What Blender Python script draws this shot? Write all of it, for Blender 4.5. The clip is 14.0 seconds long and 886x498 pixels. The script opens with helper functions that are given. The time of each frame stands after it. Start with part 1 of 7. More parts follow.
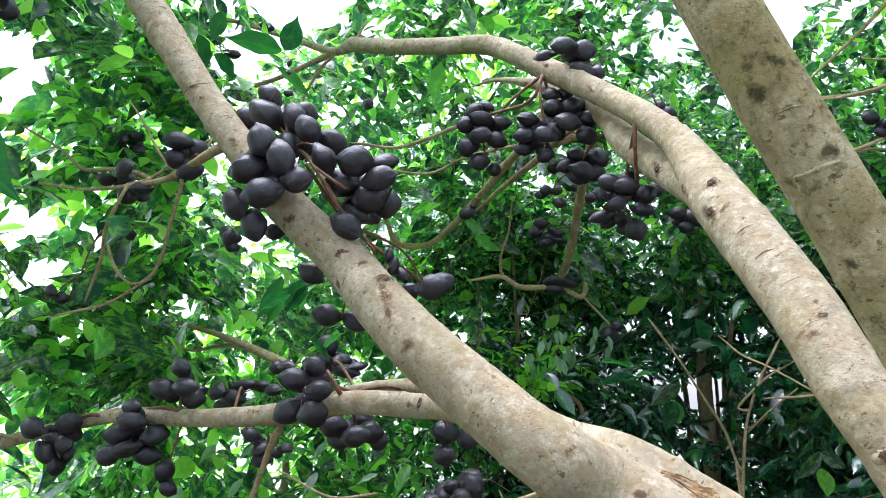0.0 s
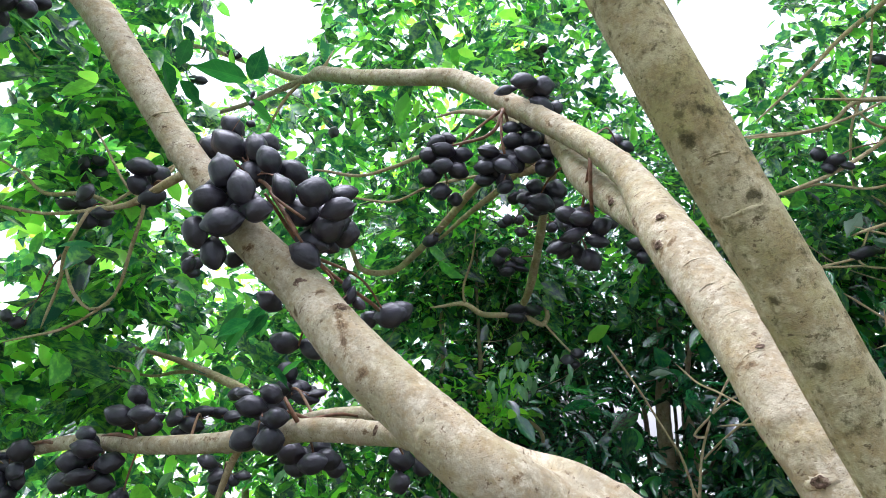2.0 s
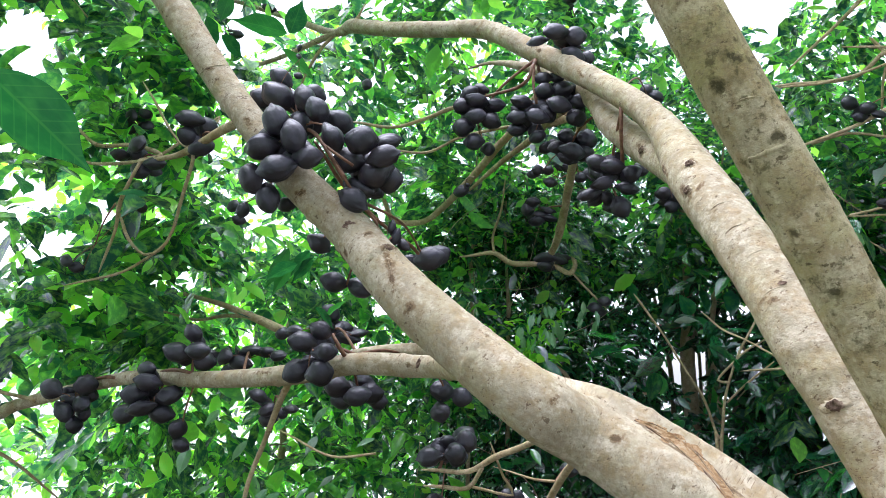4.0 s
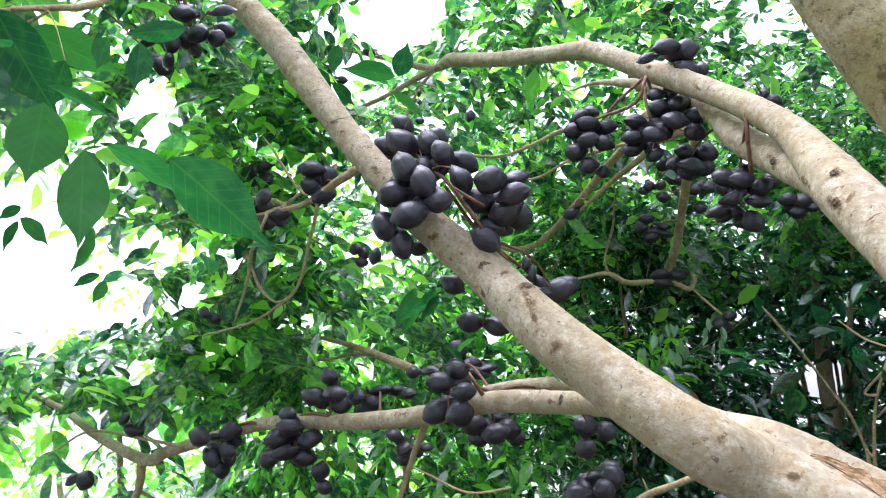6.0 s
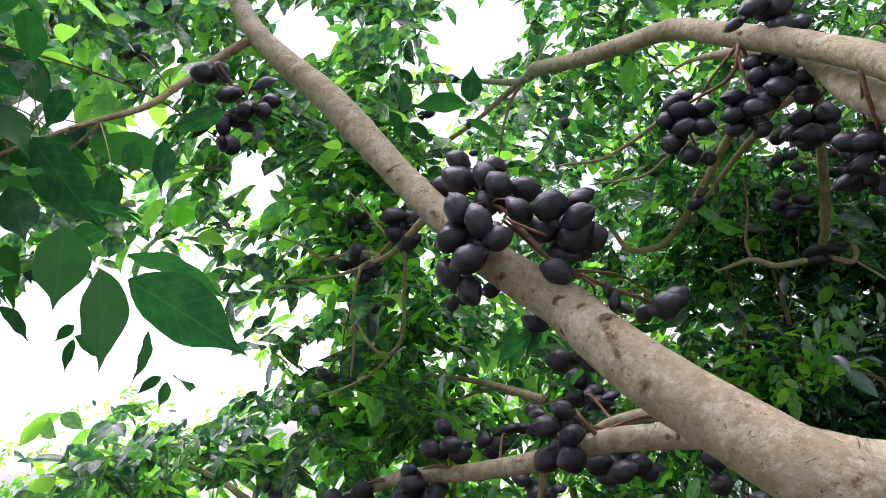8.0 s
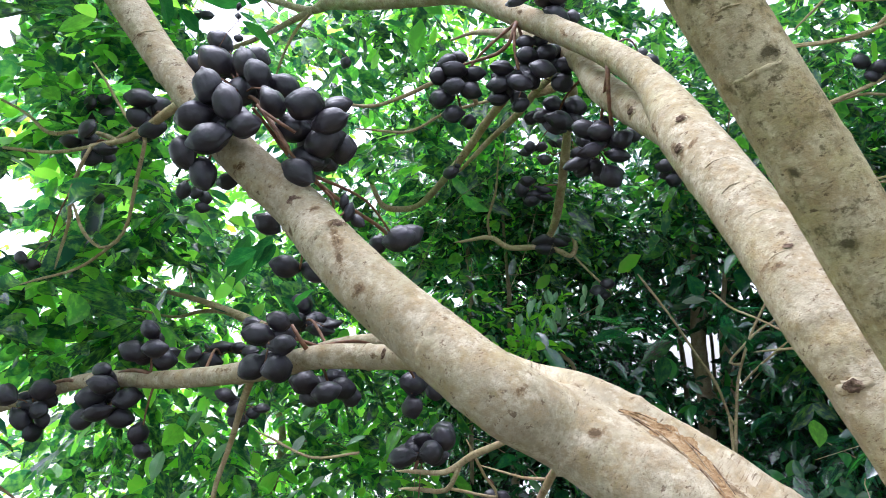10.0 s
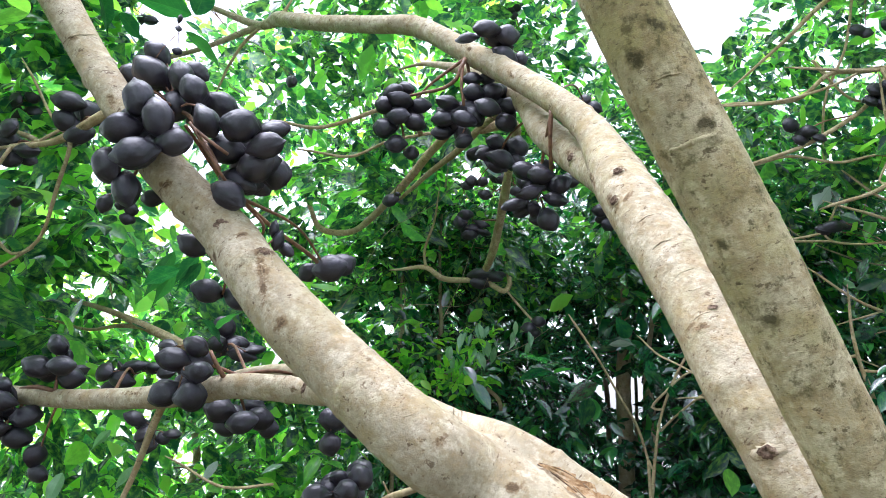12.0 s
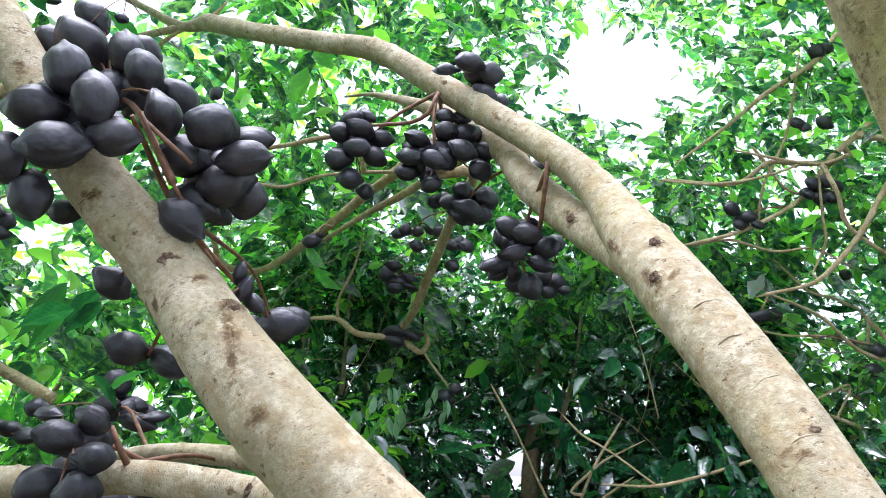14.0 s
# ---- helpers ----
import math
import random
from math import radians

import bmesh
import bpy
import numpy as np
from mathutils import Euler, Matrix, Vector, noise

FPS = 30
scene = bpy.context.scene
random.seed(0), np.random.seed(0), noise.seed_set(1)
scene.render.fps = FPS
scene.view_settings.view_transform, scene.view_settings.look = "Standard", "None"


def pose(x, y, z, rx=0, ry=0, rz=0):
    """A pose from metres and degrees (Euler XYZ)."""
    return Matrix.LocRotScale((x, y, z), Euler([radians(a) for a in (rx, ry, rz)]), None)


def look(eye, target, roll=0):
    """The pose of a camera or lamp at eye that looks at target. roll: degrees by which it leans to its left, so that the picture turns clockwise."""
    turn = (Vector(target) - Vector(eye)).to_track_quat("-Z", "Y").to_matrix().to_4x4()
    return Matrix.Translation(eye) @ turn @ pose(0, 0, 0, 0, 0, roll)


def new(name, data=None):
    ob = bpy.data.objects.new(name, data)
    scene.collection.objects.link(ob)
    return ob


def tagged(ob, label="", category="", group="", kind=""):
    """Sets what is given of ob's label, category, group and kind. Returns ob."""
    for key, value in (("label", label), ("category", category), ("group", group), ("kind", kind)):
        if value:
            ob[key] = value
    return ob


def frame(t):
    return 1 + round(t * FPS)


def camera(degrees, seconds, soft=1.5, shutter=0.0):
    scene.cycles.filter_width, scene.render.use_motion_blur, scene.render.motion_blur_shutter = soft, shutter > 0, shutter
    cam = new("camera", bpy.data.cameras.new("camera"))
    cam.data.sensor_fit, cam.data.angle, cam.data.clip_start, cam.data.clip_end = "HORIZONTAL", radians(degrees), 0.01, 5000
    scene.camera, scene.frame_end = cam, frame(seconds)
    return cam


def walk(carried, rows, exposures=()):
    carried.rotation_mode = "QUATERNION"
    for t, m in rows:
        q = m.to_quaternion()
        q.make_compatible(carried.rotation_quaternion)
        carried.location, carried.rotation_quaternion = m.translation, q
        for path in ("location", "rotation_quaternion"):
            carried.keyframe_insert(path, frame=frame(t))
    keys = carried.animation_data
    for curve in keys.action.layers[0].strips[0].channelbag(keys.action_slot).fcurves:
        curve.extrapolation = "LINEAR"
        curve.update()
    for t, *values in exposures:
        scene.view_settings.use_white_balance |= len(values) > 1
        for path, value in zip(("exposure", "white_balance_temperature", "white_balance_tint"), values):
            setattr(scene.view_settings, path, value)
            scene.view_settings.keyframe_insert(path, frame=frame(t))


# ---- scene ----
cam = camera(62.7, 14.0, soft=0.5, shutter=0.1)
PATH = [
    (0, (0.026, -0.04, 1.603), (0.007, 1.931, 1.941), 0.4),
    (0.5, (0.041, -0.051, 1.602), (0.039, 1.918, 1.953), 0.5),
    (1, (0.044, -0.068, 1.614), (0.075, 1.892, 2.015), 1.1),
    (1.5, (0.05, -0.069, 1.608), (0.123, 1.888, 2.015), 0.6),
    (2, (0.045, -0.071, 1.606), (0.112, 1.886, 2.013), 0.6),
    (2.5, (0.048, -0.082, 1.607), (0.139, 1.869, 2.034), 2.2),
    (3, (0.046, -0.098, 1.605), (0.125, 1.851, 2.047), 2.2),
    (3.5, (0.034, -0.127, 1.577), (0.064, 1.846, 1.907), 1.2),
    (3.7, (0.026, -0.136, 1.573), (0.045, 1.843, 1.863), 0.9),
    (5.8, (-0.041, -0.156, 1.588), (-0.203, 1.819, 1.858), 1.0),
    (6, (-0.053, -0.145, 1.605), (-0.307, 1.809, 1.947), -2.1),
    (6.2, (-0.057, -0.115, 1.628), (-0.41, 1.813, 2.026), -3.6),
    (6.5, (-0.052, -0.084, 1.637), (-0.69, 1.764, 2.058), -6.9),
    (6.8, (-0.016, -0.06, 1.661), (-0.735, 1.764, 2.055), -11.3),
    (7, (0.016, -0.042, 1.658), (-0.637, 1.797, 2.095), -12.3),
    (7.2, (0.091, -0.022, 1.689), (-0.638, 1.786, 2.134), -13.1),
    (9.3, (0.051, -0.038, 1.558), (-0.277, 1.916, 1.834), 0.3),
    (9.5, (0.066, -0.024, 1.549), (-0.187, 1.944, 1.793), 0.3),
    (10, (0.099, 0.005, 1.565), (0.066, 1.987, 1.828), -1.1),
    (10.5, (0.126, 0.023, 1.576), (0.28, 1.994, 1.879), 1.1),
    (11, (0.132, 0.024, 1.595), (0.342, 1.981, 1.95), 1.5),
    (11.5, (0.123, 0.016, 1.601), (0.3, 1.972, 1.976), 1.9),
    (12, (0.108, 0.022, 1.589), (0.245, 1.99, 1.919), 2.2),
    (12.5, (0.067, 0.043, 1.609), (0.094, 2.015, 1.938), 1.7),
    (12.7, (0.056, 0.094, 1.624), (0.143, 2.061, 1.972), 0.0),
    (13, (0.031, 0.211, 1.62), (0.36, 2.145, 2.006), 2.1),
    (13.2, (0.011, 0.267, 1.636), (0.471, 2.155, 2.113), 2.8),
    (13.5, (-0.021, 0.307, 1.65), (0.49, 2.184, 2.114), 2.7),
    (14, (-0.047, 0.301, 1.645), (0.416, 2.185, 2.128), 5.9),
]
walk(cam, [(t, look(eye, target, roll)) for t, eye, target, roll in PATH],
     exposures=[(0.0, 1.86, 5730, 20), (3.7, 1.88, 5730, 20), (6.0, 2.00, 5730, 25), (6.2, 1.87, 5730, 33), (6.5, 1.61, 5950, 34), (7.0, 1.23, 6200, 36), (7.2, 1.18, 6200, 36),
                (9.3, 1.36, 5730, 22), (9.5, 1.48, 5730, 22), (10.0, 1.87, 5730, 20), (11.0, 2.05, 5730, 20), (12.5, 2.11, 5730, 20), (14.0, 2.08, 5730, 20)])

import itertools
from mathutils.bvhtree import BVHTree

# ---------------------------------------------------------------- light
world = bpy.data.worlds.new("overcast_sky")
scene.world = world
world.use_nodes = True
wn, wl = world.node_tree.nodes, world.node_tree.links
wn.clear()
sky = wn.new("ShaderNodeTexSky")
sky.sky_type = "NISHITA"
sky.sun_disc = False
sky.sun_elevation, sky.sun_rotation = radians(74), radians(-61)
sky.dust_density, sky.air_density, sky.ozone_density = 1.5, 1.0, 1.0
pale = wn.new("ShaderNodeHueSaturation")
pale.inputs["Saturation"].default_value = 0.22
bg = wn.new("ShaderNodeBackground")
bg.inputs["Strength"].default_value = 0.15
wo = wn.new("ShaderNodeOutputWorld")
wl.new(sky.outputs[0], pale.inputs["Color"])
wl.new(pale.outputs[0], bg.inputs["Color"])
wl.new(bg.outputs[0], wo.inputs["Surface"])

sun_data = bpy.data.lights.new("sun", "SUN")
sun_data.energy, sun_data.angle, sun_data.color = 1.4, radians(60), (1.0, 0.99, 0.97)
sun = new("sun", sun_data)
sun.matrix_world = look((-2.2, 1.2, 9.0), (0, 0, 0))


# ---------------------------------------------------------------- materials
class Nodes:
    """A small helper to write node materials in few lines."""

    def __init__(self, name):
        self.mat = bpy.data.materials.new(name)
        self.mat.use_nodes = True
        self.tree = self.mat.node_tree
        self.tree.nodes.clear()
        self.out = self.add("ShaderNodeOutputMaterial")

    def add(self, kind, **values):
        n = self.tree.nodes.new(kind)
        for key, value in values.items():
            n.inputs[key.replace("_", " ")].default_value = value
        return n

    def link(self, a, b):
        self.tree.links.new(a, b)

    def coords(self, scale=(1, 1, 1), space="Object"):
        tc = self.add("ShaderNodeTexCoord")
        mp = self.add("ShaderNodeMapping")
        mp.inputs["Scale"].default_value = scale
        self.link(tc.outputs[space], mp.inputs["Vector"])
        return mp.outputs[0]

    def noise(self, vec, scale, detail=4.0, rough=0.55, distortion=0.0):
        n = self.add("ShaderNodeTexNoise", Scale=scale, Detail=detail, Roughness=rough, Distortion=distortion)
        self.link(vec, n.inputs["Vector"])
        return n.outputs["Fac"]

    def ramp(self, fac, stops):
        r = self.add("ShaderNodeValToRGB")
        els = r.color_ramp.elements
        while len(els) < len(stops):
            els.new(0.5)
        for e, (p, c) in zip(els, stops):
            e.position = p
            e.color = (*c, 1) if len(c) == 3 else c
        self.link(fac, r.inputs["Fac"])
        return r.outputs["Color"]

    def mix(self, fac, a, b, blend="MIX"):
        m = self.tree.nodes.new("ShaderNodeMix")
        m.data_type, m.blend_type = "RGBA", blend
        for sock, v in ((m.inputs[0], fac), (m.inputs[6], a), (m.inputs[7], b)):
            if isinstance(v, (int, float)):
                sock.default_value = v
            elif isinstance(v, tuple):
                sock.default_value = (*v, 1)
            else:
                self.link(v, sock)
        return m.outputs[2]

    def math(self, operation, a, b=None):
        n = self.tree.nodes.new("ShaderNodeMath")
        n.operation = operation
        for sock, v in zip(n.inputs, (a, b)):
            if isinstance(v, (int, float)):
                sock.default_value = v
            elif v is not None:
                self.link(v, sock)
        return n.outputs[0]

    def bump(self, height, strength, distance, under=None):
        b = self.add("ShaderNodeBump", Strength=strength, Distance=distance)
        self.link(height, b.inputs["Height"])
        if under is not None:
            self.link(under, b.inputs["Normal"])
        return b.outputs[0]

    def surface(self, color, rough, normal=None, **values):
        p = self.add("ShaderNodeBsdfPrincipled", **values)
        for sock, v in ((p.inputs["Base Color"], color), (p.inputs["Roughness"], rough)):
            if isinstance(v, (int, float)):
                sock.default_value = v
            elif isinstance(v, tuple):
                sock.default_value = (*v, 1)
            else:
                self.link(v, sock)
        if normal is not None:
            self.link(normal, p.inputs["Normal"])
        return p.outputs[0]

    def done(self, shader):
        self.link(shader, self.out.inputs["Surface"])
        return self.mat


BLACK, WHITE = (0, 0, 0), (1, 1, 1)


# brown stains on the bark of the fruit tree: middle, half length, width
STAINS = [
    ((-0.81, 0.39, 1.744), (0.009, 0.009, 0.001), 0.015),
    ((-0.809, 0.366, 1.719), (0.005, -0.01, -0.015), 0.013),
    ((-0.8, 0.347, 1.683), (0.006, -0.009, -0.021), 0.012),
    ((-0.896, 0.435, 1.738), (0.006, -0.001, -0.01), 0.010),
    ((-0.771, 0.323, 1.642), (0.006, -0.001, 0.006), 0.011),
    ((-0.853, 0.401, 1.767), (0.007, 0.002, 0.004), 0.009),
    ((-0.887, 0.416, 1.74), (0.003, -0.002, -0.008), 0.011),
    ((-0.565, 0.218, 1.51), (0.007, 0.003, 0.003), 0.010),
    ((-0.664, 0.284, 1.602), (0.007, -0.002, -0.003), 0.010),
    ((-1.162, 0.533, 2.107), (0.016, 0, 0), 0.009),
    ((-0.968, 0.432, 1.844), (0.014, -0.005, 0.003), 0.009),
    ((-1.082, 0.48, 1.988), (0.009, -0.005, -0.013), 0.010),
    ((-0.48, 0.22, 1.46), (0.01, 0.001, 0.003), 0.010),
    ((-0.275, 0.631, 1.946), (-0.004, -0.038, -0.022), 0.013),
    ((-0.251, 0.546, 1.938), (0.003, -0.012, -0.01), 0.014),
    ((-0.27, 0.521, 1.875), (0.002, -0.013, -0.012), 0.016),
    ((-0.234, 0.44, 1.83), (0.018, -0.005, 0.009), 0.007),
    ((-0.228, 0.311, 1.66), (0.007, -0.008, 0.01), 0.007),
    ((-0.254, 0.493, 1.876), (0.006, 0, 0.011), 0.009),
    ((-0.188, 0.202, 1.511), (0.004, -0.004, 0.002), 0.015),
    ((-0.22, 0.297, 1.658), (0.006, -0.006, 0.002), 0.009),
    ((-0.375, 0.976, 2.287), (0.005, -0.01, -0.015), 0.009),
    ((-0.461, 1.11, 2.405), (0.009, -0.015, -0.018), 0.009),
    ((-0.273, 0.799, 2.037), (0.003, -0.019, -0.017), 0.015),
    ((-0.38, -0.076, 1.799), (0.004, 0, 0.001), 0.011),
    ((-0.382, -0.07, 1.78), (0.012, -0.007, 0.006), 0.010),
    ((-0.41, -0.074, 1.84), (0.006, -0.003, 0.003), 0.006),
    ((-1.108, 0.799, 1.525), (0.028, -0.02, 0.001), 0.009),
    ((-0.785, 0.591, 1.549), (0.023, -0.019, 0), 0.009),
    ((-0.405, 0.235, 1.462), (0.035, -0.020, -0.028), 0.020),
    ((-0.350, 0.200, 1.405), (0.030, -0.028, -0.045), 0.026),
    ((-0.432, -0.067, 1.856), (0.004, -0.001, -0.003), 0.012),
    ((-0.357, -0.063, 1.699), (0.003, -0.001, -0.002), 0.009),
    ((-0.357, -0.071, 1.719), (0.004, -0.002, 0.002), 0.008),
    ((-0.325, -0.068, 1.644), (0.002, 0.001, -0.006), 0.010),
    ((-0.422, -0.077, 1.884), (0.004, 0, -0.002), 0.012),
]


def bark_material(name, light, mid, dark, moss, moss_amount, coarse=1.0, worn=False, along=True):
    """Smooth pale bark: clouded cream and tan, fine mottling, pores lying across the stem, brown flecks, green-brown stains, soft relief."""
    m = Nodes(name)
    co = m.coords()
    if along:
        stem = m.add("ShaderNodeAttribute")
        stem.attribute_name = "bark"
        grainwise = stem.outputs["Vector"]
    else:
        grainwise = co

    def stretched(scale):
        mp = m.add("ShaderNodeMapping")
        mp.inputs["Scale"].default_value = scale
        m.link(grainwise, mp.inputs["Vector"])
        return mp.outputs[0]

    half = tuple((p + q) / 2 for p, q in zip(mid, light))
    base = m.ramp(m.noise(co, 11, 6, 0.68), [(0.38, tuple(c * 0.9 for c in mid)), (0.50, half), (0.60, tuple(c * 1.1 for c in light))])
    tan = m.ramp(m.noise(co, 27, 6, 0.72), [(0.47, BLACK), (0.63, (0.8, 0.8, 0.8))])
    base = m.mix(tan, base, (mid[0] * 0.93, mid[1] * 0.82, mid[2] * 0.66))
    pale = m.ramp(m.noise(co, 40, 6, 0.70), [(0.52, BLACK), (0.61, (0.75, 0.75, 0.75))])
    base = m.mix(pale, base, tuple(min(0.78, c * 1.16 + 0.01) for c in light))
    grey = m.ramp(m.noise(co, 8, 4, 0.6), [(0.55, BLACK), (0.68, (0.5, 0.5, 0.5))])
    base = m.mix(grey, base, (mid[0] * 0.86, mid[1] * 0.90, mid[2] * 1.0))
    olive = m.ramp(m.noise(co, 6.5, 5, 0.65), [(0.50, BLACK), (0.66, (0.55 * moss_amount + 0.15,) * 3)])
    base = m.mix(olive, base, (mid[0] * 0.86, mid[1] * 0.90, mid[2] * 0.55))
    blotch = m.ramp(m.noise(co, 46, 6, 0.76), [(0.50, BLACK), (0.60, (0.55, 0.55, 0.55))])
    base = m.mix(blotch, base, (mid[0] * 0.72, mid[1] * 0.62, mid[2] * 0.48))
    mottle = m.ramp(m.noise(stretched((1.0, 1.0, 1.7)), 95, 5, 0.75), [(0.49, BLACK), (0.63, (0.50, 0.50, 0.50))])
    base = m.mix(mottle, base, tuple(c * 0.66 for c in mid))
    pores = m.ramp(m.noise(stretched((1.0, 1.0, 3.2)), 150, 3, 0.6), [(0.60, BLACK), (0.66, WHITE)])
    where = m.ramp(m.noise(co, 17, 4, 0.65), [(0.46, BLACK), (0.58, WHITE)])
    pores = m.mix(1.0, pores, where, "MULTIPLY")
    base = m.mix(m.mix(0.75, BLACK, pores), base, dark)
    fleck = m.ramp(m.noise(stretched((1.0, 1.0, 1.7)), 60, 5, 0.7), [(0.605, BLACK), (0.65, WHITE)])
    base = m.mix(m.mix(0.78, BLACK, fleck), base, tuple(c * 0.62 for c in dark))
    scuff = m.ramp(m.noise(stretched((0.6, 0.6, 2.2)), 70, 5, 0.75), [(0.62, BLACK), (0.68, WHITE)])
    base = m.mix(m.mix(0.45, BLACK, scuff), base, tuple(c * 0.85 for c in dark))
    stain = m.ramp(m.noise(co, 15, 7, 0.80), [(0.58 - 0.065 * moss_amount, BLACK), (0.68, WHITE)])
    base = m.mix(m.mix(0.70 * moss_amount, BLACK, stain), base, moss)
    speckle = m.ramp(m.noise(co, 62, 5, 0.74), [(0.59 - 0.05 * moss_amount, BLACK), (0.65, WHITE)])
    base = m.mix(m.mix(0.75 * moss_amount, BLACK, speckle), base, tuple(c * 0.8 for c in moss))
    ragged = m.noise(co, 60, 5, 0.75)
    depth = 0.80 if moss_amount < 0.6 else 0.62
    torn = None
    for middle, half_way, width in STAINS if worn else ():
        tc = m.add("ShaderNodeTexCoord")
        mp = m.add("ShaderNodeMapping")
        mp.vector_type = "TEXTURE"
        mp.inputs["Location"].default_value = middle
        mp.inputs["Rotation"].default_value = Vector(half_way).to_track_quat("X", "Z").to_euler()
        mp.inputs["Scale"].default_value = (Vector(half_way).length + width, width, width)
        m.link(tc.outputs["Object"], mp.inputs["Vector"])
        ball = m.add("ShaderNodeTexGradient")
        ball.gradient_type = "SPHERICAL"
        m.link(mp.outputs[0], ball.inputs["Vector"])
        torn = ball.outputs["Fac"] if torn is None else m.math("MAXIMUM", torn, ball.outputs["Fac"])
    if torn is not None:
        edge = m.math("MULTIPLY", m.math("ADD", torn, m.math("MULTIPLY", m.math("SUBTRACT", m.math("ADD", ragged, m.noise(co, 26, 4, 0.7)), 1.0), 4.8)), m.math("MULTIPLY", torn, 3.5))
        base = m.mix(m.ramp(edge, [(0.12, BLACK), (0.9, (depth, depth, depth))]), base, tuple(c * 0.9 for c in moss))
        base = m.mix(m.ramp(m.math("MULTIPLY", edge, m.noise(co, 130, 3, 0.7)), [(0.62, BLACK), (1.0, (0.7, 0.7, 0.7))]), base, tuple(c * 0.42 for c in moss))
    grain = m.noise(stretched((1.0, 1.0, 2.6)), 210, 3, 0.65)
    fine = m.bump(grain, 0.35, 0.0016 * coarse)
    pits = m.bump(m.math("SUBTRACT", 1.0, m.math("ADD", fleck, pores)), 0.5, 0.0014, fine)
    lumps = m.bump(ragged, 0.45, 0.005 * coarse, pits)
    broad = m.bump(m.noise(co, 17, 3, 0.5), 0.55, 0.018, lumps)
    return m.done(m.surface(base, 0.82, broad, Specular_IOR_Level=0.22))


LIMB_TONES = ((0.510, 0.442, 0.318), (0.415, 0.346, 0.226), (0.20, 0.125, 0.068), (0.19, 0.118, 0.055))
BARK = bark_material("pale_bark", *LIMB_TONES, 0.35, worn=True)
KNOT_BARK = bark_material("knot_bark", *LIMB_TONES, 0.35, along=False)
TRUNK_BARK = bark_material("mossy_bark", (0.495, 0.425, 0.262), (0.38, 0.315, 0.172), (0.17, 0.122, 0.055), (0.105, 0.088, 0.032), 1.0, worn=True)
TWIG_BARK = bark_material("twig_bark", (0.54, 0.435, 0.27), (0.43, 0.335, 0.19), (0.20, 0.15, 0.08), (0.10, 0.10, 0.04), 0.4)
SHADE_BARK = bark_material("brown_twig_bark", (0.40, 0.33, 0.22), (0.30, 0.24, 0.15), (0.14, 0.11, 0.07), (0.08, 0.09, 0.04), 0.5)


def knot_material():
    m = Nodes("knot_wood")
    co = m.coords()
    n = m.noise(co, 120, 5, 0.7)
    col = m.ramp(n, [(0.34, (0.05, 0.032, 0.022)), (0.50, (0.155, 0.10, 0.068)), (0.66, (0.32, 0.24, 0.165))])
    return m.done(m.surface(col, 0.9, m.bump(n, 0.9, 0.006), Specular_IOR_Level=0.15))


KNOT = knot_material()


def scar_material():
    m = Nodes("scar_bark")
    co = m.coords()
    n = m.noise(co, 90, 4, 0.7)
    col = m.ramp(n, [(0.34, (0.10, 0.07, 0.042)), (0.52, (0.26, 0.19, 0.115)), (0.75, (0.48, 0.39, 0.27))])
    return m.done(m.surface(col, 0.9, m.bump(n, 0.7, 0.004), Specular_IOR_Level=0.15))


SCAR = scar_material()


def fibre_material():
    """Bare torn fibre: brown streaks of several tones running along the tear, pale bark showing between."""
    m = Nodes("torn_fibre")
    streak = m.noise(m.coords((1.0, 1.0, 1.0)), 70, 6, 0.75, 1.5)
    col = m.ramp(streak, [(0.30, (0.11, 0.06, 0.027)), (0.44, (0.25, 0.145, 0.065)), (0.55, (0.37, 0.245, 0.125)), (0.66, (0.47, 0.37, 0.24))])
    return m.done(m.surface(col, 0.9, m.bump(streak, 0.7, 0.004), Specular_IOR_Level=0.15))


FIBRE = fibre_material()


def stalk_material():
    m = Nodes("red_brown_stalk")
    co = m.coords()
    n = m.noise(co, 70, 4, 0.6)
    col = m.ramp(n, [(0.3, (0.10, 0.045, 0.025)), (0.6, (0.24, 0.115, 0.06)), (0.85, (0.36, 0.21, 0.12))])
    return m.done(m.surface(col, 0.6, m.bump(n, 0.4, 0.003)))


STALK = stalk_material()


def pod_material():
    """Nearly black, faintly violet leathery skin, dull, with a dusty pale bloom and small scabs."""
    m = Nodes("black_pod_skin")
    co = m.coords()
    info = m.add("ShaderNodeObjectInfo")
    tone = m.ramp(info.outputs["Random"], [(0.0, (0.007, 0.005, 0.010)), (0.5, (0.010, 0.008, 0.014)), (1.0, (0.018, 0.012, 0.018))])
    tone = m.mix(m.ramp(m.noise(co, 2.2, 5, 0.66), [(0.45, BLACK), (0.70, (0.7, 0.7, 0.7))]), tone, (0.030, 0.027, 0.050))
    tone = m.mix(m.ramp(m.noise(co, 9, 5, 0.7), [(0.56, BLACK), (0.72, (0.5, 0.5, 0.5))]), tone, (0.045, 0.036, 0.040))
    speck = m.ramp(m.noise(co, 26, 3, 0.6), [(0.66, BLACK), (0.74, WHITE)])
    tone = m.mix(m.mix(0.25, BLACK, speck), tone, (0.09, 0.075, 0.07))
    rough = m.ramp(m.noise(co, 4, 5, 0.65), [(0.35, (0.40, 0.40, 0.40)), (0.70, (0.58, 0.58, 0.58))])
    fine = m.bump(m.noise(co, 30, 3, 0.6), 0.03, 0.008)
    dents = m.bump(m.noise(co, 2.8, 2, 0.5), 0.09, 0.05, fine)
    return m.done(m.surface(tone, rough, dents, Specular_IOR_Level=0.75))


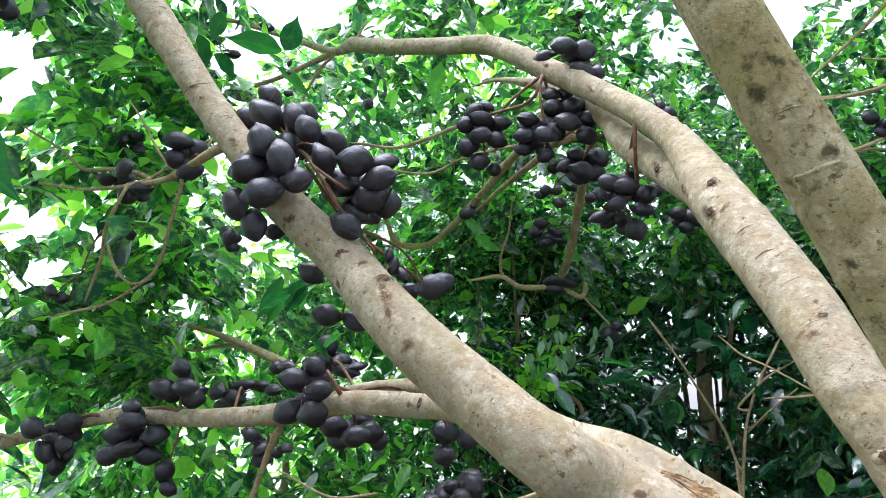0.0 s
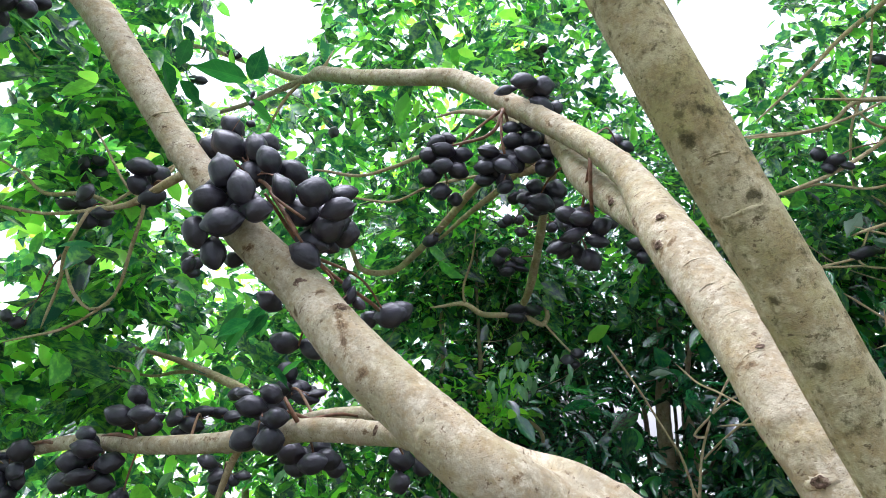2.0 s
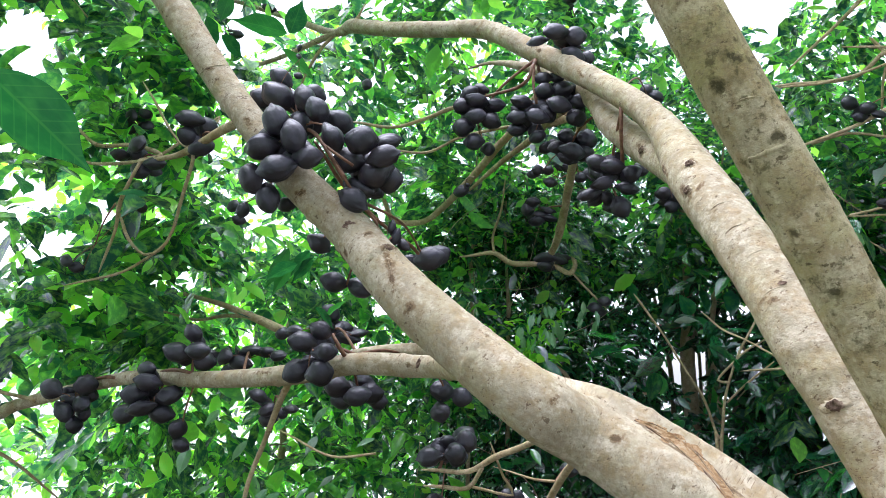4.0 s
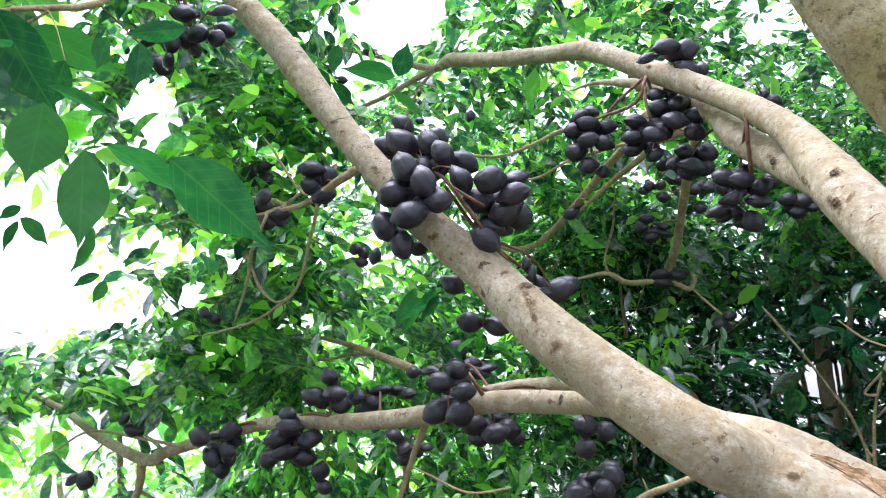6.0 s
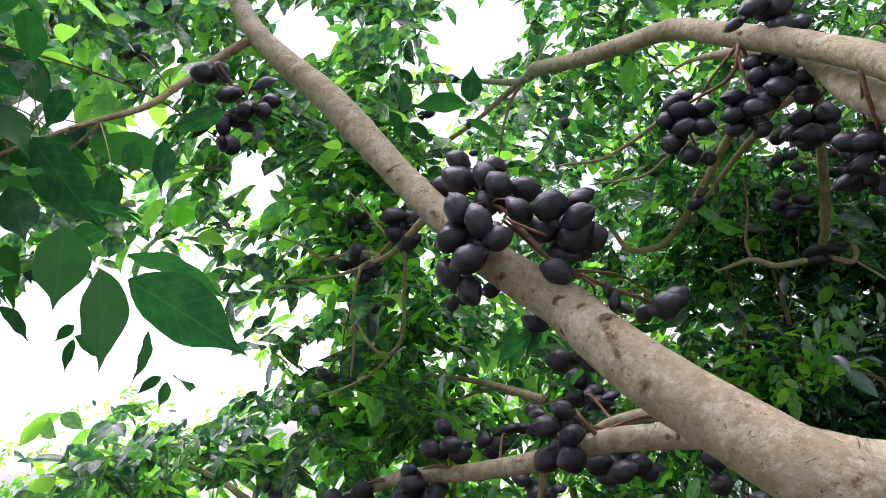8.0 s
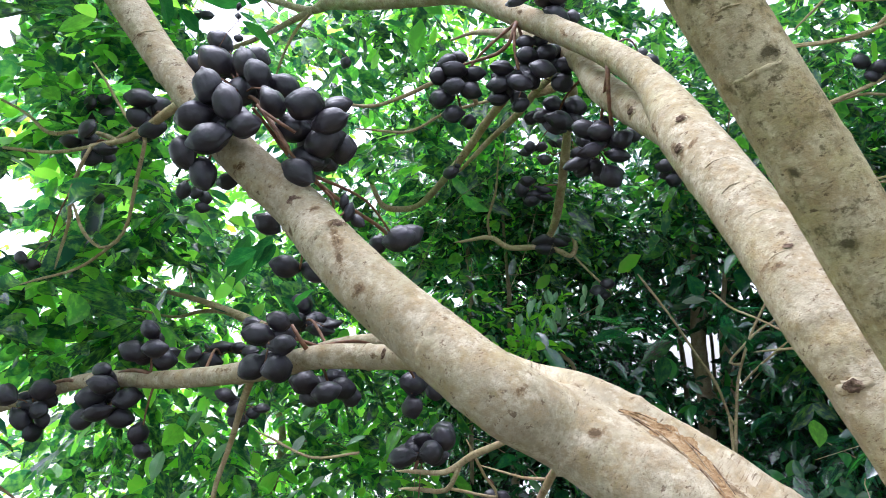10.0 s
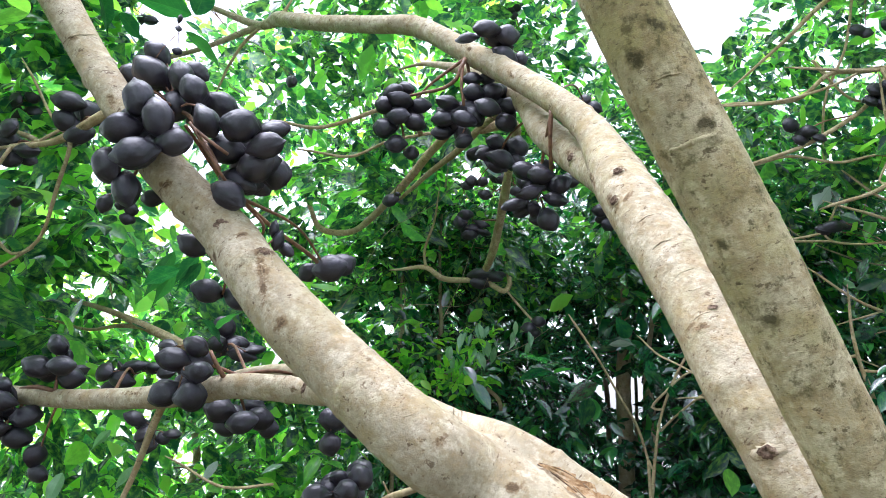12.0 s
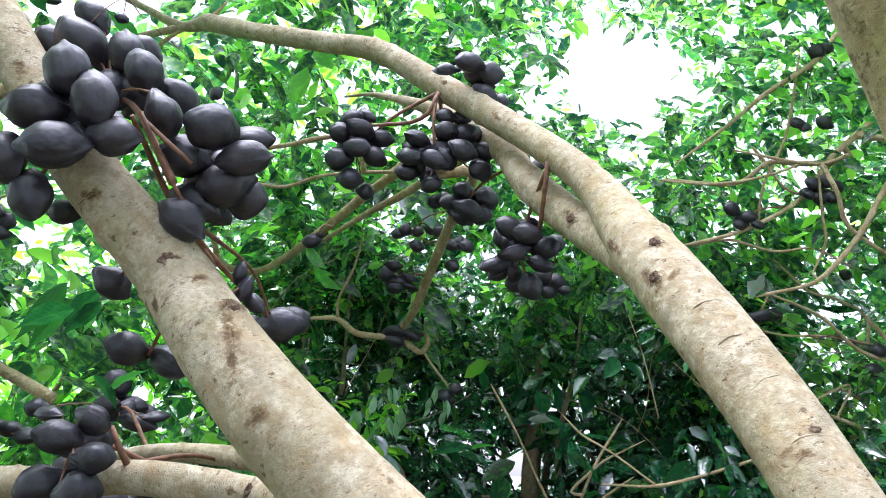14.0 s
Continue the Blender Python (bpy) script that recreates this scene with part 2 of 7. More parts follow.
POD = pod_material()


def leaf_material(name, stops, glow, island=True, index=1.7, gloss=0.38, through_share=0.38, shine=0.6, wax=0.3, veins=False):
    """Waxy leaf: green varying leaf by leaf, light shining through, shiny upper skin."""
    m = Nodes(name)
    if island:
        pick = m.add("ShaderNodeNewGeometry").outputs["Random Per Island"]
    else:
        pick = m.add("ShaderNodeObjectInfo").outputs["Random"]
    col = m.ramp(pick, stops)
    co = m.coords()
    col = m.mix(m.ramp(m.noise(co, 35 if island else 4, 3), [(0.45, BLACK), (0.75, (0.4, 0.4, 0.4))]), col, tuple(c * 1.3 for c in stops[-1][1]))
    if veins:
        xyz = m.add("ShaderNodeSeparateXYZ")
        m.link(co, xyz.inputs[0])
        side = m.math("ABSOLUTE", xyz.outputs["Y"])
        run = m.math("SINE", m.math("MULTIPLY", m.math("SUBTRACT", xyz.outputs["X"], m.math("MULTIPLY", side, 0.55)), 56.0))
        rib = m.ramp(side, [(0.010, WHITE), (0.022, BLACK)])
        line = m.mix(1.0, m.ramp(run, [(0.90, BLACK), (0.99, (0.7, 0.7, 0.7))]), rib, "LIGHTEN")
        col = m.mix(m.mix(0.20, BLACK, line), col, (0.07, 0.22, 0.05))
    bump = m.bump(m.noise(co, 90 if island else 9, 2), 0.25, 0.004)
    skin = m.surface(col, gloss, bump, Specular_IOR_Level=shine, Coat_Weight=wax, Coat_Roughness=0.16, Coat_IOR=index)
    thin = m.add("ShaderNodeBsdfTranslucent")
    m.link(m.mix(1.0, col, glow, "MULTIPLY"), thin.inputs["Color"])
    both = m.add("ShaderNodeMixShader", Fac=through_share)
    m.link(skin, both.inputs[1])
    m.link(thin.outputs[0], both.inputs[2])
    return m.done(both.outputs[0])


# dark and bright ends put inner shade and backlight into the colour, leaf by leaf
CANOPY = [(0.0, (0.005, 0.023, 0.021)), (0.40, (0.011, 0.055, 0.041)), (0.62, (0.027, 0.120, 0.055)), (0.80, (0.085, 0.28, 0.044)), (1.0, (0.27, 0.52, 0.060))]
# darker greens with the shade inside the wood put into the leaf colour
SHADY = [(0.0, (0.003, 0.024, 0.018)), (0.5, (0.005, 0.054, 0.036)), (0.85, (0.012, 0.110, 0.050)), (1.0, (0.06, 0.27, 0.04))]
FRESH = [(0.0, (0.035, 0.17, 0.025)), (0.5, (0.11, 0.33, 0.032)), (1.0, (0.26, 0.48, 0.045))]
LEAF = leaf_material("canopy_leaf", CANOPY, (3.4, 3.5, 2.7), gloss=0.30, through_share=0.55, wax=0.8)
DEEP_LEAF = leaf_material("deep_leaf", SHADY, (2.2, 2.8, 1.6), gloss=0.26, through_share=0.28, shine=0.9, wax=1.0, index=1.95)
FRESH_LEAF = leaf_material("fresh_leaf", FRESH, (3.0, 3.0, 1.6), gloss=0.3, through_share=0.68)
LOOSE_LEAF = leaf_material("loose_leaf", CANOPY, (3.4, 3.5, 2.7), island=False, gloss=0.30, through_share=0.55, wax=0.8, veins=True)
LOOSE_DEEP_LEAF = leaf_material("loose_deep_leaf", SHADY, (2.2, 2.8, 1.6), island=False, gloss=0.26, through_share=0.28, shine=0.9, wax=1.0, index=1.95, veins=True)
LOOSE_FRESH_LEAF = leaf_material("loose_fresh_leaf", FRESH, (3.0, 3.0, 1.6), island=False, gloss=0.3, through_share=0.68, veins=True)
BIG_LEAF = leaf_material("large_leaf", [(0.0, (0.006, 0.055, 0.022)), (0.6, (0.012, 0.085, 0.026)), (1.0, (0.030, 0.13, 0.030))], (3.0, 3.4, 2.0), island=False, gloss=0.45, through_share=0.36, shine=0.25, wax=0.0, veins=True)


def ground_material():
    """Brown litter under the trees; beyond, open land painted pale, standing in for bright sky and haze."""
    m = Nodes("leaf_litter_ground")
    co = m.coords()
    n = m.noise(co, 6, 6, 0.65)
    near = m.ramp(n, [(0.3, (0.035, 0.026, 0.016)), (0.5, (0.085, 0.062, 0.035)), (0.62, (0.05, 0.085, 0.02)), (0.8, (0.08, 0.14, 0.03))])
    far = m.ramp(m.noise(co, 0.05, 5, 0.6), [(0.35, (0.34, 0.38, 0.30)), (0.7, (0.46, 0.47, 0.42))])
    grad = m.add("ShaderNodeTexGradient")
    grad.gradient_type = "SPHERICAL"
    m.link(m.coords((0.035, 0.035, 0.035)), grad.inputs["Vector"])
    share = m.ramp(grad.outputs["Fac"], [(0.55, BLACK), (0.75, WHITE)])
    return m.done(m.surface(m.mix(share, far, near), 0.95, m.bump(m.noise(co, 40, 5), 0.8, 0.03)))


GROUND = ground_material()


# ---------------------------------------------------------------- mesh helpers
def part(name, me, material, parent=None, label=""):
    """One mesh object under a thing or a part."""
    if isinstance(me, bmesh.types.BMesh):
        bm, me = me, bpy.data.meshes.new(name)
        bm.to_mesh(me)
        bm.free()
    if material is not None and not me.materials:
        me.materials.append(material)
    ob = new(name, me)
    ob.parent = parent
    return tagged(ob, label) if label else ob


def thing(name, place, label, category, group="", kind=""):
    ob = new(name)
    ob.location = place
    ob.empty_display_size = 0.1
    return tagged(ob, label, category, group, kind)


def mesh_from(name, verts, faces, smooth=True):
    me = bpy.data.meshes.new(name)
    me.from_pydata(verts, [], faces)
    if smooth:
        me.polygons.foreach_set("use_smooth", [True] * len(me.polygons))
    me.update()
    return me


def spline(points, step):
    """Catmull-Rom through rows of x, y, z, radius, at about even steps."""
    p = np.array(points, float)
    p = np.vstack([2 * p[0] - p[1], p, 2 * p[-1] - p[-2]])
    out = []
    for i in range(1, len(p) - 2):
        a, b, c, d = p[i - 1], p[i], p[i + 1], p[i + 2]
        n = max(2, int(np.linalg.norm(c[:3] - b[:3]) / step))
        for s in np.arange(n) / n:
            out.append(0.5 * (2 * b + (c - a) * s + (2 * a - 5 * b + 4 * c - d) * s * s + (3 * b - a - 3 * c + d) * s ** 3))
    out.append(p[-2])
    out = np.array(out)
    out[:, 3] = np.maximum(out[:, 3], 0.0006)
    return out


def swollen(around, ring, place, r_twin):
    """Outline of a stem grown together with a twin: radius at each angle of the soft union of two rounds."""
    s = np.linspace(0.3, 1.0, 240)[:, None] * (ring.max() + np.hypot(*place) + r_twin)
    own = s - ring[None]
    other = np.hypot(s * np.cos(around) - place[0], s * np.sin(around) - place[1]) - r_twin
    h = np.clip(0.5 + 0.5 * (other - own) / 0.030, 0, 1)
    solid = other * (1 - h) + own * h - 0.030 * h * (1 - h) < 0
    last = len(s) - 1 - np.argmax(solid[::-1], axis=0)
    return s[last, 0]


def tube(name, points, sides, step, origin=(0, 0, 0), rough=0.0, rings=(), seed=0.0, twin=None):
    """A round stem along a spline; rough: relief as a share of the radius; rings: raised leaf scars at shares of the length; twin: rows of a limb grown into it."""
    line = spline(points, step)
    pos, rad = line[:, :3] - np.array(origin), line[:, 3]
    if twin is not None:
        twin = spline(twin, 0.003)
        run = np.arange(len(twin)) * 0.003
        twin[:, 3] *= 0.25 + 0.75 * np.clip(run / 0.08, 0, 1)
        twin[:, :3] -= np.array(origin)
    tan = np.gradient(pos, axis=0)
    tan /= np.linalg.norm(tan, axis=1)[:, None] + 1e-12
    up = np.array((0.0, 0.0, 1.0)) if abs(tan[0, 2]) < 0.9 else np.array((1.0, 0, 0))
    u = np.cross(tan[0], up)
    u /= np.linalg.norm(u)
    verts, bark, n = [], [], len(pos)
    ang = np.arange(sides) * 2 * np.pi / sides
    length = np.concatenate([[0], np.cumsum(np.linalg.norm(np.diff(pos, axis=0), axis=1))])
    for i in range(n):
        u = u - tan[i] * (u @ tan[i])
        u /= np.linalg.norm(u)
        v = np.cross(tan[i], u)
        r = rad[i] * np.ones(sides)
        if twin is not None:
            ahead = (twin[:, :3] - pos[i]) @ tan[i]
            j = np.argmin(np.abs(ahead))
            if abs(ahead[j]) < 0.01:
                off = twin[j, :3] - pos[i]
                r = swollen(ang, r, (off @ u, off @ v), twin[j, 3])
        if rough:
            for k, a in enumerate(ang):
                q = Vector((math.cos(a) * rad[i] * 9, math.sin(a) * rad[i] * 9, length[i] * 7 + seed))
                r[k] *= 1 + rough * (noise.noise(q) + 0.45 * noise.noise(q * 3.1) + 0.25 * noise.noise(q * 8.3))
            for share, height in rings:
                off = (length[i] - share * length[-1]) + 0.35 * rad[i] * np.sin(ang + share * 40)
                r += height * np.exp(-(off / 0.0045) ** 2) * (0.55 + 0.45 * np.sin(ang * 2 + share * 90))
        ring = pos[i] + np.outer(np.cos(ang) * r, u) + np.outer(np.sin(ang) * r, v)
        verts.extend(ring.tolist())
        bark.append(np.stack([np.cos(ang) * rad[i], np.sin(ang) * rad[i], np.full(sides, length[i] + seed)], 1))
    faces = []
    for i in range(n - 1):
        for k in range(sides):
            a, b = i * sides + k, i * sides + (k + 1) % sides
            faces.append((a, b, b + sides, a + sides))
    verts += [pos[0].tolist(), pos[-1].tolist()]
    bark.append(np.array([(0, 0, seed), (0, 0, length[-1] + seed)]))
    for k in range(sides):
        faces.append((len(verts) - 2, (k + 1) % sides, k))
        faces.append((len(verts) - 1, (n - 1) * sides + k, (n - 1) * sides + (k + 1) % sides))
    me = mesh_from(name, verts, faces)
    me.attributes.new("bark", "FLOAT_VECTOR", "POINT").data.foreach_set("vector", np.vstack(bark).astype(np.float32).ravel())
    return me


FINE = (np.array((0, 0.14, 0.34, 0.56, 0.76, 0.90, 1.0)), np.array((0.03, 0.30, 0.48, 0.50, 0.36, 0.15, 0.0)))
FAR = (np.array((0, 0.42, 1.0)), np.array((0.05, 0.50, 0.0)))
MEDIUM = (np.array((0, 0.30, 0.72, 1.0)), np.array((0.03, 0.47, 0.38, 0.0)))
COARSE = (np.array((0, 0.30, 0.65, 0.88, 1.0)), np.array((0.03, 0.44, 0.46, 0.17, 0.0)))


def leaf_shape(form, fold=0.22, droop=0.22):
    """Template of a pointed leaf along x, width 1 along y: midrib and two blades folded up. Rows x, y, z and faces."""
    s, w = form
    rows, faces = [], []
    for a, b in zip(s, w):
        rows += [(a, -b, fold * b), (a, 0, 0), (a, b, fold * b)]
    rows = np.array(rows)
    for i in range(len(s) - 1):
        k = 3 * i
        faces += [(k, k + 1, k + 4, k + 3), (k + 1, k + 2, k + 5, k + 4)]
    rows[:, 2] -= droop * rows[:, 0] ** 2 / 2
    return rows, faces


def leaf_field(name, base, axis, normal, size, width, form):
    """Many leaves joined into one mesh; all arguments are arrays, one row a leaf."""
    rows, faces = leaf_shape(form)
    axis = axis / np.linalg.norm(axis, axis=1)[:, None]
    side = np.cross(normal, axis)
    side /= np.linalg.norm(side, axis=1)[:, None] + 1e-9
    norm = np.cross(axis, side)
    bend = np.random.uniform(0.2, 2.2, len(base))[:, None]
    v = (base[:, None] + axis[:, None] * (rows[None, :, :1] * size[:, None, None])
         + side[:, None] * (rows[None, :, 1:2] * width[:, None, None])
         + norm[:, None] * ((rows[None, :, 2] * bend)[:, :, None] * np.where(rows[None, :, 2:] > 0, width[:, None, None], size[:, None, None])))
    n, k = len(base), len(rows)
    quads = (np.array(faces)[None] + (np.arange(n) * k)[:, None, None]).reshape(-1, 4)
    me = bpy.data.meshes.new(name)
    me.vertices.add(n * k)
    me.vertices.foreach_set("co", v.reshape(-1).astype(np.float32))
    me.loops.add(quads.size)
    me.loops.foreach_set("vertex_index", quads.reshape(-1).astype(np.int32))
    me.polygons.add(len(quads))
    me.polygons.foreach_set("loop_start", (np.arange(len(quads)) * 4).astype(np.int32))
    me.polygons.foreach_set("use_smooth", np.ones(len(quads), bool))
    me.update(calc_edges=True)
    return me


# ---------------------------------------------------------------- ground
def ground_mesh():
    rows, n = [], 90
    reach = np.sinh(np.linspace(-5.2, 5.2, n)) * 5.0
    for y in reach:
        for x in reach:
            near = math.exp(-(x * x + y * y) / 900)
            fall = max(0.0, math.hypot(x, y) - 4.5)
            rows.append((x, y, 0.10 * near * noise.noise(Vector((x * 0.5, y * 0.5, 0.3))) - min(0.30 * fall, 12.0 + 0.02 * fall)))
    faces = [(j * n + i, j * n + i + 1, (j + 1) * n + i + 1, (j + 1) * n + i) for j in range(n - 1) for i in range(n - 1)]
    return mesh_from("ground", rows, faces)


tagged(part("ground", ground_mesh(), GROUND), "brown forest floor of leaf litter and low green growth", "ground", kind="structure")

# ---------------------------------------------------------------- the fruit tree: limbs and twigs
# each curve runs from row to row of x, y, z, radius in metres
CURVES = {}
CURVES["main_limb"] = ("limb", [(-1.100, 1.620, 3.600, 0.0160), (-0.940, 1.450, 3.000, 0.0200), (-0.800, 1.350, 2.620, 0.0250), (-0.578, 1.281, 2.324, 0.0334), (-0.428, 1.219, 2.106, 0.0295), (-0.352, 1.176, 2.006, 0.0286), (-0.246, 1.128, 1.877, 0.0336), (-0.143, 1.115, 1.781, 0.0391), (-0.092, 1.075, 1.722, 0.0409), (-0.022, 1.027, 1.648, 0.0445), (0.060, 0.979, 1.577, 0.0451), (0.157, 0.922, 1.501, 0.0485), (0.237, 0.934, 1.454, 0.0503), (0.333, 0.883, 1.391, 0.0523), (0.431, 0.843, 1.318, 0.0516), (0.600, 0.780, 1.170, 0.0650), (0.720, 0.720, 0.850, 0.0720), (0.800, 0.680, 0.450, 0.0850), (0.820, 0.660, -0.030, 0.1100)])
FUSED_LIMB = [(0.094, 1.009, 1.581, 0.0240), (0.165, 0.996, 1.530, 0.0239), (0.267, 0.973, 1.495, 0.0303), (0.360, 0.941, 1.441, 0.0294), (0.440, 0.897, 1.387, 0.0294), (0.550, 0.840, 1.270, 0.0350), (0.680, 0.760, 0.950, 0.0400)]
CURVES["near_trunk"] = ("trunk", [(-0.350, 0.630, 3.500, 0.0260), (-0.180, 0.616, 2.900, 0.0320), (0.017, 0.616, 2.500, 0.0320), (0.165, 0.616, 2.200, 0.0345), (0.264, 0.616, 2.000, 0.0345), (0.313, 0.616, 1.900, 0.0345), (0.362, 0.616, 1.800, 0.0345), (0.412, 0.616, 1.700, 0.0345), (0.461, 0.616, 1.600, 0.0345), (0.510, 0.616, 1.500, 0.0345), (0.560, 0.616, 1.400, 0.0345), (0.619, 0.616, 1.280, 0.0345), (0.690, 0.630, 0.950, 0.0400), (0.735, 0.650, 0.450, 0.0550), (0.750, 0.660, -0.030, 0.0800)])
CURVES["arch_limb"] = ("limb", [(-1.011, 2.666, 2.626, 0.0078), (-0.840, 2.612, 2.656, 0.0098), (-0.645, 2.603, 2.718, 0.0087), (-0.489, 2.574, 2.779, 0.0119), (-0.384, 2.520, 2.801, 0.0159), (-0.344, 2.490, 2.804, 0.0262), (-0.299, 2.434, 2.778, 0.0267), (-0.161, 2.258, 2.687, 0.0267), (0.011, 2.099, 2.616, 0.0266), (0.146, 1.978, 2.559, 0.0293), (0.268, 1.829, 2.430, 0.0308), (0.379, 1.670, 2.298, 0.0308), (0.458, 1.510, 2.171, 0.0309), (0.496, 1.423, 2.088, 0.0343), (0.513, 1.347, 2.003, 0.0445), (0.512, 1.254, 1.923, 0.0505), (0.524, 1.145, 1.820, 0.0504), (0.544, 1.038, 1.707, 0.0493), (0.560, 0.950, 1.597, 0.0470), (0.587, 0.899, 1.511, 0.0452), (0.648, 0.830, 1.320, 0.0460), (0.705, 0.740, 0.900, 0.0560), (0.740, 0.690, 0.400, 0.0700), (0.770, 0.670, -0.030, 0.0900)])
CURVES["arch_tip"] = ("branch", [(-0.327, 2.490, 2.804, 0.0189), (-0.419, 2.540, 2.801, 0.0150), (-0.591, 2.625, 2.891, 0.0111), (-0.783, 2.660, 2.968, 0.0090), (-0.934, 2.700, 3.025, 0.0069)])
CURVES["second_branch"] = ("branch", [(0.525, 1.236, 1.882, 0.0253), (0.520, 1.373, 1.970, 0.0372), (0.488, 1.510, 2.055, 0.0361), (0.440, 1.615, 2.149, 0.0348), (0.415, 1.747, 2.267, 0.0283), (0.345, 1.941, 2.406, 0.0226), (0.253, 2.099, 2.497, 0.0138), (0.173, 2.221, 2.554, 0.0065), (0.099, 2.281, 2.557, 0.0033)])
CURVES["lower_branch"] = ("branch", [(0.072, 1.045, 1.548, 0.0247), (0.031, 1.167, 1.548, 0.0211), (-0.023, 1.263, 1.547, 0.0213), (-0.159, 1.347, 1.548, 0.0227), (-0.306, 1.442, 1.522, 0.0214), (-0.520, 1.575, 1.504, 0.0197), (-0.716, 1.685, 1.503, 0.0184), (-0.861, 1.768, 1.483, 0.0165), (-1.160, 1.929, 1.413, 0.0164), (-1.247, 1.960, 1.389, 0.0180), (-1.445, 2.028, 1.457, 0.0137), (-1.619, 2.097, 1.541, 0.0107), (-1.840, 2.161, 1.614, 0.0075)])
CURVES["lower_fork"] = ("branch", [(-1.256, 1.959, 1.389, 0.0131), (-1.281, 1.987, 1.297, 0.0115), (-1.364, 2.022, 1.177, 0.0109), (-1.466, 2.067, 1.117, 0.0094), (-1.605, 2.107, 1.063, 0.0079)])
CURVES["lower_fork_twig"] = ("twig", [(-1.281, 1.987, 1.297, 0.0058), (-1.208, 2.023, 1.245, 0.0050), (-1.143, 2.104, 1.152, 0.0034)])
CURVES["side_twig"] = ("twig", [(-1.069, 1.877, 1.428, 0.0054), (-1.200, 1.856, 1.458, 0.0047), (-1.373, 1.881, 1.482, 0.0040), (-1.506, 1.922, 1.428, 0.0033)])
CURVES["behind_branch"] = ("branch", [(0.042, 1.286, 1.565, 0.0192), (-0.001, 1.405, 1.576, 0.0171), (-0.085, 1.485, 1.576, 0.0157), (-0.174, 1.547, 1.568, 0.0121), (-0.229, 1.589, 1.554, 0.0075)])
CURVES["left_branch"] = ("branch", [(-0.772, 1.350, 2.585, 0.0110), (-0.857, 1.363, 2.587, 0.0118), (-0.901, 1.297, 2.525, 0.0100), (-0.918, 1.202, 2.440, 0.0082), (-0.925, 1.109, 2.364, 0.0071), (-0.932, 0.953, 2.277, 0.0053), (-0.931, 0.821, 2.197, 0.0038), (-0.977, 0.750, 2.150, 0.0032), (-1.024, 0.699, 2.112, 0.0022)])
CURVES["left_branch_twig"] = ("twig", [(-0.861, 0.920, 2.248, 0.0030), (-0.909, 0.910, 2.218, 0.0025), (-0.957, 0.901, 2.188, 0.0020)])
CURVES["hang_branch"] = ("twig", [(-0.243, 2.998, 2.239, 0.0096), (-0.196, 3.038, 2.154, 0.0119), (-0.072, 3.029, 2.146, 0.0129), (0.027, 2.884, 2.192, 0.0143), (0.137, 2.654, 2.266, 0.0152), (0.209, 2.438, 2.315, 0.0149), (0.267, 2.216, 2.336, 0.0145), (0.306, 2.015, 2.358, 0.0147)])
CURVES["hang_branch_pair"] = ("twig", [(0.137, 2.660, 2.224, 0.0068), (0.229, 2.447, 2.267, 0.0099), (0.306, 2.246, 2.289, 0.0116), (0.348, 2.026, 2.292, 0.0105), (0.379, 1.827, 2.273, 0.0095)])
CURVES["hang_stick"] = ("twig", [(0.450, 2.074, 2.317, 0.0154), (0.489, 2.381, 2.299, 0.0156), (0.513, 2.705, 2.190, 0.0174), (0.513, 2.928, 2.070, 0.0175), (0.497, 3.061, 2.005, 0.0146)])
CURVES["hook_left"] = ("twig", [(0.492, 3.063, 1.993, 0.0121), (0.450, 3.076, 1.975, 0.0122), (0.328, 3.075, 1.974, 0.0122), (0.250, 3.067, 2.017, 0.0110), (0.145, 3.068, 2.004, 0.0061)])
CURVES["hook_left_up"] = ("twig", [(0.250, 3.067, 2.017, 0.0073), (0.240, 3.025, 2.084, 0.0060), (0.272, 2.956, 2.193, 0.0047), (0.279, 2.891, 2.276, 0.0035)])
CURVES["hook_right"] = ("twig", [(0.485, 3.065, 1.981, 0.0097), (0.546, 3.071, 1.950, 0.0109), (0.587, 3.075, 1.932, 0.0121), (0.611, 3.069, 1.965, 0.0109), (0.599, 3.061, 2.011, 0.0085)])
CURVES["hook_thread"] = ("twig", [(0.599, 3.074, 1.934, 0.0049), (0.651, 3.065, 1.873, 0.0048), (0.703, 3.036, 1.811, 0.0048)])
CURVES["mid_twig"] = ("twig", [(0.138, 2.160, 2.386, 0.0072), (0.049, 2.209, 2.390, 0.0073), (-0.044, 2.263, 2.369, 0.0065), (-0.159, 2.315, 2.352, 0.0057), (-0.280, 2.360, 2.380, 0.0049)])
CURVES["mid_twig_low"] = ("twig", [(0.263, 2.173, 2.322, 0.0054), (0.177, 2.223, 2.319, 0.0055), (0.069, 2.275, 2.305, 0.0047), (-0.044, 2.331, 2.267, 0.0048), (-0.182, 2.376, 2.291, 0.0039)])
CURVES["left_spur"] = ("branch", [(-0.433, 1.488, 2.109, 0.0113), (-0.510, 1.523, 2.086, 0.0110), (-0.605, 1.579, 2.052, 0.0090), (-0.675, 1.613, 2.042, 0.0062), (-0.856, 1.682, 2.042, 0.0043), (-1.010, 1.731, 2.070, 0.0037)])
CURVES["left_spur_loop"] = ("twig", [(-0.592, 1.579, 2.030, 0.0047), (-0.624, 1.615, 1.951, 0.0048), (-0.666, 1.671, 1.865, 0.0042), (-0.700, 1.692, 1.826, 0.0042), (-0.747, 1.708, 1.812, 0.0036), (-0.794, 1.717, 1.853, 0.0043), (-0.821, 1.727, 1.907, 0.0037)])
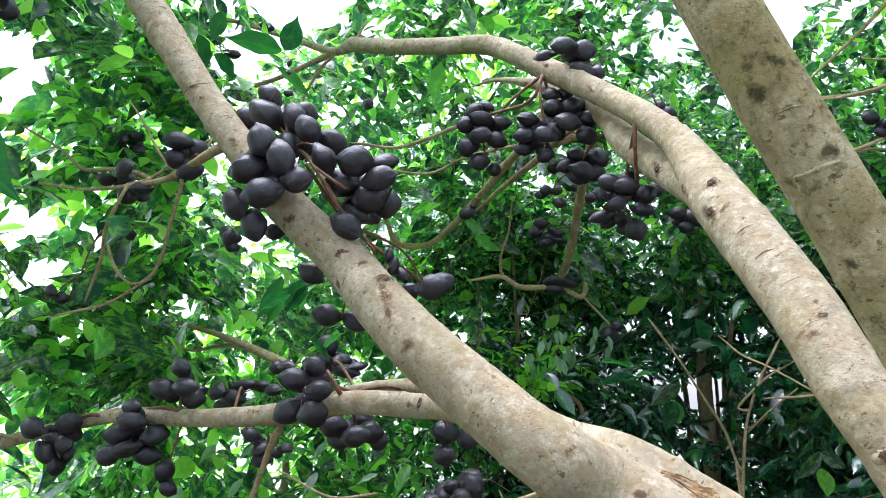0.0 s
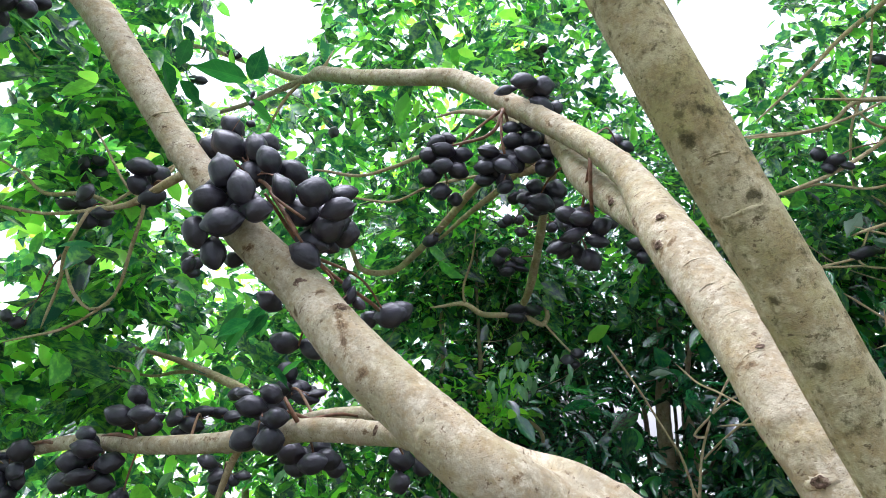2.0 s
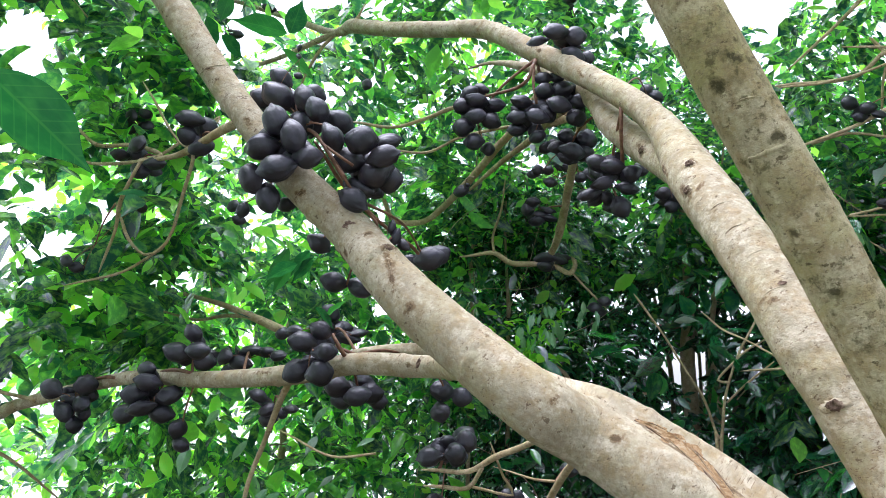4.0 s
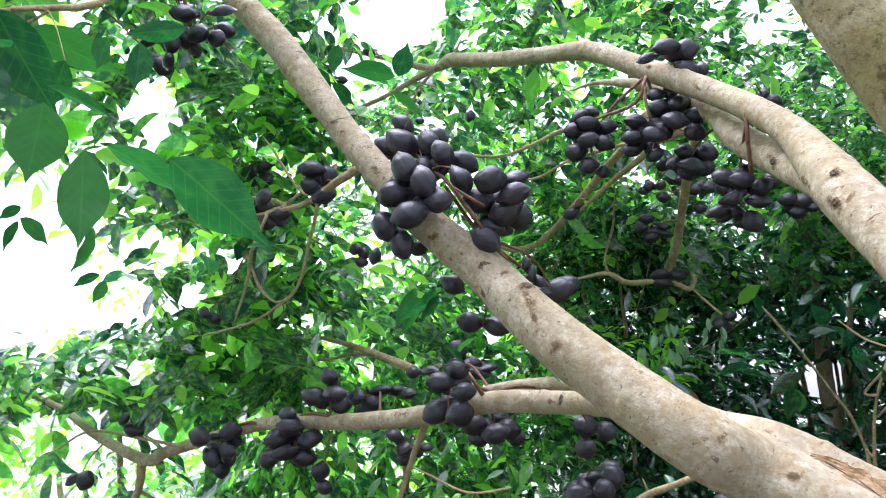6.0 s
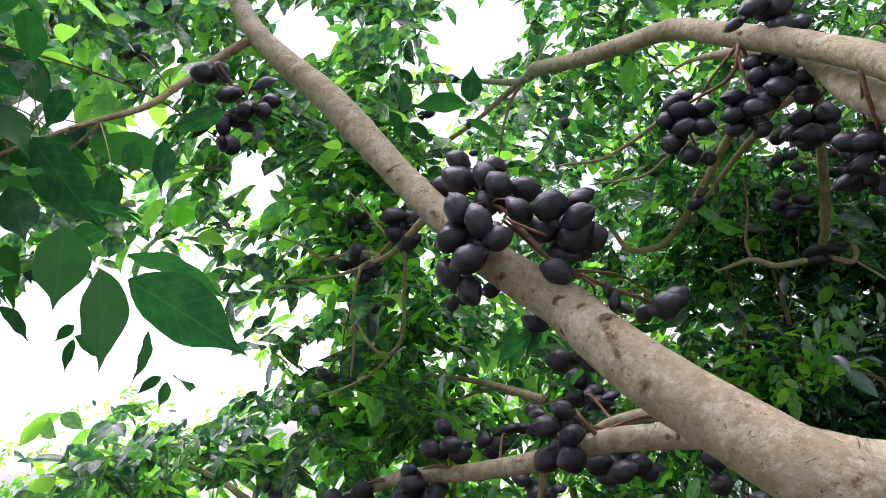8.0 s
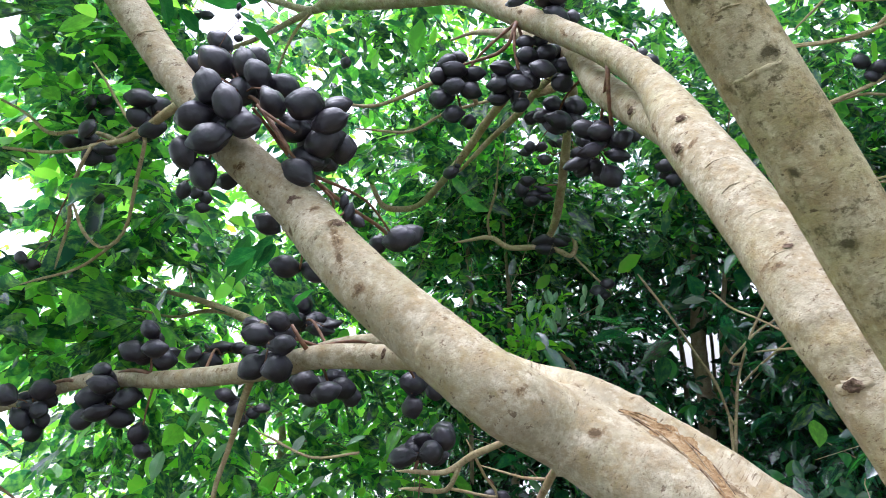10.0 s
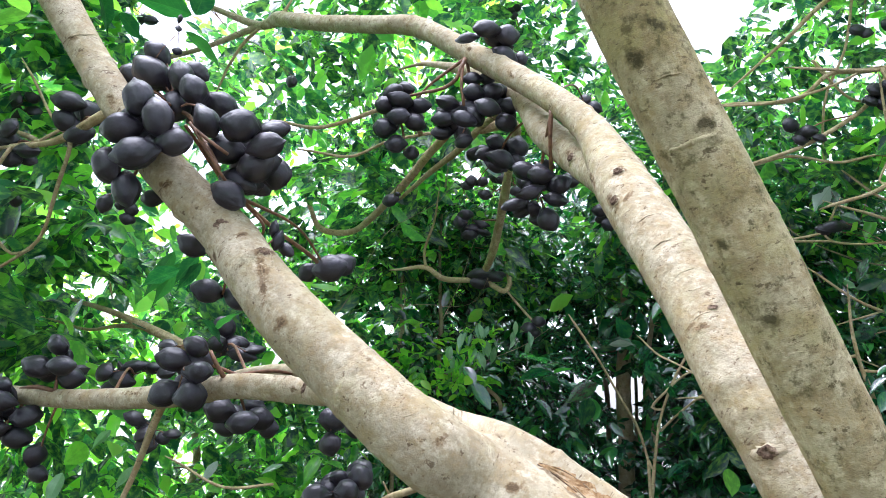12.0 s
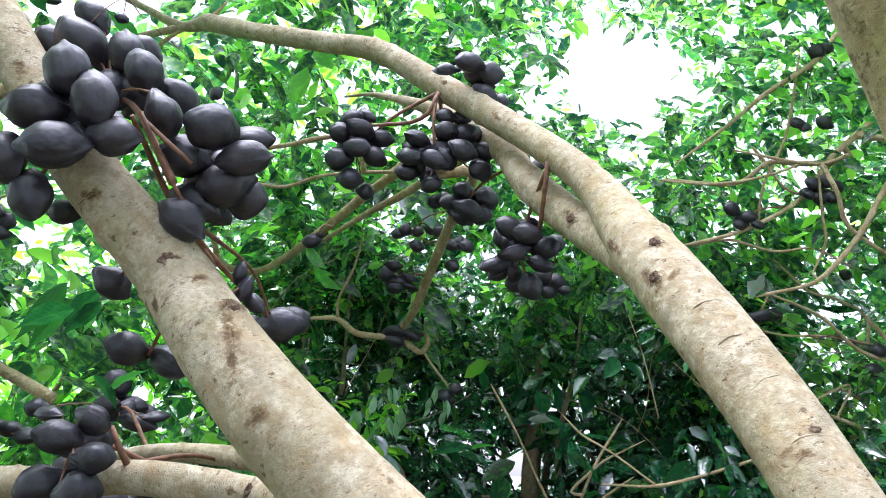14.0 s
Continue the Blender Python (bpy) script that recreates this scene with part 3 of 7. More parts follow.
CURVES["left_spur_drop"] = ("twig", [(-0.755, 1.623, 1.998, 0.0042), (-0.800, 1.665, 1.938, 0.0057), (-0.827, 1.710, 1.875, 0.0043), (-0.869, 1.753, 1.808, 0.0037)])
CURVES["left_spur_thread"] = ("twig", [(-0.696, 1.692, 1.826, 0.0035), (-0.825, 1.764, 1.772, 0.0037), (-0.954, 1.801, 1.747, 0.0030)])
CURVES["left_cross"] = ("twig", [(-0.586, 1.742, 2.191, 0.0037), (-0.655, 1.694, 2.095, 0.0036), (-0.761, 1.713, 2.241, 0.0030)])
CURVES["left_arch"] = ("twig", [(-0.719, 1.699, 2.072, 0.0070), (-0.811, 1.742, 2.110, 0.0058), (-0.930, 1.789, 2.123, 0.0052), (-1.016, 1.828, 2.188, 0.0038), (-1.121, 1.867, 2.249, 0.0031)])
CURVES["low_mid"] = ("branch", [(-0.459, 2.133, 1.627, 0.0150), (-0.530, 2.178, 1.656, 0.0145), (-0.613, 2.222, 1.687, 0.0122), (-0.717, 2.266, 1.724, 0.0089), (-0.880, 2.358, 1.765, 0.0056)])
CURVES["low_mid_side"] = ("twig", [(-0.593, 2.214, 1.679, 0.0070), (-0.699, 2.272, 1.685, 0.0063), (-0.806, 2.324, 1.672, 0.0046), (-0.936, 2.369, 1.700, 0.0037)])
CURVES["down_twig"] = ("twig", [(-0.307, 1.456, 1.512, 0.0070), (-0.339, 1.509, 1.463, 0.0078), (-0.380, 1.565, 1.374, 0.0062), (-0.422, 1.593, 1.271, 0.0057), (-0.447, 1.633, 1.164, 0.0045)])
CURVES["under_twig"] = ("twig", [(0.195, 1.072, 1.444, 0.0065), (0.162, 1.173, 1.411, 0.0058), (0.121, 1.242, 1.384, 0.0057), (0.074, 1.302, 1.348, 0.0050), (0.017, 1.356, 1.341, 0.0042)])
CURVES["under_fork"] = ("twig", [(0.098, 1.273, 1.360, 0.0044), (0.074, 1.326, 1.313, 0.0045), (0.022, 1.371, 1.307, 0.0042)])
CURVES["under_thread"] = ("twig", [(0.124, 1.274, 1.380, 0.0024), (0.144, 1.333, 1.333, 0.0025), (0.165, 1.361, 1.294, 0.0026)])
CURVES["under_right"] = ("twig", [(0.277, 1.241, 1.392, 0.0065), (0.272, 1.401, 1.325, 0.0079), (0.252, 1.456, 1.268, 0.0076), (0.230, 1.514, 1.191, 0.0068)])
CURVES["under_right_twig"] = ("twig", [(0.261, 1.432, 1.310, 0.0032), (0.220, 1.447, 1.311, 0.0027), (0.179, 1.461, 1.321, 0.0022)])
CURVES["ground_twig"] = ("twig", [(-0.156, 1.908, 1.298, 0.0037), (-0.274, 1.894, 1.290, 0.0037), (-0.387, 1.925, 1.336, 0.0030)])
CURVES["far_arch"] = ("far_branch", [(2.289, 2.414, 3.162, 0.0158), (2.105, 2.405, 2.960, 0.0131), (1.909, 2.397, 2.767, 0.0115), (1.842, 2.410, 2.658, 0.0104), (1.761, 2.433, 2.563, 0.0082), (1.567, 2.459, 2.440, 0.0081), (1.353, 2.480, 2.357, 0.0050)])
CURVES["far_hook"] = ("far_branch", [(2.121, 2.232, 2.795, 0.0121), (2.002, 2.251, 2.628, 0.0119), (1.912, 2.260, 2.470, 0.0107), (1.854, 2.303, 2.359, 0.0097), (1.775, 2.347, 2.265, 0.0078), (1.632, 2.395, 2.212, 0.0058)])
CURVES["far_long"] = ("far_branch", [(1.856, 2.295, 3.215, 0.0105), (1.792, 2.339, 3.105, 0.0105), (1.630, 2.415, 2.965, 0.0094), (1.526, 2.470, 2.851, 0.0073), (1.384, 2.540, 2.713, 0.0042)])
CURVES["far_cross"] = ("far_branch", [(2.008, 2.421, 2.784, 0.0107), (1.811, 2.429, 2.736, 0.0105), (1.689, 2.461, 2.728, 0.0094), (1.581, 2.510, 2.640, 0.0084), (1.357, 2.569, 2.628, 0.0063)])
CURVES["far_thread"] = ("far_branch", [(1.801, 2.261, 2.573, 0.0078), (1.856, 2.275, 2.464, 0.0078), (1.998, 2.261, 2.384, 0.0068)])
CURVES["far_low"] = ("far_branch", [(1.699, 2.479, 2.235, 0.0040), (1.886, 2.448, 2.175, 0.0061), (2.041, 2.437, 2.072, 0.0071), (2.203, 2.403, 2.049, 0.0081)])
CURVES["low_right_twig"] = ("far_branch", [(1.682, 2.411, 1.689, 0.0056), (1.461, 2.490, 1.593, 0.0056), (1.306, 2.542, 1.540, 0.0056), (1.212, 2.675, 1.524, 0.0039)])
CURVES["low_right_up"] = ("far_branch", [(1.305, 2.541, 1.543, 0.0037), (1.194, 2.652, 1.633, 0.0039), (1.137, 2.759, 1.681, 0.0040), (1.113, 2.857, 1.737, 0.0031)])
CURVES["low_right_fan"] = ("far_branch", [(1.130, 2.812, 1.481, 0.0051), (1.179, 2.784, 1.546, 0.0051), (1.229, 2.757, 1.601, 0.0040), (1.318, 2.720, 1.660, 0.0030)])
CURVES["right_stalk"] = ("far_branch", [(2.122, 2.487, 2.212, 0.0052), (2.011, 2.501, 2.262, 0.0052), (1.905, 2.522, 2.282, 0.0052), (1.790, 2.530, 2.363, 0.0042)])
CURVES["right_stalk_up"] = ("far_branch", [(1.696, 2.534, 2.436, 0.0042), (1.683, 2.485, 2.641, 0.0052), (1.734, 2.424, 2.831, 0.0052), (1.735, 2.360, 3.079, 0.0042)])
CURVES["right_fan"] = ("far_branch", [(1.651, 2.505, 2.799, 0.0043), (1.693, 2.466, 2.703, 0.0052), (1.787, 2.462, 2.631, 0.0052), (1.952, 2.422, 2.627, 0.0042)])
CURVES["right_fan_low"] = ("far_branch", [(1.410, 2.515, 2.374, 0.0040), (1.533, 2.476, 2.406, 0.0051), (1.694, 2.442, 2.383, 0.0051), (1.829, 2.403, 2.407, 0.0040), (1.955, 2.384, 2.361, 0.0040)])
CURVES["right_loop"] = ("far_branch", [(2.062, 2.683, 1.919, 0.0044), (2.163, 2.650, 1.951, 0.0054), (2.278, 2.635, 1.899, 0.0065), (2.410, 2.610, 1.870, 0.0065)])
CURVES["right_loop_low"] = ("far_branch", [(2.131, 2.708, 1.755, 0.0054), (2.263, 2.683, 1.726, 0.0065), (2.447, 2.660, 1.638, 0.0076)])
CURVES["bush_stick"] = ("far_branch", [(1.440, 3.412, 1.670, 0.0079), (1.547, 3.431, 1.566, 0.0079), (1.679, 3.445, 1.489, 0.0093), (1.891, 3.445, 1.504, 0.0106)])
CURVES["bush_stick_up"] = ("far_branch", [(1.457, 3.582, 1.269, 0.0082), (1.538, 3.562, 1.390, 0.0082), (1.673, 3.538, 1.539, 0.0082), (1.835, 3.507, 1.728, 0.0068)])
CURVES["right_pole"] = ("far_branch", [(1.831, 2.444, 1.330, 0.0087), (1.786, 2.425, 1.463, 0.0078), (1.743, 2.409, 1.577, 0.0068), (1.710, 2.401, 1.643, 0.0068), (1.670, 2.383, 1.767, 0.0058), (1.651, 2.364, 1.881, 0.0039)])
CURVES["right_pole_arm"] = ("far_branch", [(1.712, 2.400, 1.643, 0.0049), (1.778, 2.393, 1.645, 0.0049), (1.815, 2.380, 1.694, 0.0029)])
CURVES["wood_stem_a"] = ("far_branch", [(1.582, 4.115, 0.832, 0.0246), (1.542, 4.032, 1.316, 0.0215), (1.552, 3.970, 1.680, 0.0169), (1.582, 3.928, 1.922, 0.0123)])
CURVES["wood_stem_b"] = ("far_branch", [(1.402, 4.271, 0.801, 0.0175), (1.390, 4.206, 1.178, 0.0159), (1.356, 4.147, 1.524, 0.0143), (1.284, 4.097, 1.806, 0.0112)])
CURVES["wood_stem_c"] = ("far_branch", [(1.392, 3.904, 0.870, 0.0117), (1.419, 3.845, 1.216, 0.0117), (1.406, 3.791, 1.532, 0.0087), (1.366, 3.746, 1.790, 0.0073)])
CURVES["wood_stem_d"] = ("far_branch", [(1.262, 3.516, 1.300, 0.0379), (1.230, 3.461, 1.544, 0.0354), (1.223, 3.413, 1.742, 0.0303), (1.208, 3.366, 1.939, 0.0202)])
CURVES["wood_stem_e"] = ("far_branch", [(1.344, 3.372, 1.371, 0.0147), (1.294, 3.324, 1.606, 0.0135), (1.298, 3.273, 1.799, 0.0110), (1.314, 3.219, 1.993, 0.0073)])
CURVES["wood_stem_f"] = ("far_branch", [(0.158, 3.401, 1.661, 0.0093), (0.170, 3.383, 1.765, 0.0093), (0.151, 3.356, 1.921, 0.0079), (0.163, 3.330, 2.078, 0.0053)])
CURVES["wood_stem_g"] = ("far_branch", [(0.352, 3.504, 1.664, 0.0109), (0.354, 3.481, 1.798, 0.0109), (0.343, 3.458, 1.932, 0.0082)])
CURVES["mid_bush_twig"] = ("far_branch", [(0.612, 3.243, 1.427, 0.0075), (0.599, 3.234, 1.476, 0.0100), (0.512, 3.223, 1.537, 0.0075), (0.362, 3.214, 1.580, 0.0062)])
CURVES["mid_bush_cross"] = ("far_branch", [(0.810, 3.355, 1.373, 0.0051), (0.938, 3.354, 1.391, 0.0064), (1.041, 3.353, 1.400, 0.0051)])
CURVES["stalk_long"] = ("twig", [(-0.204, 1.069, 1.929, 0.0025), (-0.189, 1.108, 1.908, 0.0032), (-0.166, 1.150, 1.874, 0.0038), (-0.131, 1.215, 1.842, 0.0040), (-0.091, 1.279, 1.815, 0.0036), (-0.047, 1.345, 1.791, 0.0038), (-0.034, 1.397, 1.783, 0.0039)])
CURVES["stalk_pair_strand"] = ("twig", [(-0.193, 1.049, 1.928, 0.0022), (-0.166, 1.066, 1.887, 0.0022), (-0.141, 1.083, 1.850, 0.0027), (-0.127, 1.106, 1.835, 0.0023)])
CURVES["stalk_loop"] = ("twig", [(-0.133, 1.226, 1.842, 0.0027), (-0.114, 1.229, 1.824, 0.0027), (-0.108, 1.231, 1.811, 0.0027), (-0.113, 1.244, 1.801, 0.0018)])
CURVES["stalk_cross"] = ("twig", [(-0.193, 1.059, 1.926, 0.0022), (-0.165, 1.053, 1.904, 0.0026), (-0.136, 1.056, 1.885, 0.0026)])
CURVES["arch_spur"] = ("twig", [(-0.330, 2.479, 2.808, 0.0094), (-0.317, 2.466, 2.824, 0.0083), (-0.308, 2.463, 2.841, 0.0052)])
CURVES["arch_fine"] = ("twig", [(-0.396, 2.530, 2.801, 0.0064), (-0.464, 2.559, 2.746, 0.0064), (-0.521, 2.592, 2.668, 0.0054), (-0.557, 2.624, 2.600, 0.0044)])
CURVES["fork_a"] = ("far_branch", [(1.258, 2.744, 1.708, 0.0044), (1.199, 2.774, 1.578, 0.0054), (1.158, 2.806, 1.426, 0.0054), (1.148, 2.834, 1.276, 0.0065), (1.144, 2.862, 1.126, 0.0065)])
CURVES["fork_b"] = ("far_branch", [(1.259, 2.674, 1.529, 0.0042), (1.207, 2.743, 1.463, 0.0043), (1.164, 2.811, 1.394, 0.0044)])
CURVES["fork_c"] = ("far_branch", [(0.846, 2.876, 1.789, 0.0045), (0.942, 2.889, 1.658, 0.0045), (1.026, 2.904, 1.527, 0.0045), (1.111, 2.919, 1.396, 0.0056), (1.162, 2.937, 1.264, 0.0056)])
CURVES["curve_a"] = ("far_branch", [(1.495, 2.337, 2.684, 0.0040), (1.696, 2.316, 2.679, 0.0061), (1.796, 2.303, 2.692, 0.0061), (1.875, 2.287, 2.733, 0.0071)])
CURVES["curve_b"] = ("far_branch", [(1.324, 2.476, 2.586, 0.0042), (1.428, 2.463, 2.594, 0.0052), (1.552, 2.444, 2.622, 0.0052), (1.675, 2.423, 2.667, 0.0052), (1.747, 2.358, 2.700, 0.0052)])
CURVES["curve_c"] = ("far_branch", [(1.544, 2.539, 2.105, 0.0042), (1.637, 2.525, 2.128, 0.0052), (1.678, 2.517, 2.150, 0.0052), (1.706, 2.500, 2.223, 0.0042)])
CURVES["curve_d"] = ("far_branch", [(1.701, 2.522, 2.109, 0.0042), (1.806, 2.512, 2.101, 0.0042), (1.951, 2.493, 2.116, 0.0042), (2.119, 2.477, 2.110, 0.0042)])
CURVES["curve_e"] = ("far_branch", [(1.794, 2.374, 2.303, 0.0040), (1.829, 2.350, 2.414, 0.0051), (1.805, 2.335, 2.513, 0.0051), (1.779, 2.316, 2.631, 0.0040)])
CURVES["curve_f"] = ("far_branch", [(1.665, 2.548, 1.984, 0.0042), (1.794, 2.549, 1.905, 0.0052), (1.921, 2.544, 1.856, 0.0063), (2.133, 2.531, 1.800, 0.0084)])
CURVES["curve_g"] = ("far_branch", [(1.777, 2.566, 1.822, 0.0031), (1.900, 2.544, 1.866, 0.0042), (2.063, 2.511, 1.953, 0.0042)])
CURVES["stalk_drop"] = ("twig", [(0.436, 1.510, 2.165, 0.0060), (0.434, 1.508, 2.120, 0.0048), (0.437, 1.522, 2.085, 0.0046), (0.450, 1.565, 2.030, 0.0050)])
CURVES["stalk_arch_left"] = ("twig", [(0.272, 1.790, 2.390, 0.0062), (0.259, 1.765, 2.355, 0.0052), (0.247, 1.770, 2.322, 0.0050), (0.216, 1.790, 2.303, 0.0048), (0.168, 1.810, 2.296, 0.0042), (0.122, 1.825, 2.288, 0.0036)])
CURVES["stalk_arch_down"] = ("twig", [(0.262, 1.770, 2.365, 0.0052), (0.259, 1.757, 2.307, 0.0044), (0.268, 1.755, 2.245, 0.0040)])
CURVES["stalk_lie"] = ("twig", [(-0.169, 1.345, 1.562, 0.0048), (-0.142, 1.384, 1.571, 0.0038), (-0.102, 1.424, 1.577, 0.0034), (-0.066, 1.466, 1.570, 0.0023)])
CURVES["stalk_up"] = ("twig", [(-0.175, 1.345, 1.561, 0.0048), (-0.187, 1.332, 1.582, 0.0042), (-0.203, 1.340, 1.608, 0.0032)])
CURVES["stalk_ridge"] = ("twig", [(-0.657, 1.642, 1.519, 0.0038), (-0.614, 1.621, 1.524, 0.0051), (-0.567, 1.592, 1.516, 0.0050)])
CURVES["stalk_ridge_small"] = ("twig", [(-0.865, 1.746, 1.494, 0.0041), (-0.821, 1.724, 1.502, 0.0047), (-0.789, 1.716, 1.495, 0.0040)])

TREE_FOOT = (0.74, 0.66, 0.0)
tree = thing("fruit_tree", TREE_FOOT, "leaning tree with smooth pale beige limbs bearing black pods", "tree")
neighbour = thing("tree", (2.6, 2.9, 0.0), "slender neighbouring tree with thin bare arching twigs", "tree")
RINGS = {
    "main_limb": [(k / 23 + 0.011 * math.sin(k * 5.1), 0.0045) for k in range(2, 22)],
    "near_trunk": [(0.30, 0.002), (0.425, 0.0035), (0.52, 0.0015)],
    "arch_limb": [(k / 30 + 0.013 * math.sin(k * 3.7), 0.0028) for k in range(1, 26)],
    "second_branch": [(k / 9 + 0.02 * math.sin(k * 4.3), 0.003) for k in range(1, 8)],
    "lower_branch": [(k / 16 + 0.014 * math.sin(k * 4.9), 0.0025) for k in range(1, 14)],
    "behind_branch": [(0.2, 0.003), (0.45, 0.0025), (0.7, 0.002)],
    "left_branch": [(k / 9 + 0.02 * math.sin(k * 2.3), 0.002) for k in range(1, 8)],
}
LIMB_LINES, BOUGHS = [], {}
ALL_LINES = {key: spline(rows, 0.01) for key, (kind, rows) in CURVES.items()}


def rooted(key, rows):
    """A twig with its thick end grown onto the nearest bough and its thin end drawn out; stems of the wood reach the ground."""
    if key.startswith("wood"):
        (x, y, z, r), (u, v, w, q) = rows[0], rows[1]
        foot = [(x + (x - u) * 0.8, y + (y - v) * 0.3, -0.05, r * 1.15), (x + (x - u) * 0.4, y + (y - v) * 0.2, z * 0.5, r * 1.08)]
        (x, y, z, r), (u, v, w, q) = rows[-1], rows[-2]
        return [*foot, *rows, (x + (x - u) * 0.9, y, z + 0.35, r * 0.75), (x + (x - u) * 1.4 + 0.04, y, z + 0.75, r * 0.4)]
    turned = rows[0][3] < rows[-1][3]
    rows = list(reversed(rows)) if turned else list(rows)
    root = np.array(rows[0][:3])
    kind = CURVES[key][0]
    best = None
    for other, line in ALL_LINES.items():
        if other == key or key.startswith("stalk") or (CURVES[other][0] == "far_branch") != (kind == "far_branch"):
            continue
        far = np.linalg.norm(line[:, :3] - root, axis=1)
        k = np.argmin(far)
        if line[k, 3] > 0.6 * rows[0][3] and (best is None or far[k] < best[0]):
            best = (far[k], line[k, :3])
    if best is not None and 0.012 < best[0] < 0.22:
        rows.insert(0, (*best[1], rows[0][3] * 1.15))
    if key.startswith("stalk"):
        return rows
    end = np.array(rows[-1][:3]) - np.array(rows[-2][:3])
    end *= 0.05 / (np.linalg.norm(end) + 1e-6)
    return [*rows, (*(np.array(rows[-1][:3]) + end), rows[-1][3] * 0.35)]


for number, (key, (kind, rows)) in enumerate(CURVES.items()):
    owner = neighbour if kind == "far_branch" else tree
    foot = Vector(owner.location)
    thick = max(r[3] for r in rows)
    if kind in ("limb", "trunk"):
        me = tube(kind, rows, 60 if key == "main_limb" else 44, 0.007, foot, 0.045, RINGS.get(key, ()), number * 3.7, FUSED_LIMB if key == "main_limb" else None)
        mat = TRUNK_BARK if kind == "trunk" else BARK
        label = "greyer mossy stem" if kind == "trunk" else ""
    elif kind == "branch":
        me = tube(kind, rows, 28, 0.006, foot, 0.06, RINGS.get(key, ()), number * 3.7)
        mat, label = (BARK if thick > 0.016 else TWIG_BARK), ""
    else:
        rows = rooted(key, rows)
        me = tube("twig", rows, 9, 0.02, foot, 0.12, (), number * 3.7)
        mat, label = (STALK if key.startswith("stalk") else SHADE_BARK if kind == "far_branch" and key.startswith(("wood", "bush", "mid")) else TWIG_BARK), ""
    BOUGHS[key] = part({"limb": "limb", "trunk": "trunk", "branch": "branch"}.get(kind, "twig"), me, mat, owner, label)
    if kind != "far_branch":
        LIMB_LINES.append(spline(rows, 0.02))


# ---------------------------------------------------------------- pods in clusters
def pod_mesh(seed, bent=0.0):
    """A flattened round seed pod of length, thickness and width 1: raised seam, pointed stalk end, shallow dents; bent: a curled empty one."""
    rng = random.Random(seed)
    nu, nv = 28, 18
    verts, faces = [], []
    off = Vector((rng.uniform(0, 90), rng.uniform(0, 90), rng.uniform(0, 90)))
    beak, pear = rng.uniform(0.04, 0.18), rng.uniform(0.3, 1.6)
    for j in range(nv + 1):
        phi = math.pi * j / nv
        for i in range(nu):
            th = 2 * math.pi * i / nu
            d = Vector((math.cos(phi), math.sin(phi) * math.cos(th), math.sin(phi) * math.sin(th)))
            r = 0.5 * (1 + 0.10 * noise.noise(d * 1.1 + off) + 0.030 * noise.noise(d * 3.0 + off))
            seam = math.exp(-(d.y / 0.07) ** 2)
            groove = math.exp(-((abs(d.y) - 0.22) / 0.10) ** 2)
            r *= 1 + 0.075 * seam - 0.040 * groove
            neck = max(0.0, (-d.x - 0.45) / 0.55)
            r *= 1 + beak * neck ** 3 * 1.6 - 0.06 * neck * (1 - neck) * 4
            r *= 1 + 0.020 * neck * math.sin(th * 6 + off.x) - pear * d.x * -0.10
            if d.x > 0.86:
                r *= 1 + 0.10 * ((d.x - 0.86) / 0.14) ** 2
            verts.append((d.x * r, d.y * r + bent * (d.x * d.x + d.z * d.z) * 0.5 - bent * 0.25, d.z * r))
    for j in range(nv):
        for i in range(nu):
            a, b = j * nu + i, j * nu + (i + 1) % nu
            faces.append((a, a + nu, b + nu, b))
    verts = np.array(verts)
    verts = (verts - (verts.max(0) + verts.min(0)) / 2) / (verts.max(0) - verts.min(0))
    return mesh_from("pod", verts.tolist(), faces)


POD_MESHES = [pod_mesh(s) for s in range(9)] + [pod_mesh(20 + s, 1.1) for s in range(4)]
for me in POD_MESHES:
    me.materials.append(POD)


def nearest_on_limbs(place):
    best = min((line[np.argmin(((line[:, :3] - place) ** 2).sum(1))] for line in LIMB_LINES), key=lambda q: ((q[:3] - place) ** 2).sum())
    return best[:3]


# rows of a cluster: x, y, z, length, width of each pod in metres, turn of its long axis in degrees
CLUSTERS = []
CLUSTERS.append(("big_cluster", (-0.176, 1.101, 1.861), [(-0.293, 1.182, 2.086, 0.045, 0.038, -45), (-0.295, 1.167, 2.045, 0.063, 0.049, -40), (-0.333, 1.199, 2.050, 0.045, 0.040, -40), (-0.274, 1.068, 1.966, 0.056, 0.049, -65), (-0.239, 1.053, 1.933, 0.057, 0.048, -70), (-0.240, 1.147, 2.034, 0.051, 0.045, -70), (-0.211, 1.120, 2.001, 0.051, 0.044, -70), (-0.248, 1.156, 1.987, 0.051, 0.047, 70), (-0.177, 1.155, 1.993, 0.051, 0.045, -30), (-0.176, 1.073, 1.940, 0.049, 0.036, -60), (-0.296, 1.076, 1.920, 0.058, 0.053, 10), (-0.261, 1.042, 1.875, 0.061, 0.052, 15), (-0.216, 1.059, 1.899, 0.050, 0.045, 5), (-0.227, 1.178, 2.056, 0.040, 0.034, -30)]))
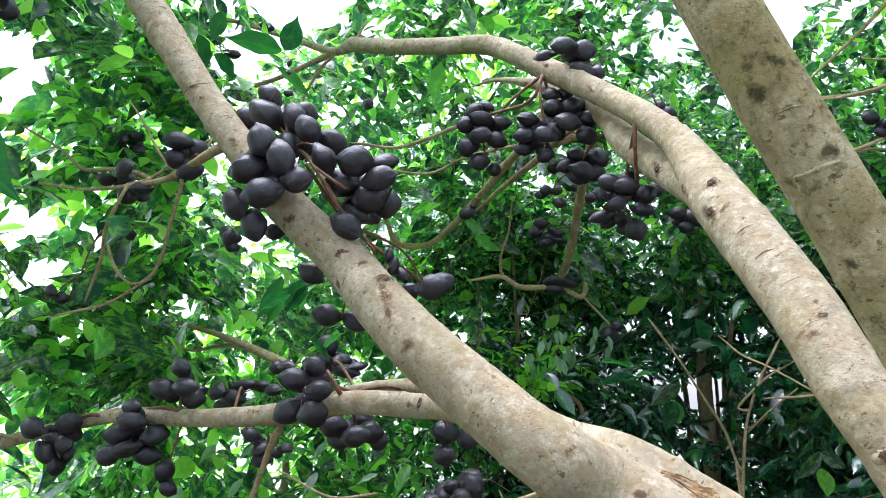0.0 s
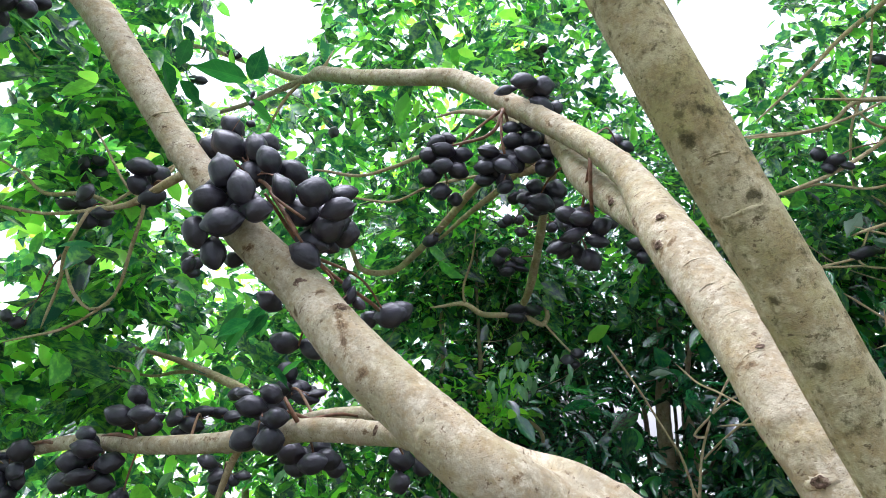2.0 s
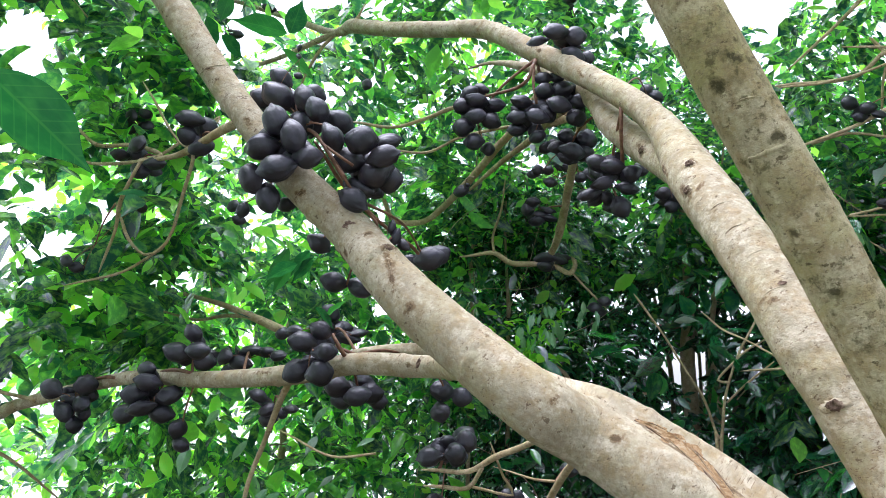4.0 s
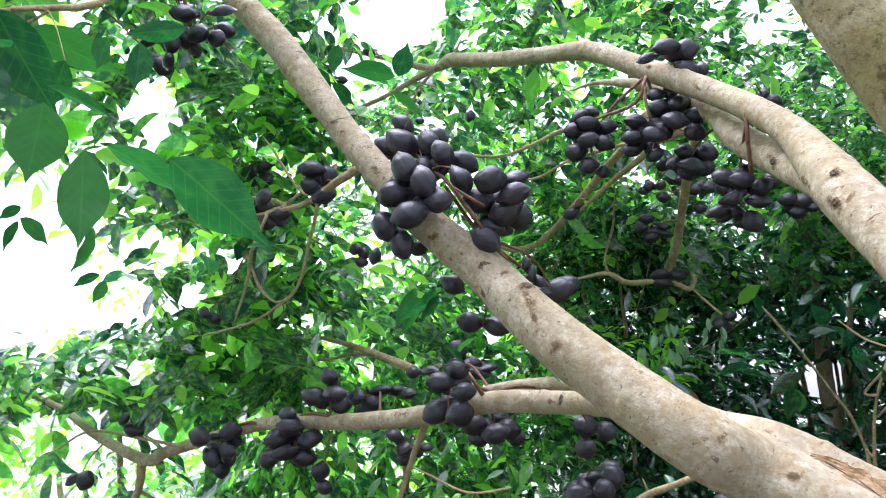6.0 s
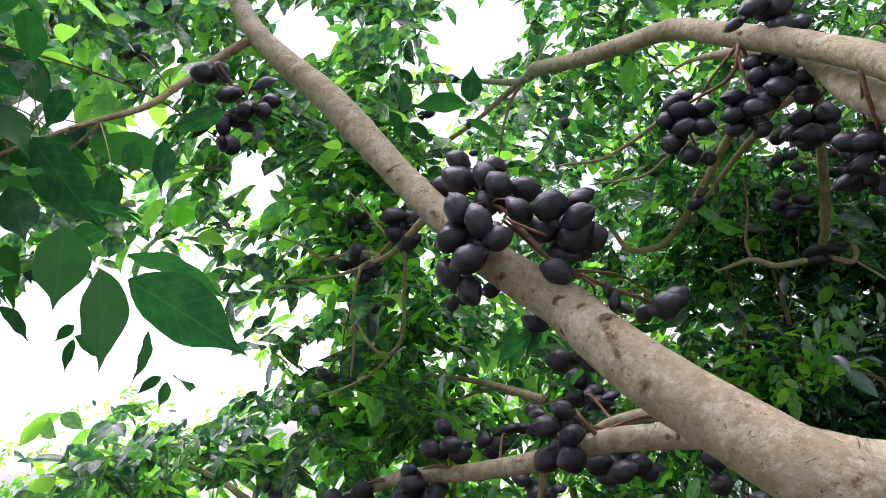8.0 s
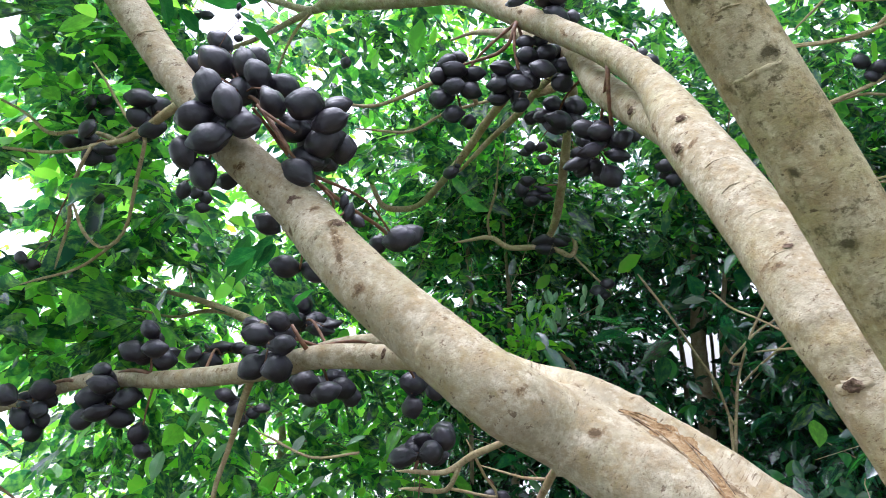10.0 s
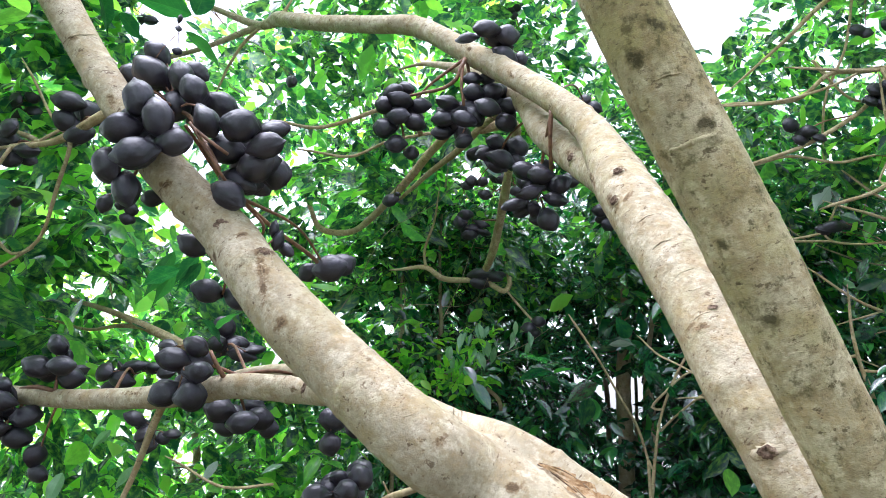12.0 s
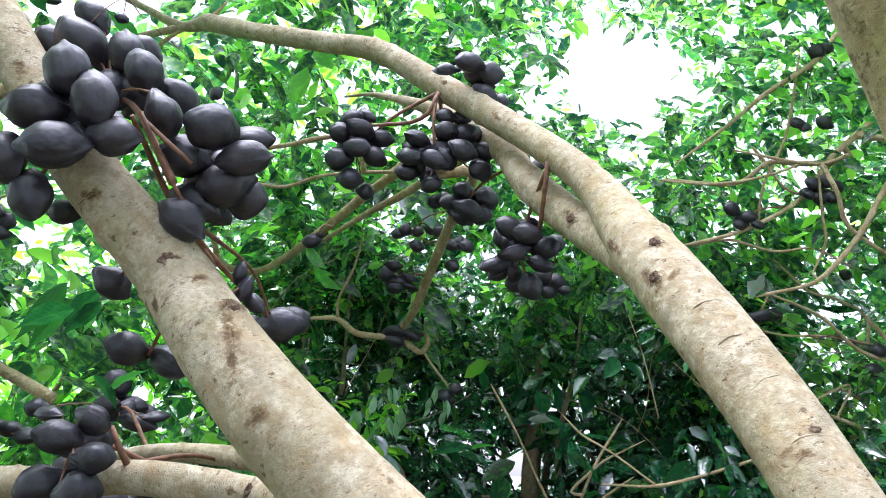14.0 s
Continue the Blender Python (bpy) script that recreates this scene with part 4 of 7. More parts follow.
CLUSTERS.append(("big_cluster_pair", (-0.153, 1.104, 1.841), [(-0.124, 1.065, 1.932, 0.052, 0.050, 0), (-0.086, 1.106, 1.939, 0.050, 0.030, 10), (-0.087, 1.070, 1.905, 0.056, 0.039, 15), (-0.149, 1.101, 1.906, 0.052, 0.046, 0), (-0.106, 1.105, 1.883, 0.057, 0.050, 20), (-0.083, 1.137, 1.880, 0.047, 0.047, 0), (-0.132, 1.119, 1.861, 0.052, 0.040, -20), (-0.139, 1.092, 1.833, 0.056, 0.041, -35), (-0.124, 1.149, 1.867, 0.048, 0.041, 0)]))
CLUSTERS.append(("under_cluster", (-0.289, 1.168, 1.878), [(-0.316, 1.088, 1.867, 0.051, 0.047, -60), (-0.287, 1.094, 1.835, 0.052, 0.045, -70), (-0.268, 1.155, 1.836, 0.032, 0.028, -0), (-0.363, 1.215, 1.837, 0.030, 0.024, 70)]))
CLUSTERS.append(("under_single", (-0.171, 1.151, 1.746), [(-0.211, 1.187, 1.771, 0.044, 0.041, -30)]))
CLUSTERS.append(("under_pair", (-0.132, 1.118, 1.705), [(-0.182, 1.199, 1.700, 0.048, 0.041, -5), (-0.136, 1.201, 1.691, 0.052, 0.039, -25)]))
CLUSTERS.append(("stalk_pair", (-0.115, 1.099, 1.817), [(-0.057, 1.459, 1.770, 0.039, 0.036, 40), (-0.012, 1.422, 1.775, 0.061, 0.051, 10), (0.008, 1.462, 1.788, 0.054, 0.046, 25)]))
CLUSTERS.append(("stub_dry", (-0.062, 1.085, 1.752), [(-0.064, 1.110, 1.772, 0.030, 0.022, 70), (-0.054, 1.112, 1.760, 0.028, 0.018, -40), (-0.072, 1.115, 1.790, 0.024, 0.016, 80)]))
CLUSTERS.append(("left_cluster", (-0.706, 1.679, 2.067), [(-0.759, 1.645, 2.086, 0.052, 0.049, -0), (-0.809, 1.669, 2.063, 0.044, 0.047, -0), (-0.751, 1.656, 2.021, 0.052, 0.049, -20), (-0.707, 1.634, 2.033, 0.054, 0.043, -0), (-0.770, 1.678, 2.069, 0.042, 0.039, -0)]))
CLUSTERS.append(("left_small_cluster", (-0.908, 1.98, 2.195), [(-0.922, 1.968, 2.264, 0.039, 0.046, 70), (-0.884, 1.968, 2.267, 0.046, 0.039, -0), (-0.929, 1.993, 2.236, 0.040, 0.043, -0), (-0.888, 1.993, 2.241, 0.043, 0.043, -0)]))
CLUSTERS.append(("spur_cluster", (-0.519, 1.552, 2.108), [(-0.601, 1.568, 2.129, 0.063, 0.042, -5), (-0.606, 1.575, 2.089, 0.044, 0.055, 80), (-0.566, 1.601, 2.115, 0.048, 0.059, 60), (-0.568, 1.561, 2.056, 0.039, 0.065, -75), (-0.602, 1.612, 2.049, 0.037, 0.035, -0)]))
CLUSTERS.append(("lower_top_cluster", (-0.564, 1.594, 1.509), [(-0.565, 1.576, 1.611, 0.050, 0.047, -0), (-0.602, 1.584, 1.566, 0.062, 0.045, -15), (-0.544, 1.553, 1.570, 0.056, 0.039, -0), (-0.544, 1.608, 1.544, 0.048, 0.043, -0), (-0.591, 1.618, 1.543, 0.046, 0.043, -0)]))
CLUSTERS.append(("lower_front_cluster", (-0.658, 1.652, 1.517), [(-0.673, 1.590, 1.525, 0.052, 0.035, 5), (-0.657, 1.564, 1.496, 0.059, 0.044, -10), (-0.701, 1.600, 1.467, 0.055, 0.050, -0), (-0.620, 1.601, 1.465, 0.055, 0.047, 10), (-0.677, 1.585, 1.436, 0.066, 0.044, 15), (-0.733, 1.628, 1.419, 0.053, 0.045, 10), (-0.641, 1.608, 1.424, 0.060, 0.045, -15), (-0.668, 1.641, 1.462, 0.038, 0.036, -0)]))
CLUSTERS.append(("lower_left_cluster", (-0.87, 1.757, 1.484), [(-0.959, 1.718, 1.470, 0.062, 0.051, -20), (-0.873, 1.717, 1.480, 0.051, 0.051, 10), (-0.885, 1.725, 1.434, 0.051, 0.045, -10), (-0.929, 1.728, 1.414, 0.059, 0.045, -50), (-0.902, 1.734, 1.382, 0.040, 0.054, -80), (-0.920, 1.743, 1.445, 0.054, 0.035, -10)]))
CLUSTERS.append(("lower_drop_pair", (-0.567, 1.597, 1.488), [(-0.599, 1.614, 1.387, 0.045, 0.057, 80), (-0.593, 1.621, 1.350, 0.042, 0.042, -0)]))
CLUSTERS.append(("back_row_cluster", (-0.378, 1.591, 1.535), [(-0.564, 1.839, 1.556, 0.052, 0.049, -0), (-0.522, 1.843, 1.538, 0.060, 0.046, -5), (-0.503, 1.837, 1.572, 0.063, 0.029, 8), (-0.461, 1.858, 1.569, 0.047, 0.029, -0), (-0.421, 1.840, 1.560, 0.046, 0.043, -0), (-0.557, 1.897, 1.517, 0.053, 0.035, -0)]))
CLUSTERS.append(("front_branch_cluster", (-0.181, 1.384, 1.569), [(-0.257, 1.313, 1.591, 0.054, 0.040, -8), (-0.226, 1.329, 1.614, 0.042, 0.040, -20), (-0.211, 1.287, 1.574, 0.046, 0.039, 0), (-0.269, 1.324, 1.534, 0.056, 0.045, 25), (-0.220, 1.295, 1.531, 0.050, 0.053, 10), (-0.285, 1.368, 1.616, 0.039, 0.028, 0), (-0.251, 1.369, 1.555, 0.039, 0.032, 0)]))
CLUSTERS.append(("under_branch_cluster", (-0.172, 1.372, 1.524), [(-0.212, 1.498, 1.497, 0.056, 0.051, -5), (-0.164, 1.471, 1.477, 0.057, 0.046, 10), (-0.139, 1.521, 1.481, 0.054, 0.050, -0), (-0.124, 1.535, 1.463, 0.043, 0.040, -0), (-0.205, 1.534, 1.465, 0.052, 0.043, -0), (-0.160, 1.548, 1.503, 0.053, 0.036, -0)]))
CLUSTERS.append(("down_twig_cluster", (-0.335, 1.508, 1.469), [(-0.425, 1.664, 1.464, 0.044, 0.039, -20), (-0.404, 1.670, 1.430, 0.049, 0.046, 10), (-0.354, 1.701, 1.430, 0.037, 0.037, -0), (-0.407, 1.694, 1.406, 0.042, 0.037, -0)]))
CLUSTERS.append(("drop_cluster", (0.002, 1.241, 1.528), [(0.022, 1.297, 1.499, 0.038, 0.047, 75), (0.059, 1.330, 1.487, 0.039, 0.039, -20), (0.017, 1.304, 1.459, 0.036, 0.051, -75)]))
CLUSTERS.append(("drop_low_cluster", (0.022, 1.39, 1.43), [(0.068, 1.416, 1.399, 0.050, 0.048, -10), (0.036, 1.419, 1.379, 0.050, 0.044, -0), (0.005, 1.441, 1.365, 0.049, 0.044, -0), (0.055, 1.454, 1.353, 0.044, 0.040, -0)]))
CLUSTERS.append(("dry_cluster", (-0.186, 1.547, 1.568), [(-0.267, 1.722, 1.667, 0.046, 0.054, 70), (-0.219, 1.681, 1.610, 0.066, 0.032, -10), (-0.186, 1.680, 1.617, 0.048, 0.021, 10), (-0.269, 1.677, 1.629, 0.048, 0.040, 20), (-0.238, 1.718, 1.630, 0.054, 0.035, -0), (-0.377, 1.678, 1.618, 0.037, 0.032, -0)]))
CLUSTERS.append(("arch_left_cluster", (0.251, 1.829, 2.37), [(0.069, 1.826, 2.261, 0.049, 0.045, -0), (0.108, 1.804, 2.270, 0.063, 0.045, -10), (0.104, 1.792, 2.222, 0.053, 0.045, -0), (0.159, 1.826, 2.266, 0.055, 0.042, -5), (0.146, 1.814, 2.216, 0.057, 0.042, -15), (0.072, 1.817, 2.196, 0.054, 0.051, -0), (0.102, 1.823, 2.159, 0.054, 0.057, -0), (0.142, 1.856, 2.147, 0.037, 0.040, -0), (0.088, 1.839, 2.305, 0.052, 0.037, 30), (0.122, 1.847, 2.320, 0.046, 0.031, -20)]))
CLUSTERS.append(("arch_mid_cluster", (0.269, 1.818, 2.377), [(0.225, 1.739, 2.246, 0.058, 0.043, -5), (0.218, 1.746, 2.206, 0.058, 0.043, -5), (0.266, 1.726, 2.202, 0.060, 0.043, -20), (0.217, 1.770, 2.179, 0.053, 0.044, 10), (0.283, 1.770, 2.245, 0.056, 0.044, -0), (0.323, 1.721, 2.234, 0.060, 0.052, -20), (0.383, 1.759, 2.256, 0.053, 0.044, -0), (0.338, 1.762, 2.291, 0.056, 0.047, 20), (0.374, 1.747, 2.207, 0.046, 0.067, -75), (0.269, 1.755, 2.155, 0.032, 0.049, -70), (0.290, 1.754, 2.282, 0.053, 0.044, -0), (0.364, 1.781, 2.303, 0.045, 0.042, -0), (0.289, 1.776, 2.328, 0.048, 0.039, -0), (0.328, 1.785, 2.336, 0.045, 0.039, -0)]))
CLUSTERS.append(("arch_low_cluster", (0.38, 1.689, 2.187), [(0.362, 1.823, 2.177, 0.051, 0.045, -0), (0.415, 1.825, 2.169, 0.054, 0.063, 70), (0.337, 1.828, 2.148, 0.054, 0.039, 15), (0.370, 1.801, 2.129, 0.068, 0.050, -15), (0.409, 1.831, 2.133, 0.057, 0.051, -0), (0.366, 1.813, 2.114, 0.059, 0.036, -10), (0.313, 1.857, 2.151, 0.046, 0.037, -0)]))
CLUSTERS.append(("stalk_cluster", (0.435, 1.515, 2.144), [(0.394, 1.574, 2.034, 0.054, 0.039, -20), (0.420, 1.556, 2.023, 0.056, 0.038, -10), (0.472, 1.579, 2.009, 0.052, 0.049, 20), (0.408, 1.563, 1.980, 0.064, 0.036, 20), (0.464, 1.584, 1.976, 0.054, 0.039, -10), (0.374, 1.586, 1.964, 0.057, 0.031, 20), (0.450, 1.592, 1.931, 0.049, 0.052, -60), (0.429, 1.617, 1.960, 0.037, 0.047, 80), (0.414, 1.617, 2.018, 0.048, 0.040, -0), (0.506, 1.616, 2.032, 0.040, 0.037, -0), (0.444, 1.600, 2.062, 0.053, 0.034, -0)]))
CLUSTERS.append(("arch_top_cluster", (0.325, 1.757, 2.382), [(0.266, 1.711, 2.411, 0.055, 0.035, 10), (0.312, 1.689, 2.424, 0.066, 0.046, 10), (0.366, 1.710, 2.421, 0.055, 0.055, -0), (0.362, 1.719, 2.371, 0.061, 0.049, -20), (0.402, 1.749, 2.375, 0.041, 0.050, 80)]))
CLUSTERS.append(("behind_arch_cluster", (0.479, 1.587, 2.201), [(0.683, 2.156, 2.443, 0.039, 0.039, -0), (0.714, 2.160, 2.422, 0.054, 0.047, -20), (0.671, 2.180, 2.420, 0.043, 0.040, -0)]))
CLUSTERS.append(("dark_back_cluster", (0.571, 1.522, 1.989), [(0.842, 2.508, 2.174, 0.061, 0.053, -0), (0.886, 2.511, 2.161, 0.073, 0.061, -0), (0.923, 2.514, 2.141, 0.057, 0.049, -0), (0.872, 2.516, 2.127, 0.061, 0.049, -0)]))
CLUSTERS.append(("mid_far_cluster", (0.499, 2.759, 2.167), [(0.378, 2.706, 2.174, 0.057, 0.052, -0), (0.356, 2.711, 2.146, 0.048, 0.057, -0), (0.437, 2.713, 2.140, 0.065, 0.030, -15), (0.393, 2.719, 2.099, 0.061, 0.052, -0), (0.408, 2.715, 2.125, 0.057, 0.035, -0), (0.448, 2.717, 2.114, 0.061, 0.026, -10)]))
CLUSTERS.append(("hook_cluster", (0.499, 3.039, 2.019), [(0.475, 3.041, 2.002, 0.096, 0.053, 5), (0.530, 3.044, 1.991, 0.082, 0.043, -20), (0.489, 3.048, 1.962, 0.087, 0.053, -5), (0.558, 3.062, 2.003, 0.063, 0.039, -0)]))
CLUSTERS.append(("thread_cluster", (0.698, 3.034, 1.818), [(0.687, 3.031, 1.780, 0.057, 0.062, -0), (0.729, 3.027, 1.806, 0.057, 0.047, -0), (0.720, 3.064, 1.763, 0.048, 0.043, -0)]))
CLUSTERS.append(("ball_single", (0.13, 2.396, 2.197), [(0.090, 2.685, 2.211, 0.057, 0.048, 10), (0.111, 2.681, 2.233, 0.027, 0.022, 0)]))
CLUSTERS.append(("far_pair", (0.421, 2.378, 2.318), [(0.381, 2.587, 2.276, 0.042, 0.042, -0), (0.423, 2.588, 2.276, 0.038, 0.038, -0)]))
CLUSTERS.append(("mid_dark_cluster", (0.477, 2.488, 2.267), [(0.557, 2.642, 2.264, 0.051, 0.047, -0), (0.585, 2.640, 2.279, 0.047, 0.047, -0), (0.503, 2.635, 2.301, 0.051, 0.047, -0)]))
CLUSTERS.append(("hidden_cluster", (0.586, 2.742, 2.279), [(0.376, 2.685, 2.288, 0.047, 0.039, -6), (0.407, 2.675, 2.295, 0.039, 0.039, -6), (0.486, 2.651, 2.313, 0.062, 0.051, -6), (0.571, 2.660, 2.198, 0.043, 0.058, 64), (0.445, 2.678, 2.250, 0.051, 0.047, -6), (0.607, 2.633, 2.268, 0.058, 0.054, -6)]))
CLUSTERS.append(("top_small_cluster", (-0.873, 2.665, 2.934), [(-0.942, 2.377, 2.835, 0.044, 0.057, 60), (-0.891, 2.383, 2.804, 0.049, 0.040, -0), (-0.938, 2.374, 2.855, 0.036, 0.036, -0), (-0.783, 2.397, 2.727, 0.036, 0.053, 80), (-0.753, 2.398, 2.723, 0.053, 0.040, -0), (-0.921, 2.382, 2.805, 0.040, 0.036, -0)]))
CLUSTERS.append(("top_thread_cluster", (-0.749, 2.662, 2.957), [(-0.634, 2.382, 2.823, 0.044, 0.040, -0), (-0.622, 2.383, 2.817, 0.032, 0.028, -0), (-0.269, 2.432, 2.551, 0.040, 0.053, 70)]))
CLUSTERS.append(("bud_cluster", (-0.262, 1.165, 2.020), [(-0.258, 1.164, 2.140, 0.014, 0.016, 70), (-0.260, 1.173, 2.088, 0.012, 0.018, 80), (-0.259, 1.166, 2.124, 0.010, 0.014, -0)]))
CLUSTERS.append(("far_top_cluster", (0.638, 3.146, 3.176), [(0.596, 3.134, 3.241, 0.042, 0.042, -0), (0.622, 3.131, 3.259, 0.042, 0.037, -0), (0.612, 3.137, 3.222, 0.037, 0.037, -0)]))
CLUSTERS.append(("corner_pod", (-1.132, 0.873, 2.501), [(-0.861, 1.300, 2.315, 0.043, 0.050, 80), (-0.875, 1.298, 2.326, 0.034, 0.034, -0)]))
CLUSTERS.append(("left_top_cluster", (-0.72, 1.091, 2.382), [(-0.755, 1.090, 2.377, 0.059, 0.045, -18), (-0.729, 1.101, 2.371, 0.038, 0.050, 92), (-0.637, 1.111, 2.327, 0.051, 0.031, 7), (-0.702, 1.091, 2.315, 0.049, 0.031, 2), (-0.683, 1.107, 2.278, 0.051, 0.038, -3), (-0.650, 1.120, 2.271, 0.042, 0.035, -18), (-0.728, 1.096, 2.258, 0.040, 0.033, 62), (-0.768, 1.081, 2.262, 0.053, 0.018, 22), (-0.738, 1.100, 2.225, 0.033, 0.046, 97), (-0.713, 1.119, 2.272, 0.038, 0.034, 12)]))
CLUSTERS.append(("left_high_cluster", (-1.015, 1.387, 2.8), [(-1.111, 1.349, 2.815, 0.047, 0.038, 12), (-1.089, 1.363, 2.790, 0.050, 0.038, -8), (-1.123, 1.353, 2.783, 0.044, 0.030, 22), (-1.064, 1.372, 2.789, 0.033, 0.030, 12), (-1.136, 1.376, 2.754, 0.054, 0.024, 12), (-1.155, 1.368, 2.763, 0.036, 0.021, 12), (-1.085, 1.355, 2.831, 0.041, 0.035, 12)]))
CLUSTERS.append(("left_mid_cluster", (-0.993, 1.149, 2.463), [(-1.035, 1.215, 2.578, 0.040, 0.034, 12), (-1.020, 1.225, 2.561, 0.034, 0.029, -28), (-1.050, 1.211, 2.572, 0.034, 0.029, 12)]))
CLUSTERS.append(("left_far_cluster", (-1.056, 1.003, 2.524), [(-1.258, 1.107, 2.699, 0.053, 0.034, 7), (-1.233, 1.116, 2.699, 0.053, 0.045, 7), (-1.205, 1.129, 2.684, 0.042, 0.034, -8), (-1.246, 1.134, 2.693, 0.035, 0.027, 12)]))
CLUSTERS.append(("low_left_small", (-1.231, 1.852, 1.458), [(-1.248, 1.843, 1.515, 0.044, 0.040, 30), (-1.233, 1.848, 1.487, 0.062, 0.040, -10), (-1.195, 1.852, 1.497, 0.056, 0.034, -30), (-1.215, 1.852, 1.478, 0.047, 0.031, -0)]))
CLUSTERS.append(("low_left_edge", (-1.428, 1.987, 1.392), [(-1.426, 1.944, 1.334, 0.052, 0.059, 70), (-1.462, 1.938, 1.344, 0.046, 0.049, -0)]))
CLUSTERS.append(("low_left_bottom", (-1.404, 2.03, 1.15), [(-1.404, 1.971, 1.140, 0.049, 0.042, -0)]))
CLUSTERS.append(("mid_low_single", (-0.559, 1.775, 1.956), [(-0.545, 1.777, 1.956, 0.038, 0.035, -0), (-0.523, 1.781, 1.942, 0.030, 0.035, -0), (-0.530, 1.783, 1.920, 0.027, 0.038, 80)]))
CLUSTERS.append(("left_hidden", (-0.816, 1.79, 1.981), [(-0.801, 1.795, 1.951, 0.030, 0.033, -0), (-0.987, 1.790, 1.803, 0.045, 0.033, -20), (-0.961, 1.795, 1.785, 0.036, 0.030, -0)]))
CLUSTERS.append(("under_drop_low", (0.021, 1.357, 1.341), [(-0.002, 1.330, 1.370, 0.049, 0.039, 10), (0.049, 1.336, 1.377, 0.041, 0.043, -0), (0.070, 1.366, 1.397, 0.042, 0.046, 20), (0.007, 1.342, 1.278, 0.047, 0.041, 20), (0.033, 1.362, 1.397, 0.031, 0.031, -0)]))
CLUSTERS.append(("under_thread_pods", (0.149, 1.334, 1.328), [(0.156, 1.380, 1.290, 0.035, 0.027, -0), (0.175, 1.383, 1.288, 0.027, 0.029, -0)]))
CLUSTERS.append(("under_right_pods", (0.28, 1.452, 1.333), [(0.304, 1.507, 1.323, 0.041, 0.036, -0), (0.322, 1.530, 1.323, 0.032, 0.030, -0)]))
CLUSTERS.append(("far_right_cluster", (1.929, 2.392, 2.769), [(1.792, 2.354, 2.632, 0.061, 0.053, -6), (1.833, 2.341, 2.646, 0.057, 0.057, -6), (1.867, 2.336, 2.633, 0.061, 0.053, -6), (1.820, 2.360, 2.585, 0.061, 0.053, -6), (1.858, 2.349, 2.589, 0.057, 0.053, -6), (1.779, 2.368, 2.591, 0.053, 0.049, -6)]))
CLUSTERS.append(("far_right_low", (1.761, 2.433, 2.563), [(1.525, 2.450, 2.515, 0.061, 0.053, -6), (1.578, 2.443, 2.490, 0.069, 0.049, 4), (1.621, 2.438, 2.469, 0.057, 0.044, -6), (1.563, 2.454, 2.463, 0.061, 0.044, -6)]))
CLUSTERS.append(("far_right_top", (1.792, 2.339, 3.105), [(1.796, 2.328, 3.143, 0.063, 0.059, -6), (1.824, 2.317, 3.160, 0.050, 0.050, -6), (1.767, 2.403, 2.880, 0.059, 0.050, -6), (1.794, 2.399, 2.868, 0.046, 0.050, -6)]))
CLUSTERS.append(("far_right_edge", (2.057, 2.427, 2.093), [(2.109, 2.418, 2.079, 0.057, 0.053, -6), (2.101, 2.438, 2.008, 0.073, 0.053, 4), (1.700, 2.497, 2.166, 0.097, 0.049, 9), (1.673, 2.508, 2.149, 0.061, 0.040, -6)]))
CLUSTERS.append(("far_right_mid", (2.032, 2.463, 2.8), [(1.932, 2.449, 2.935, 0.061, 0.052, -31), (2.084, 2.535, 2.372, 0.065, 0.044, -1), (1.821, 2.596, 2.190, 0.096, 0.048, 14)]))

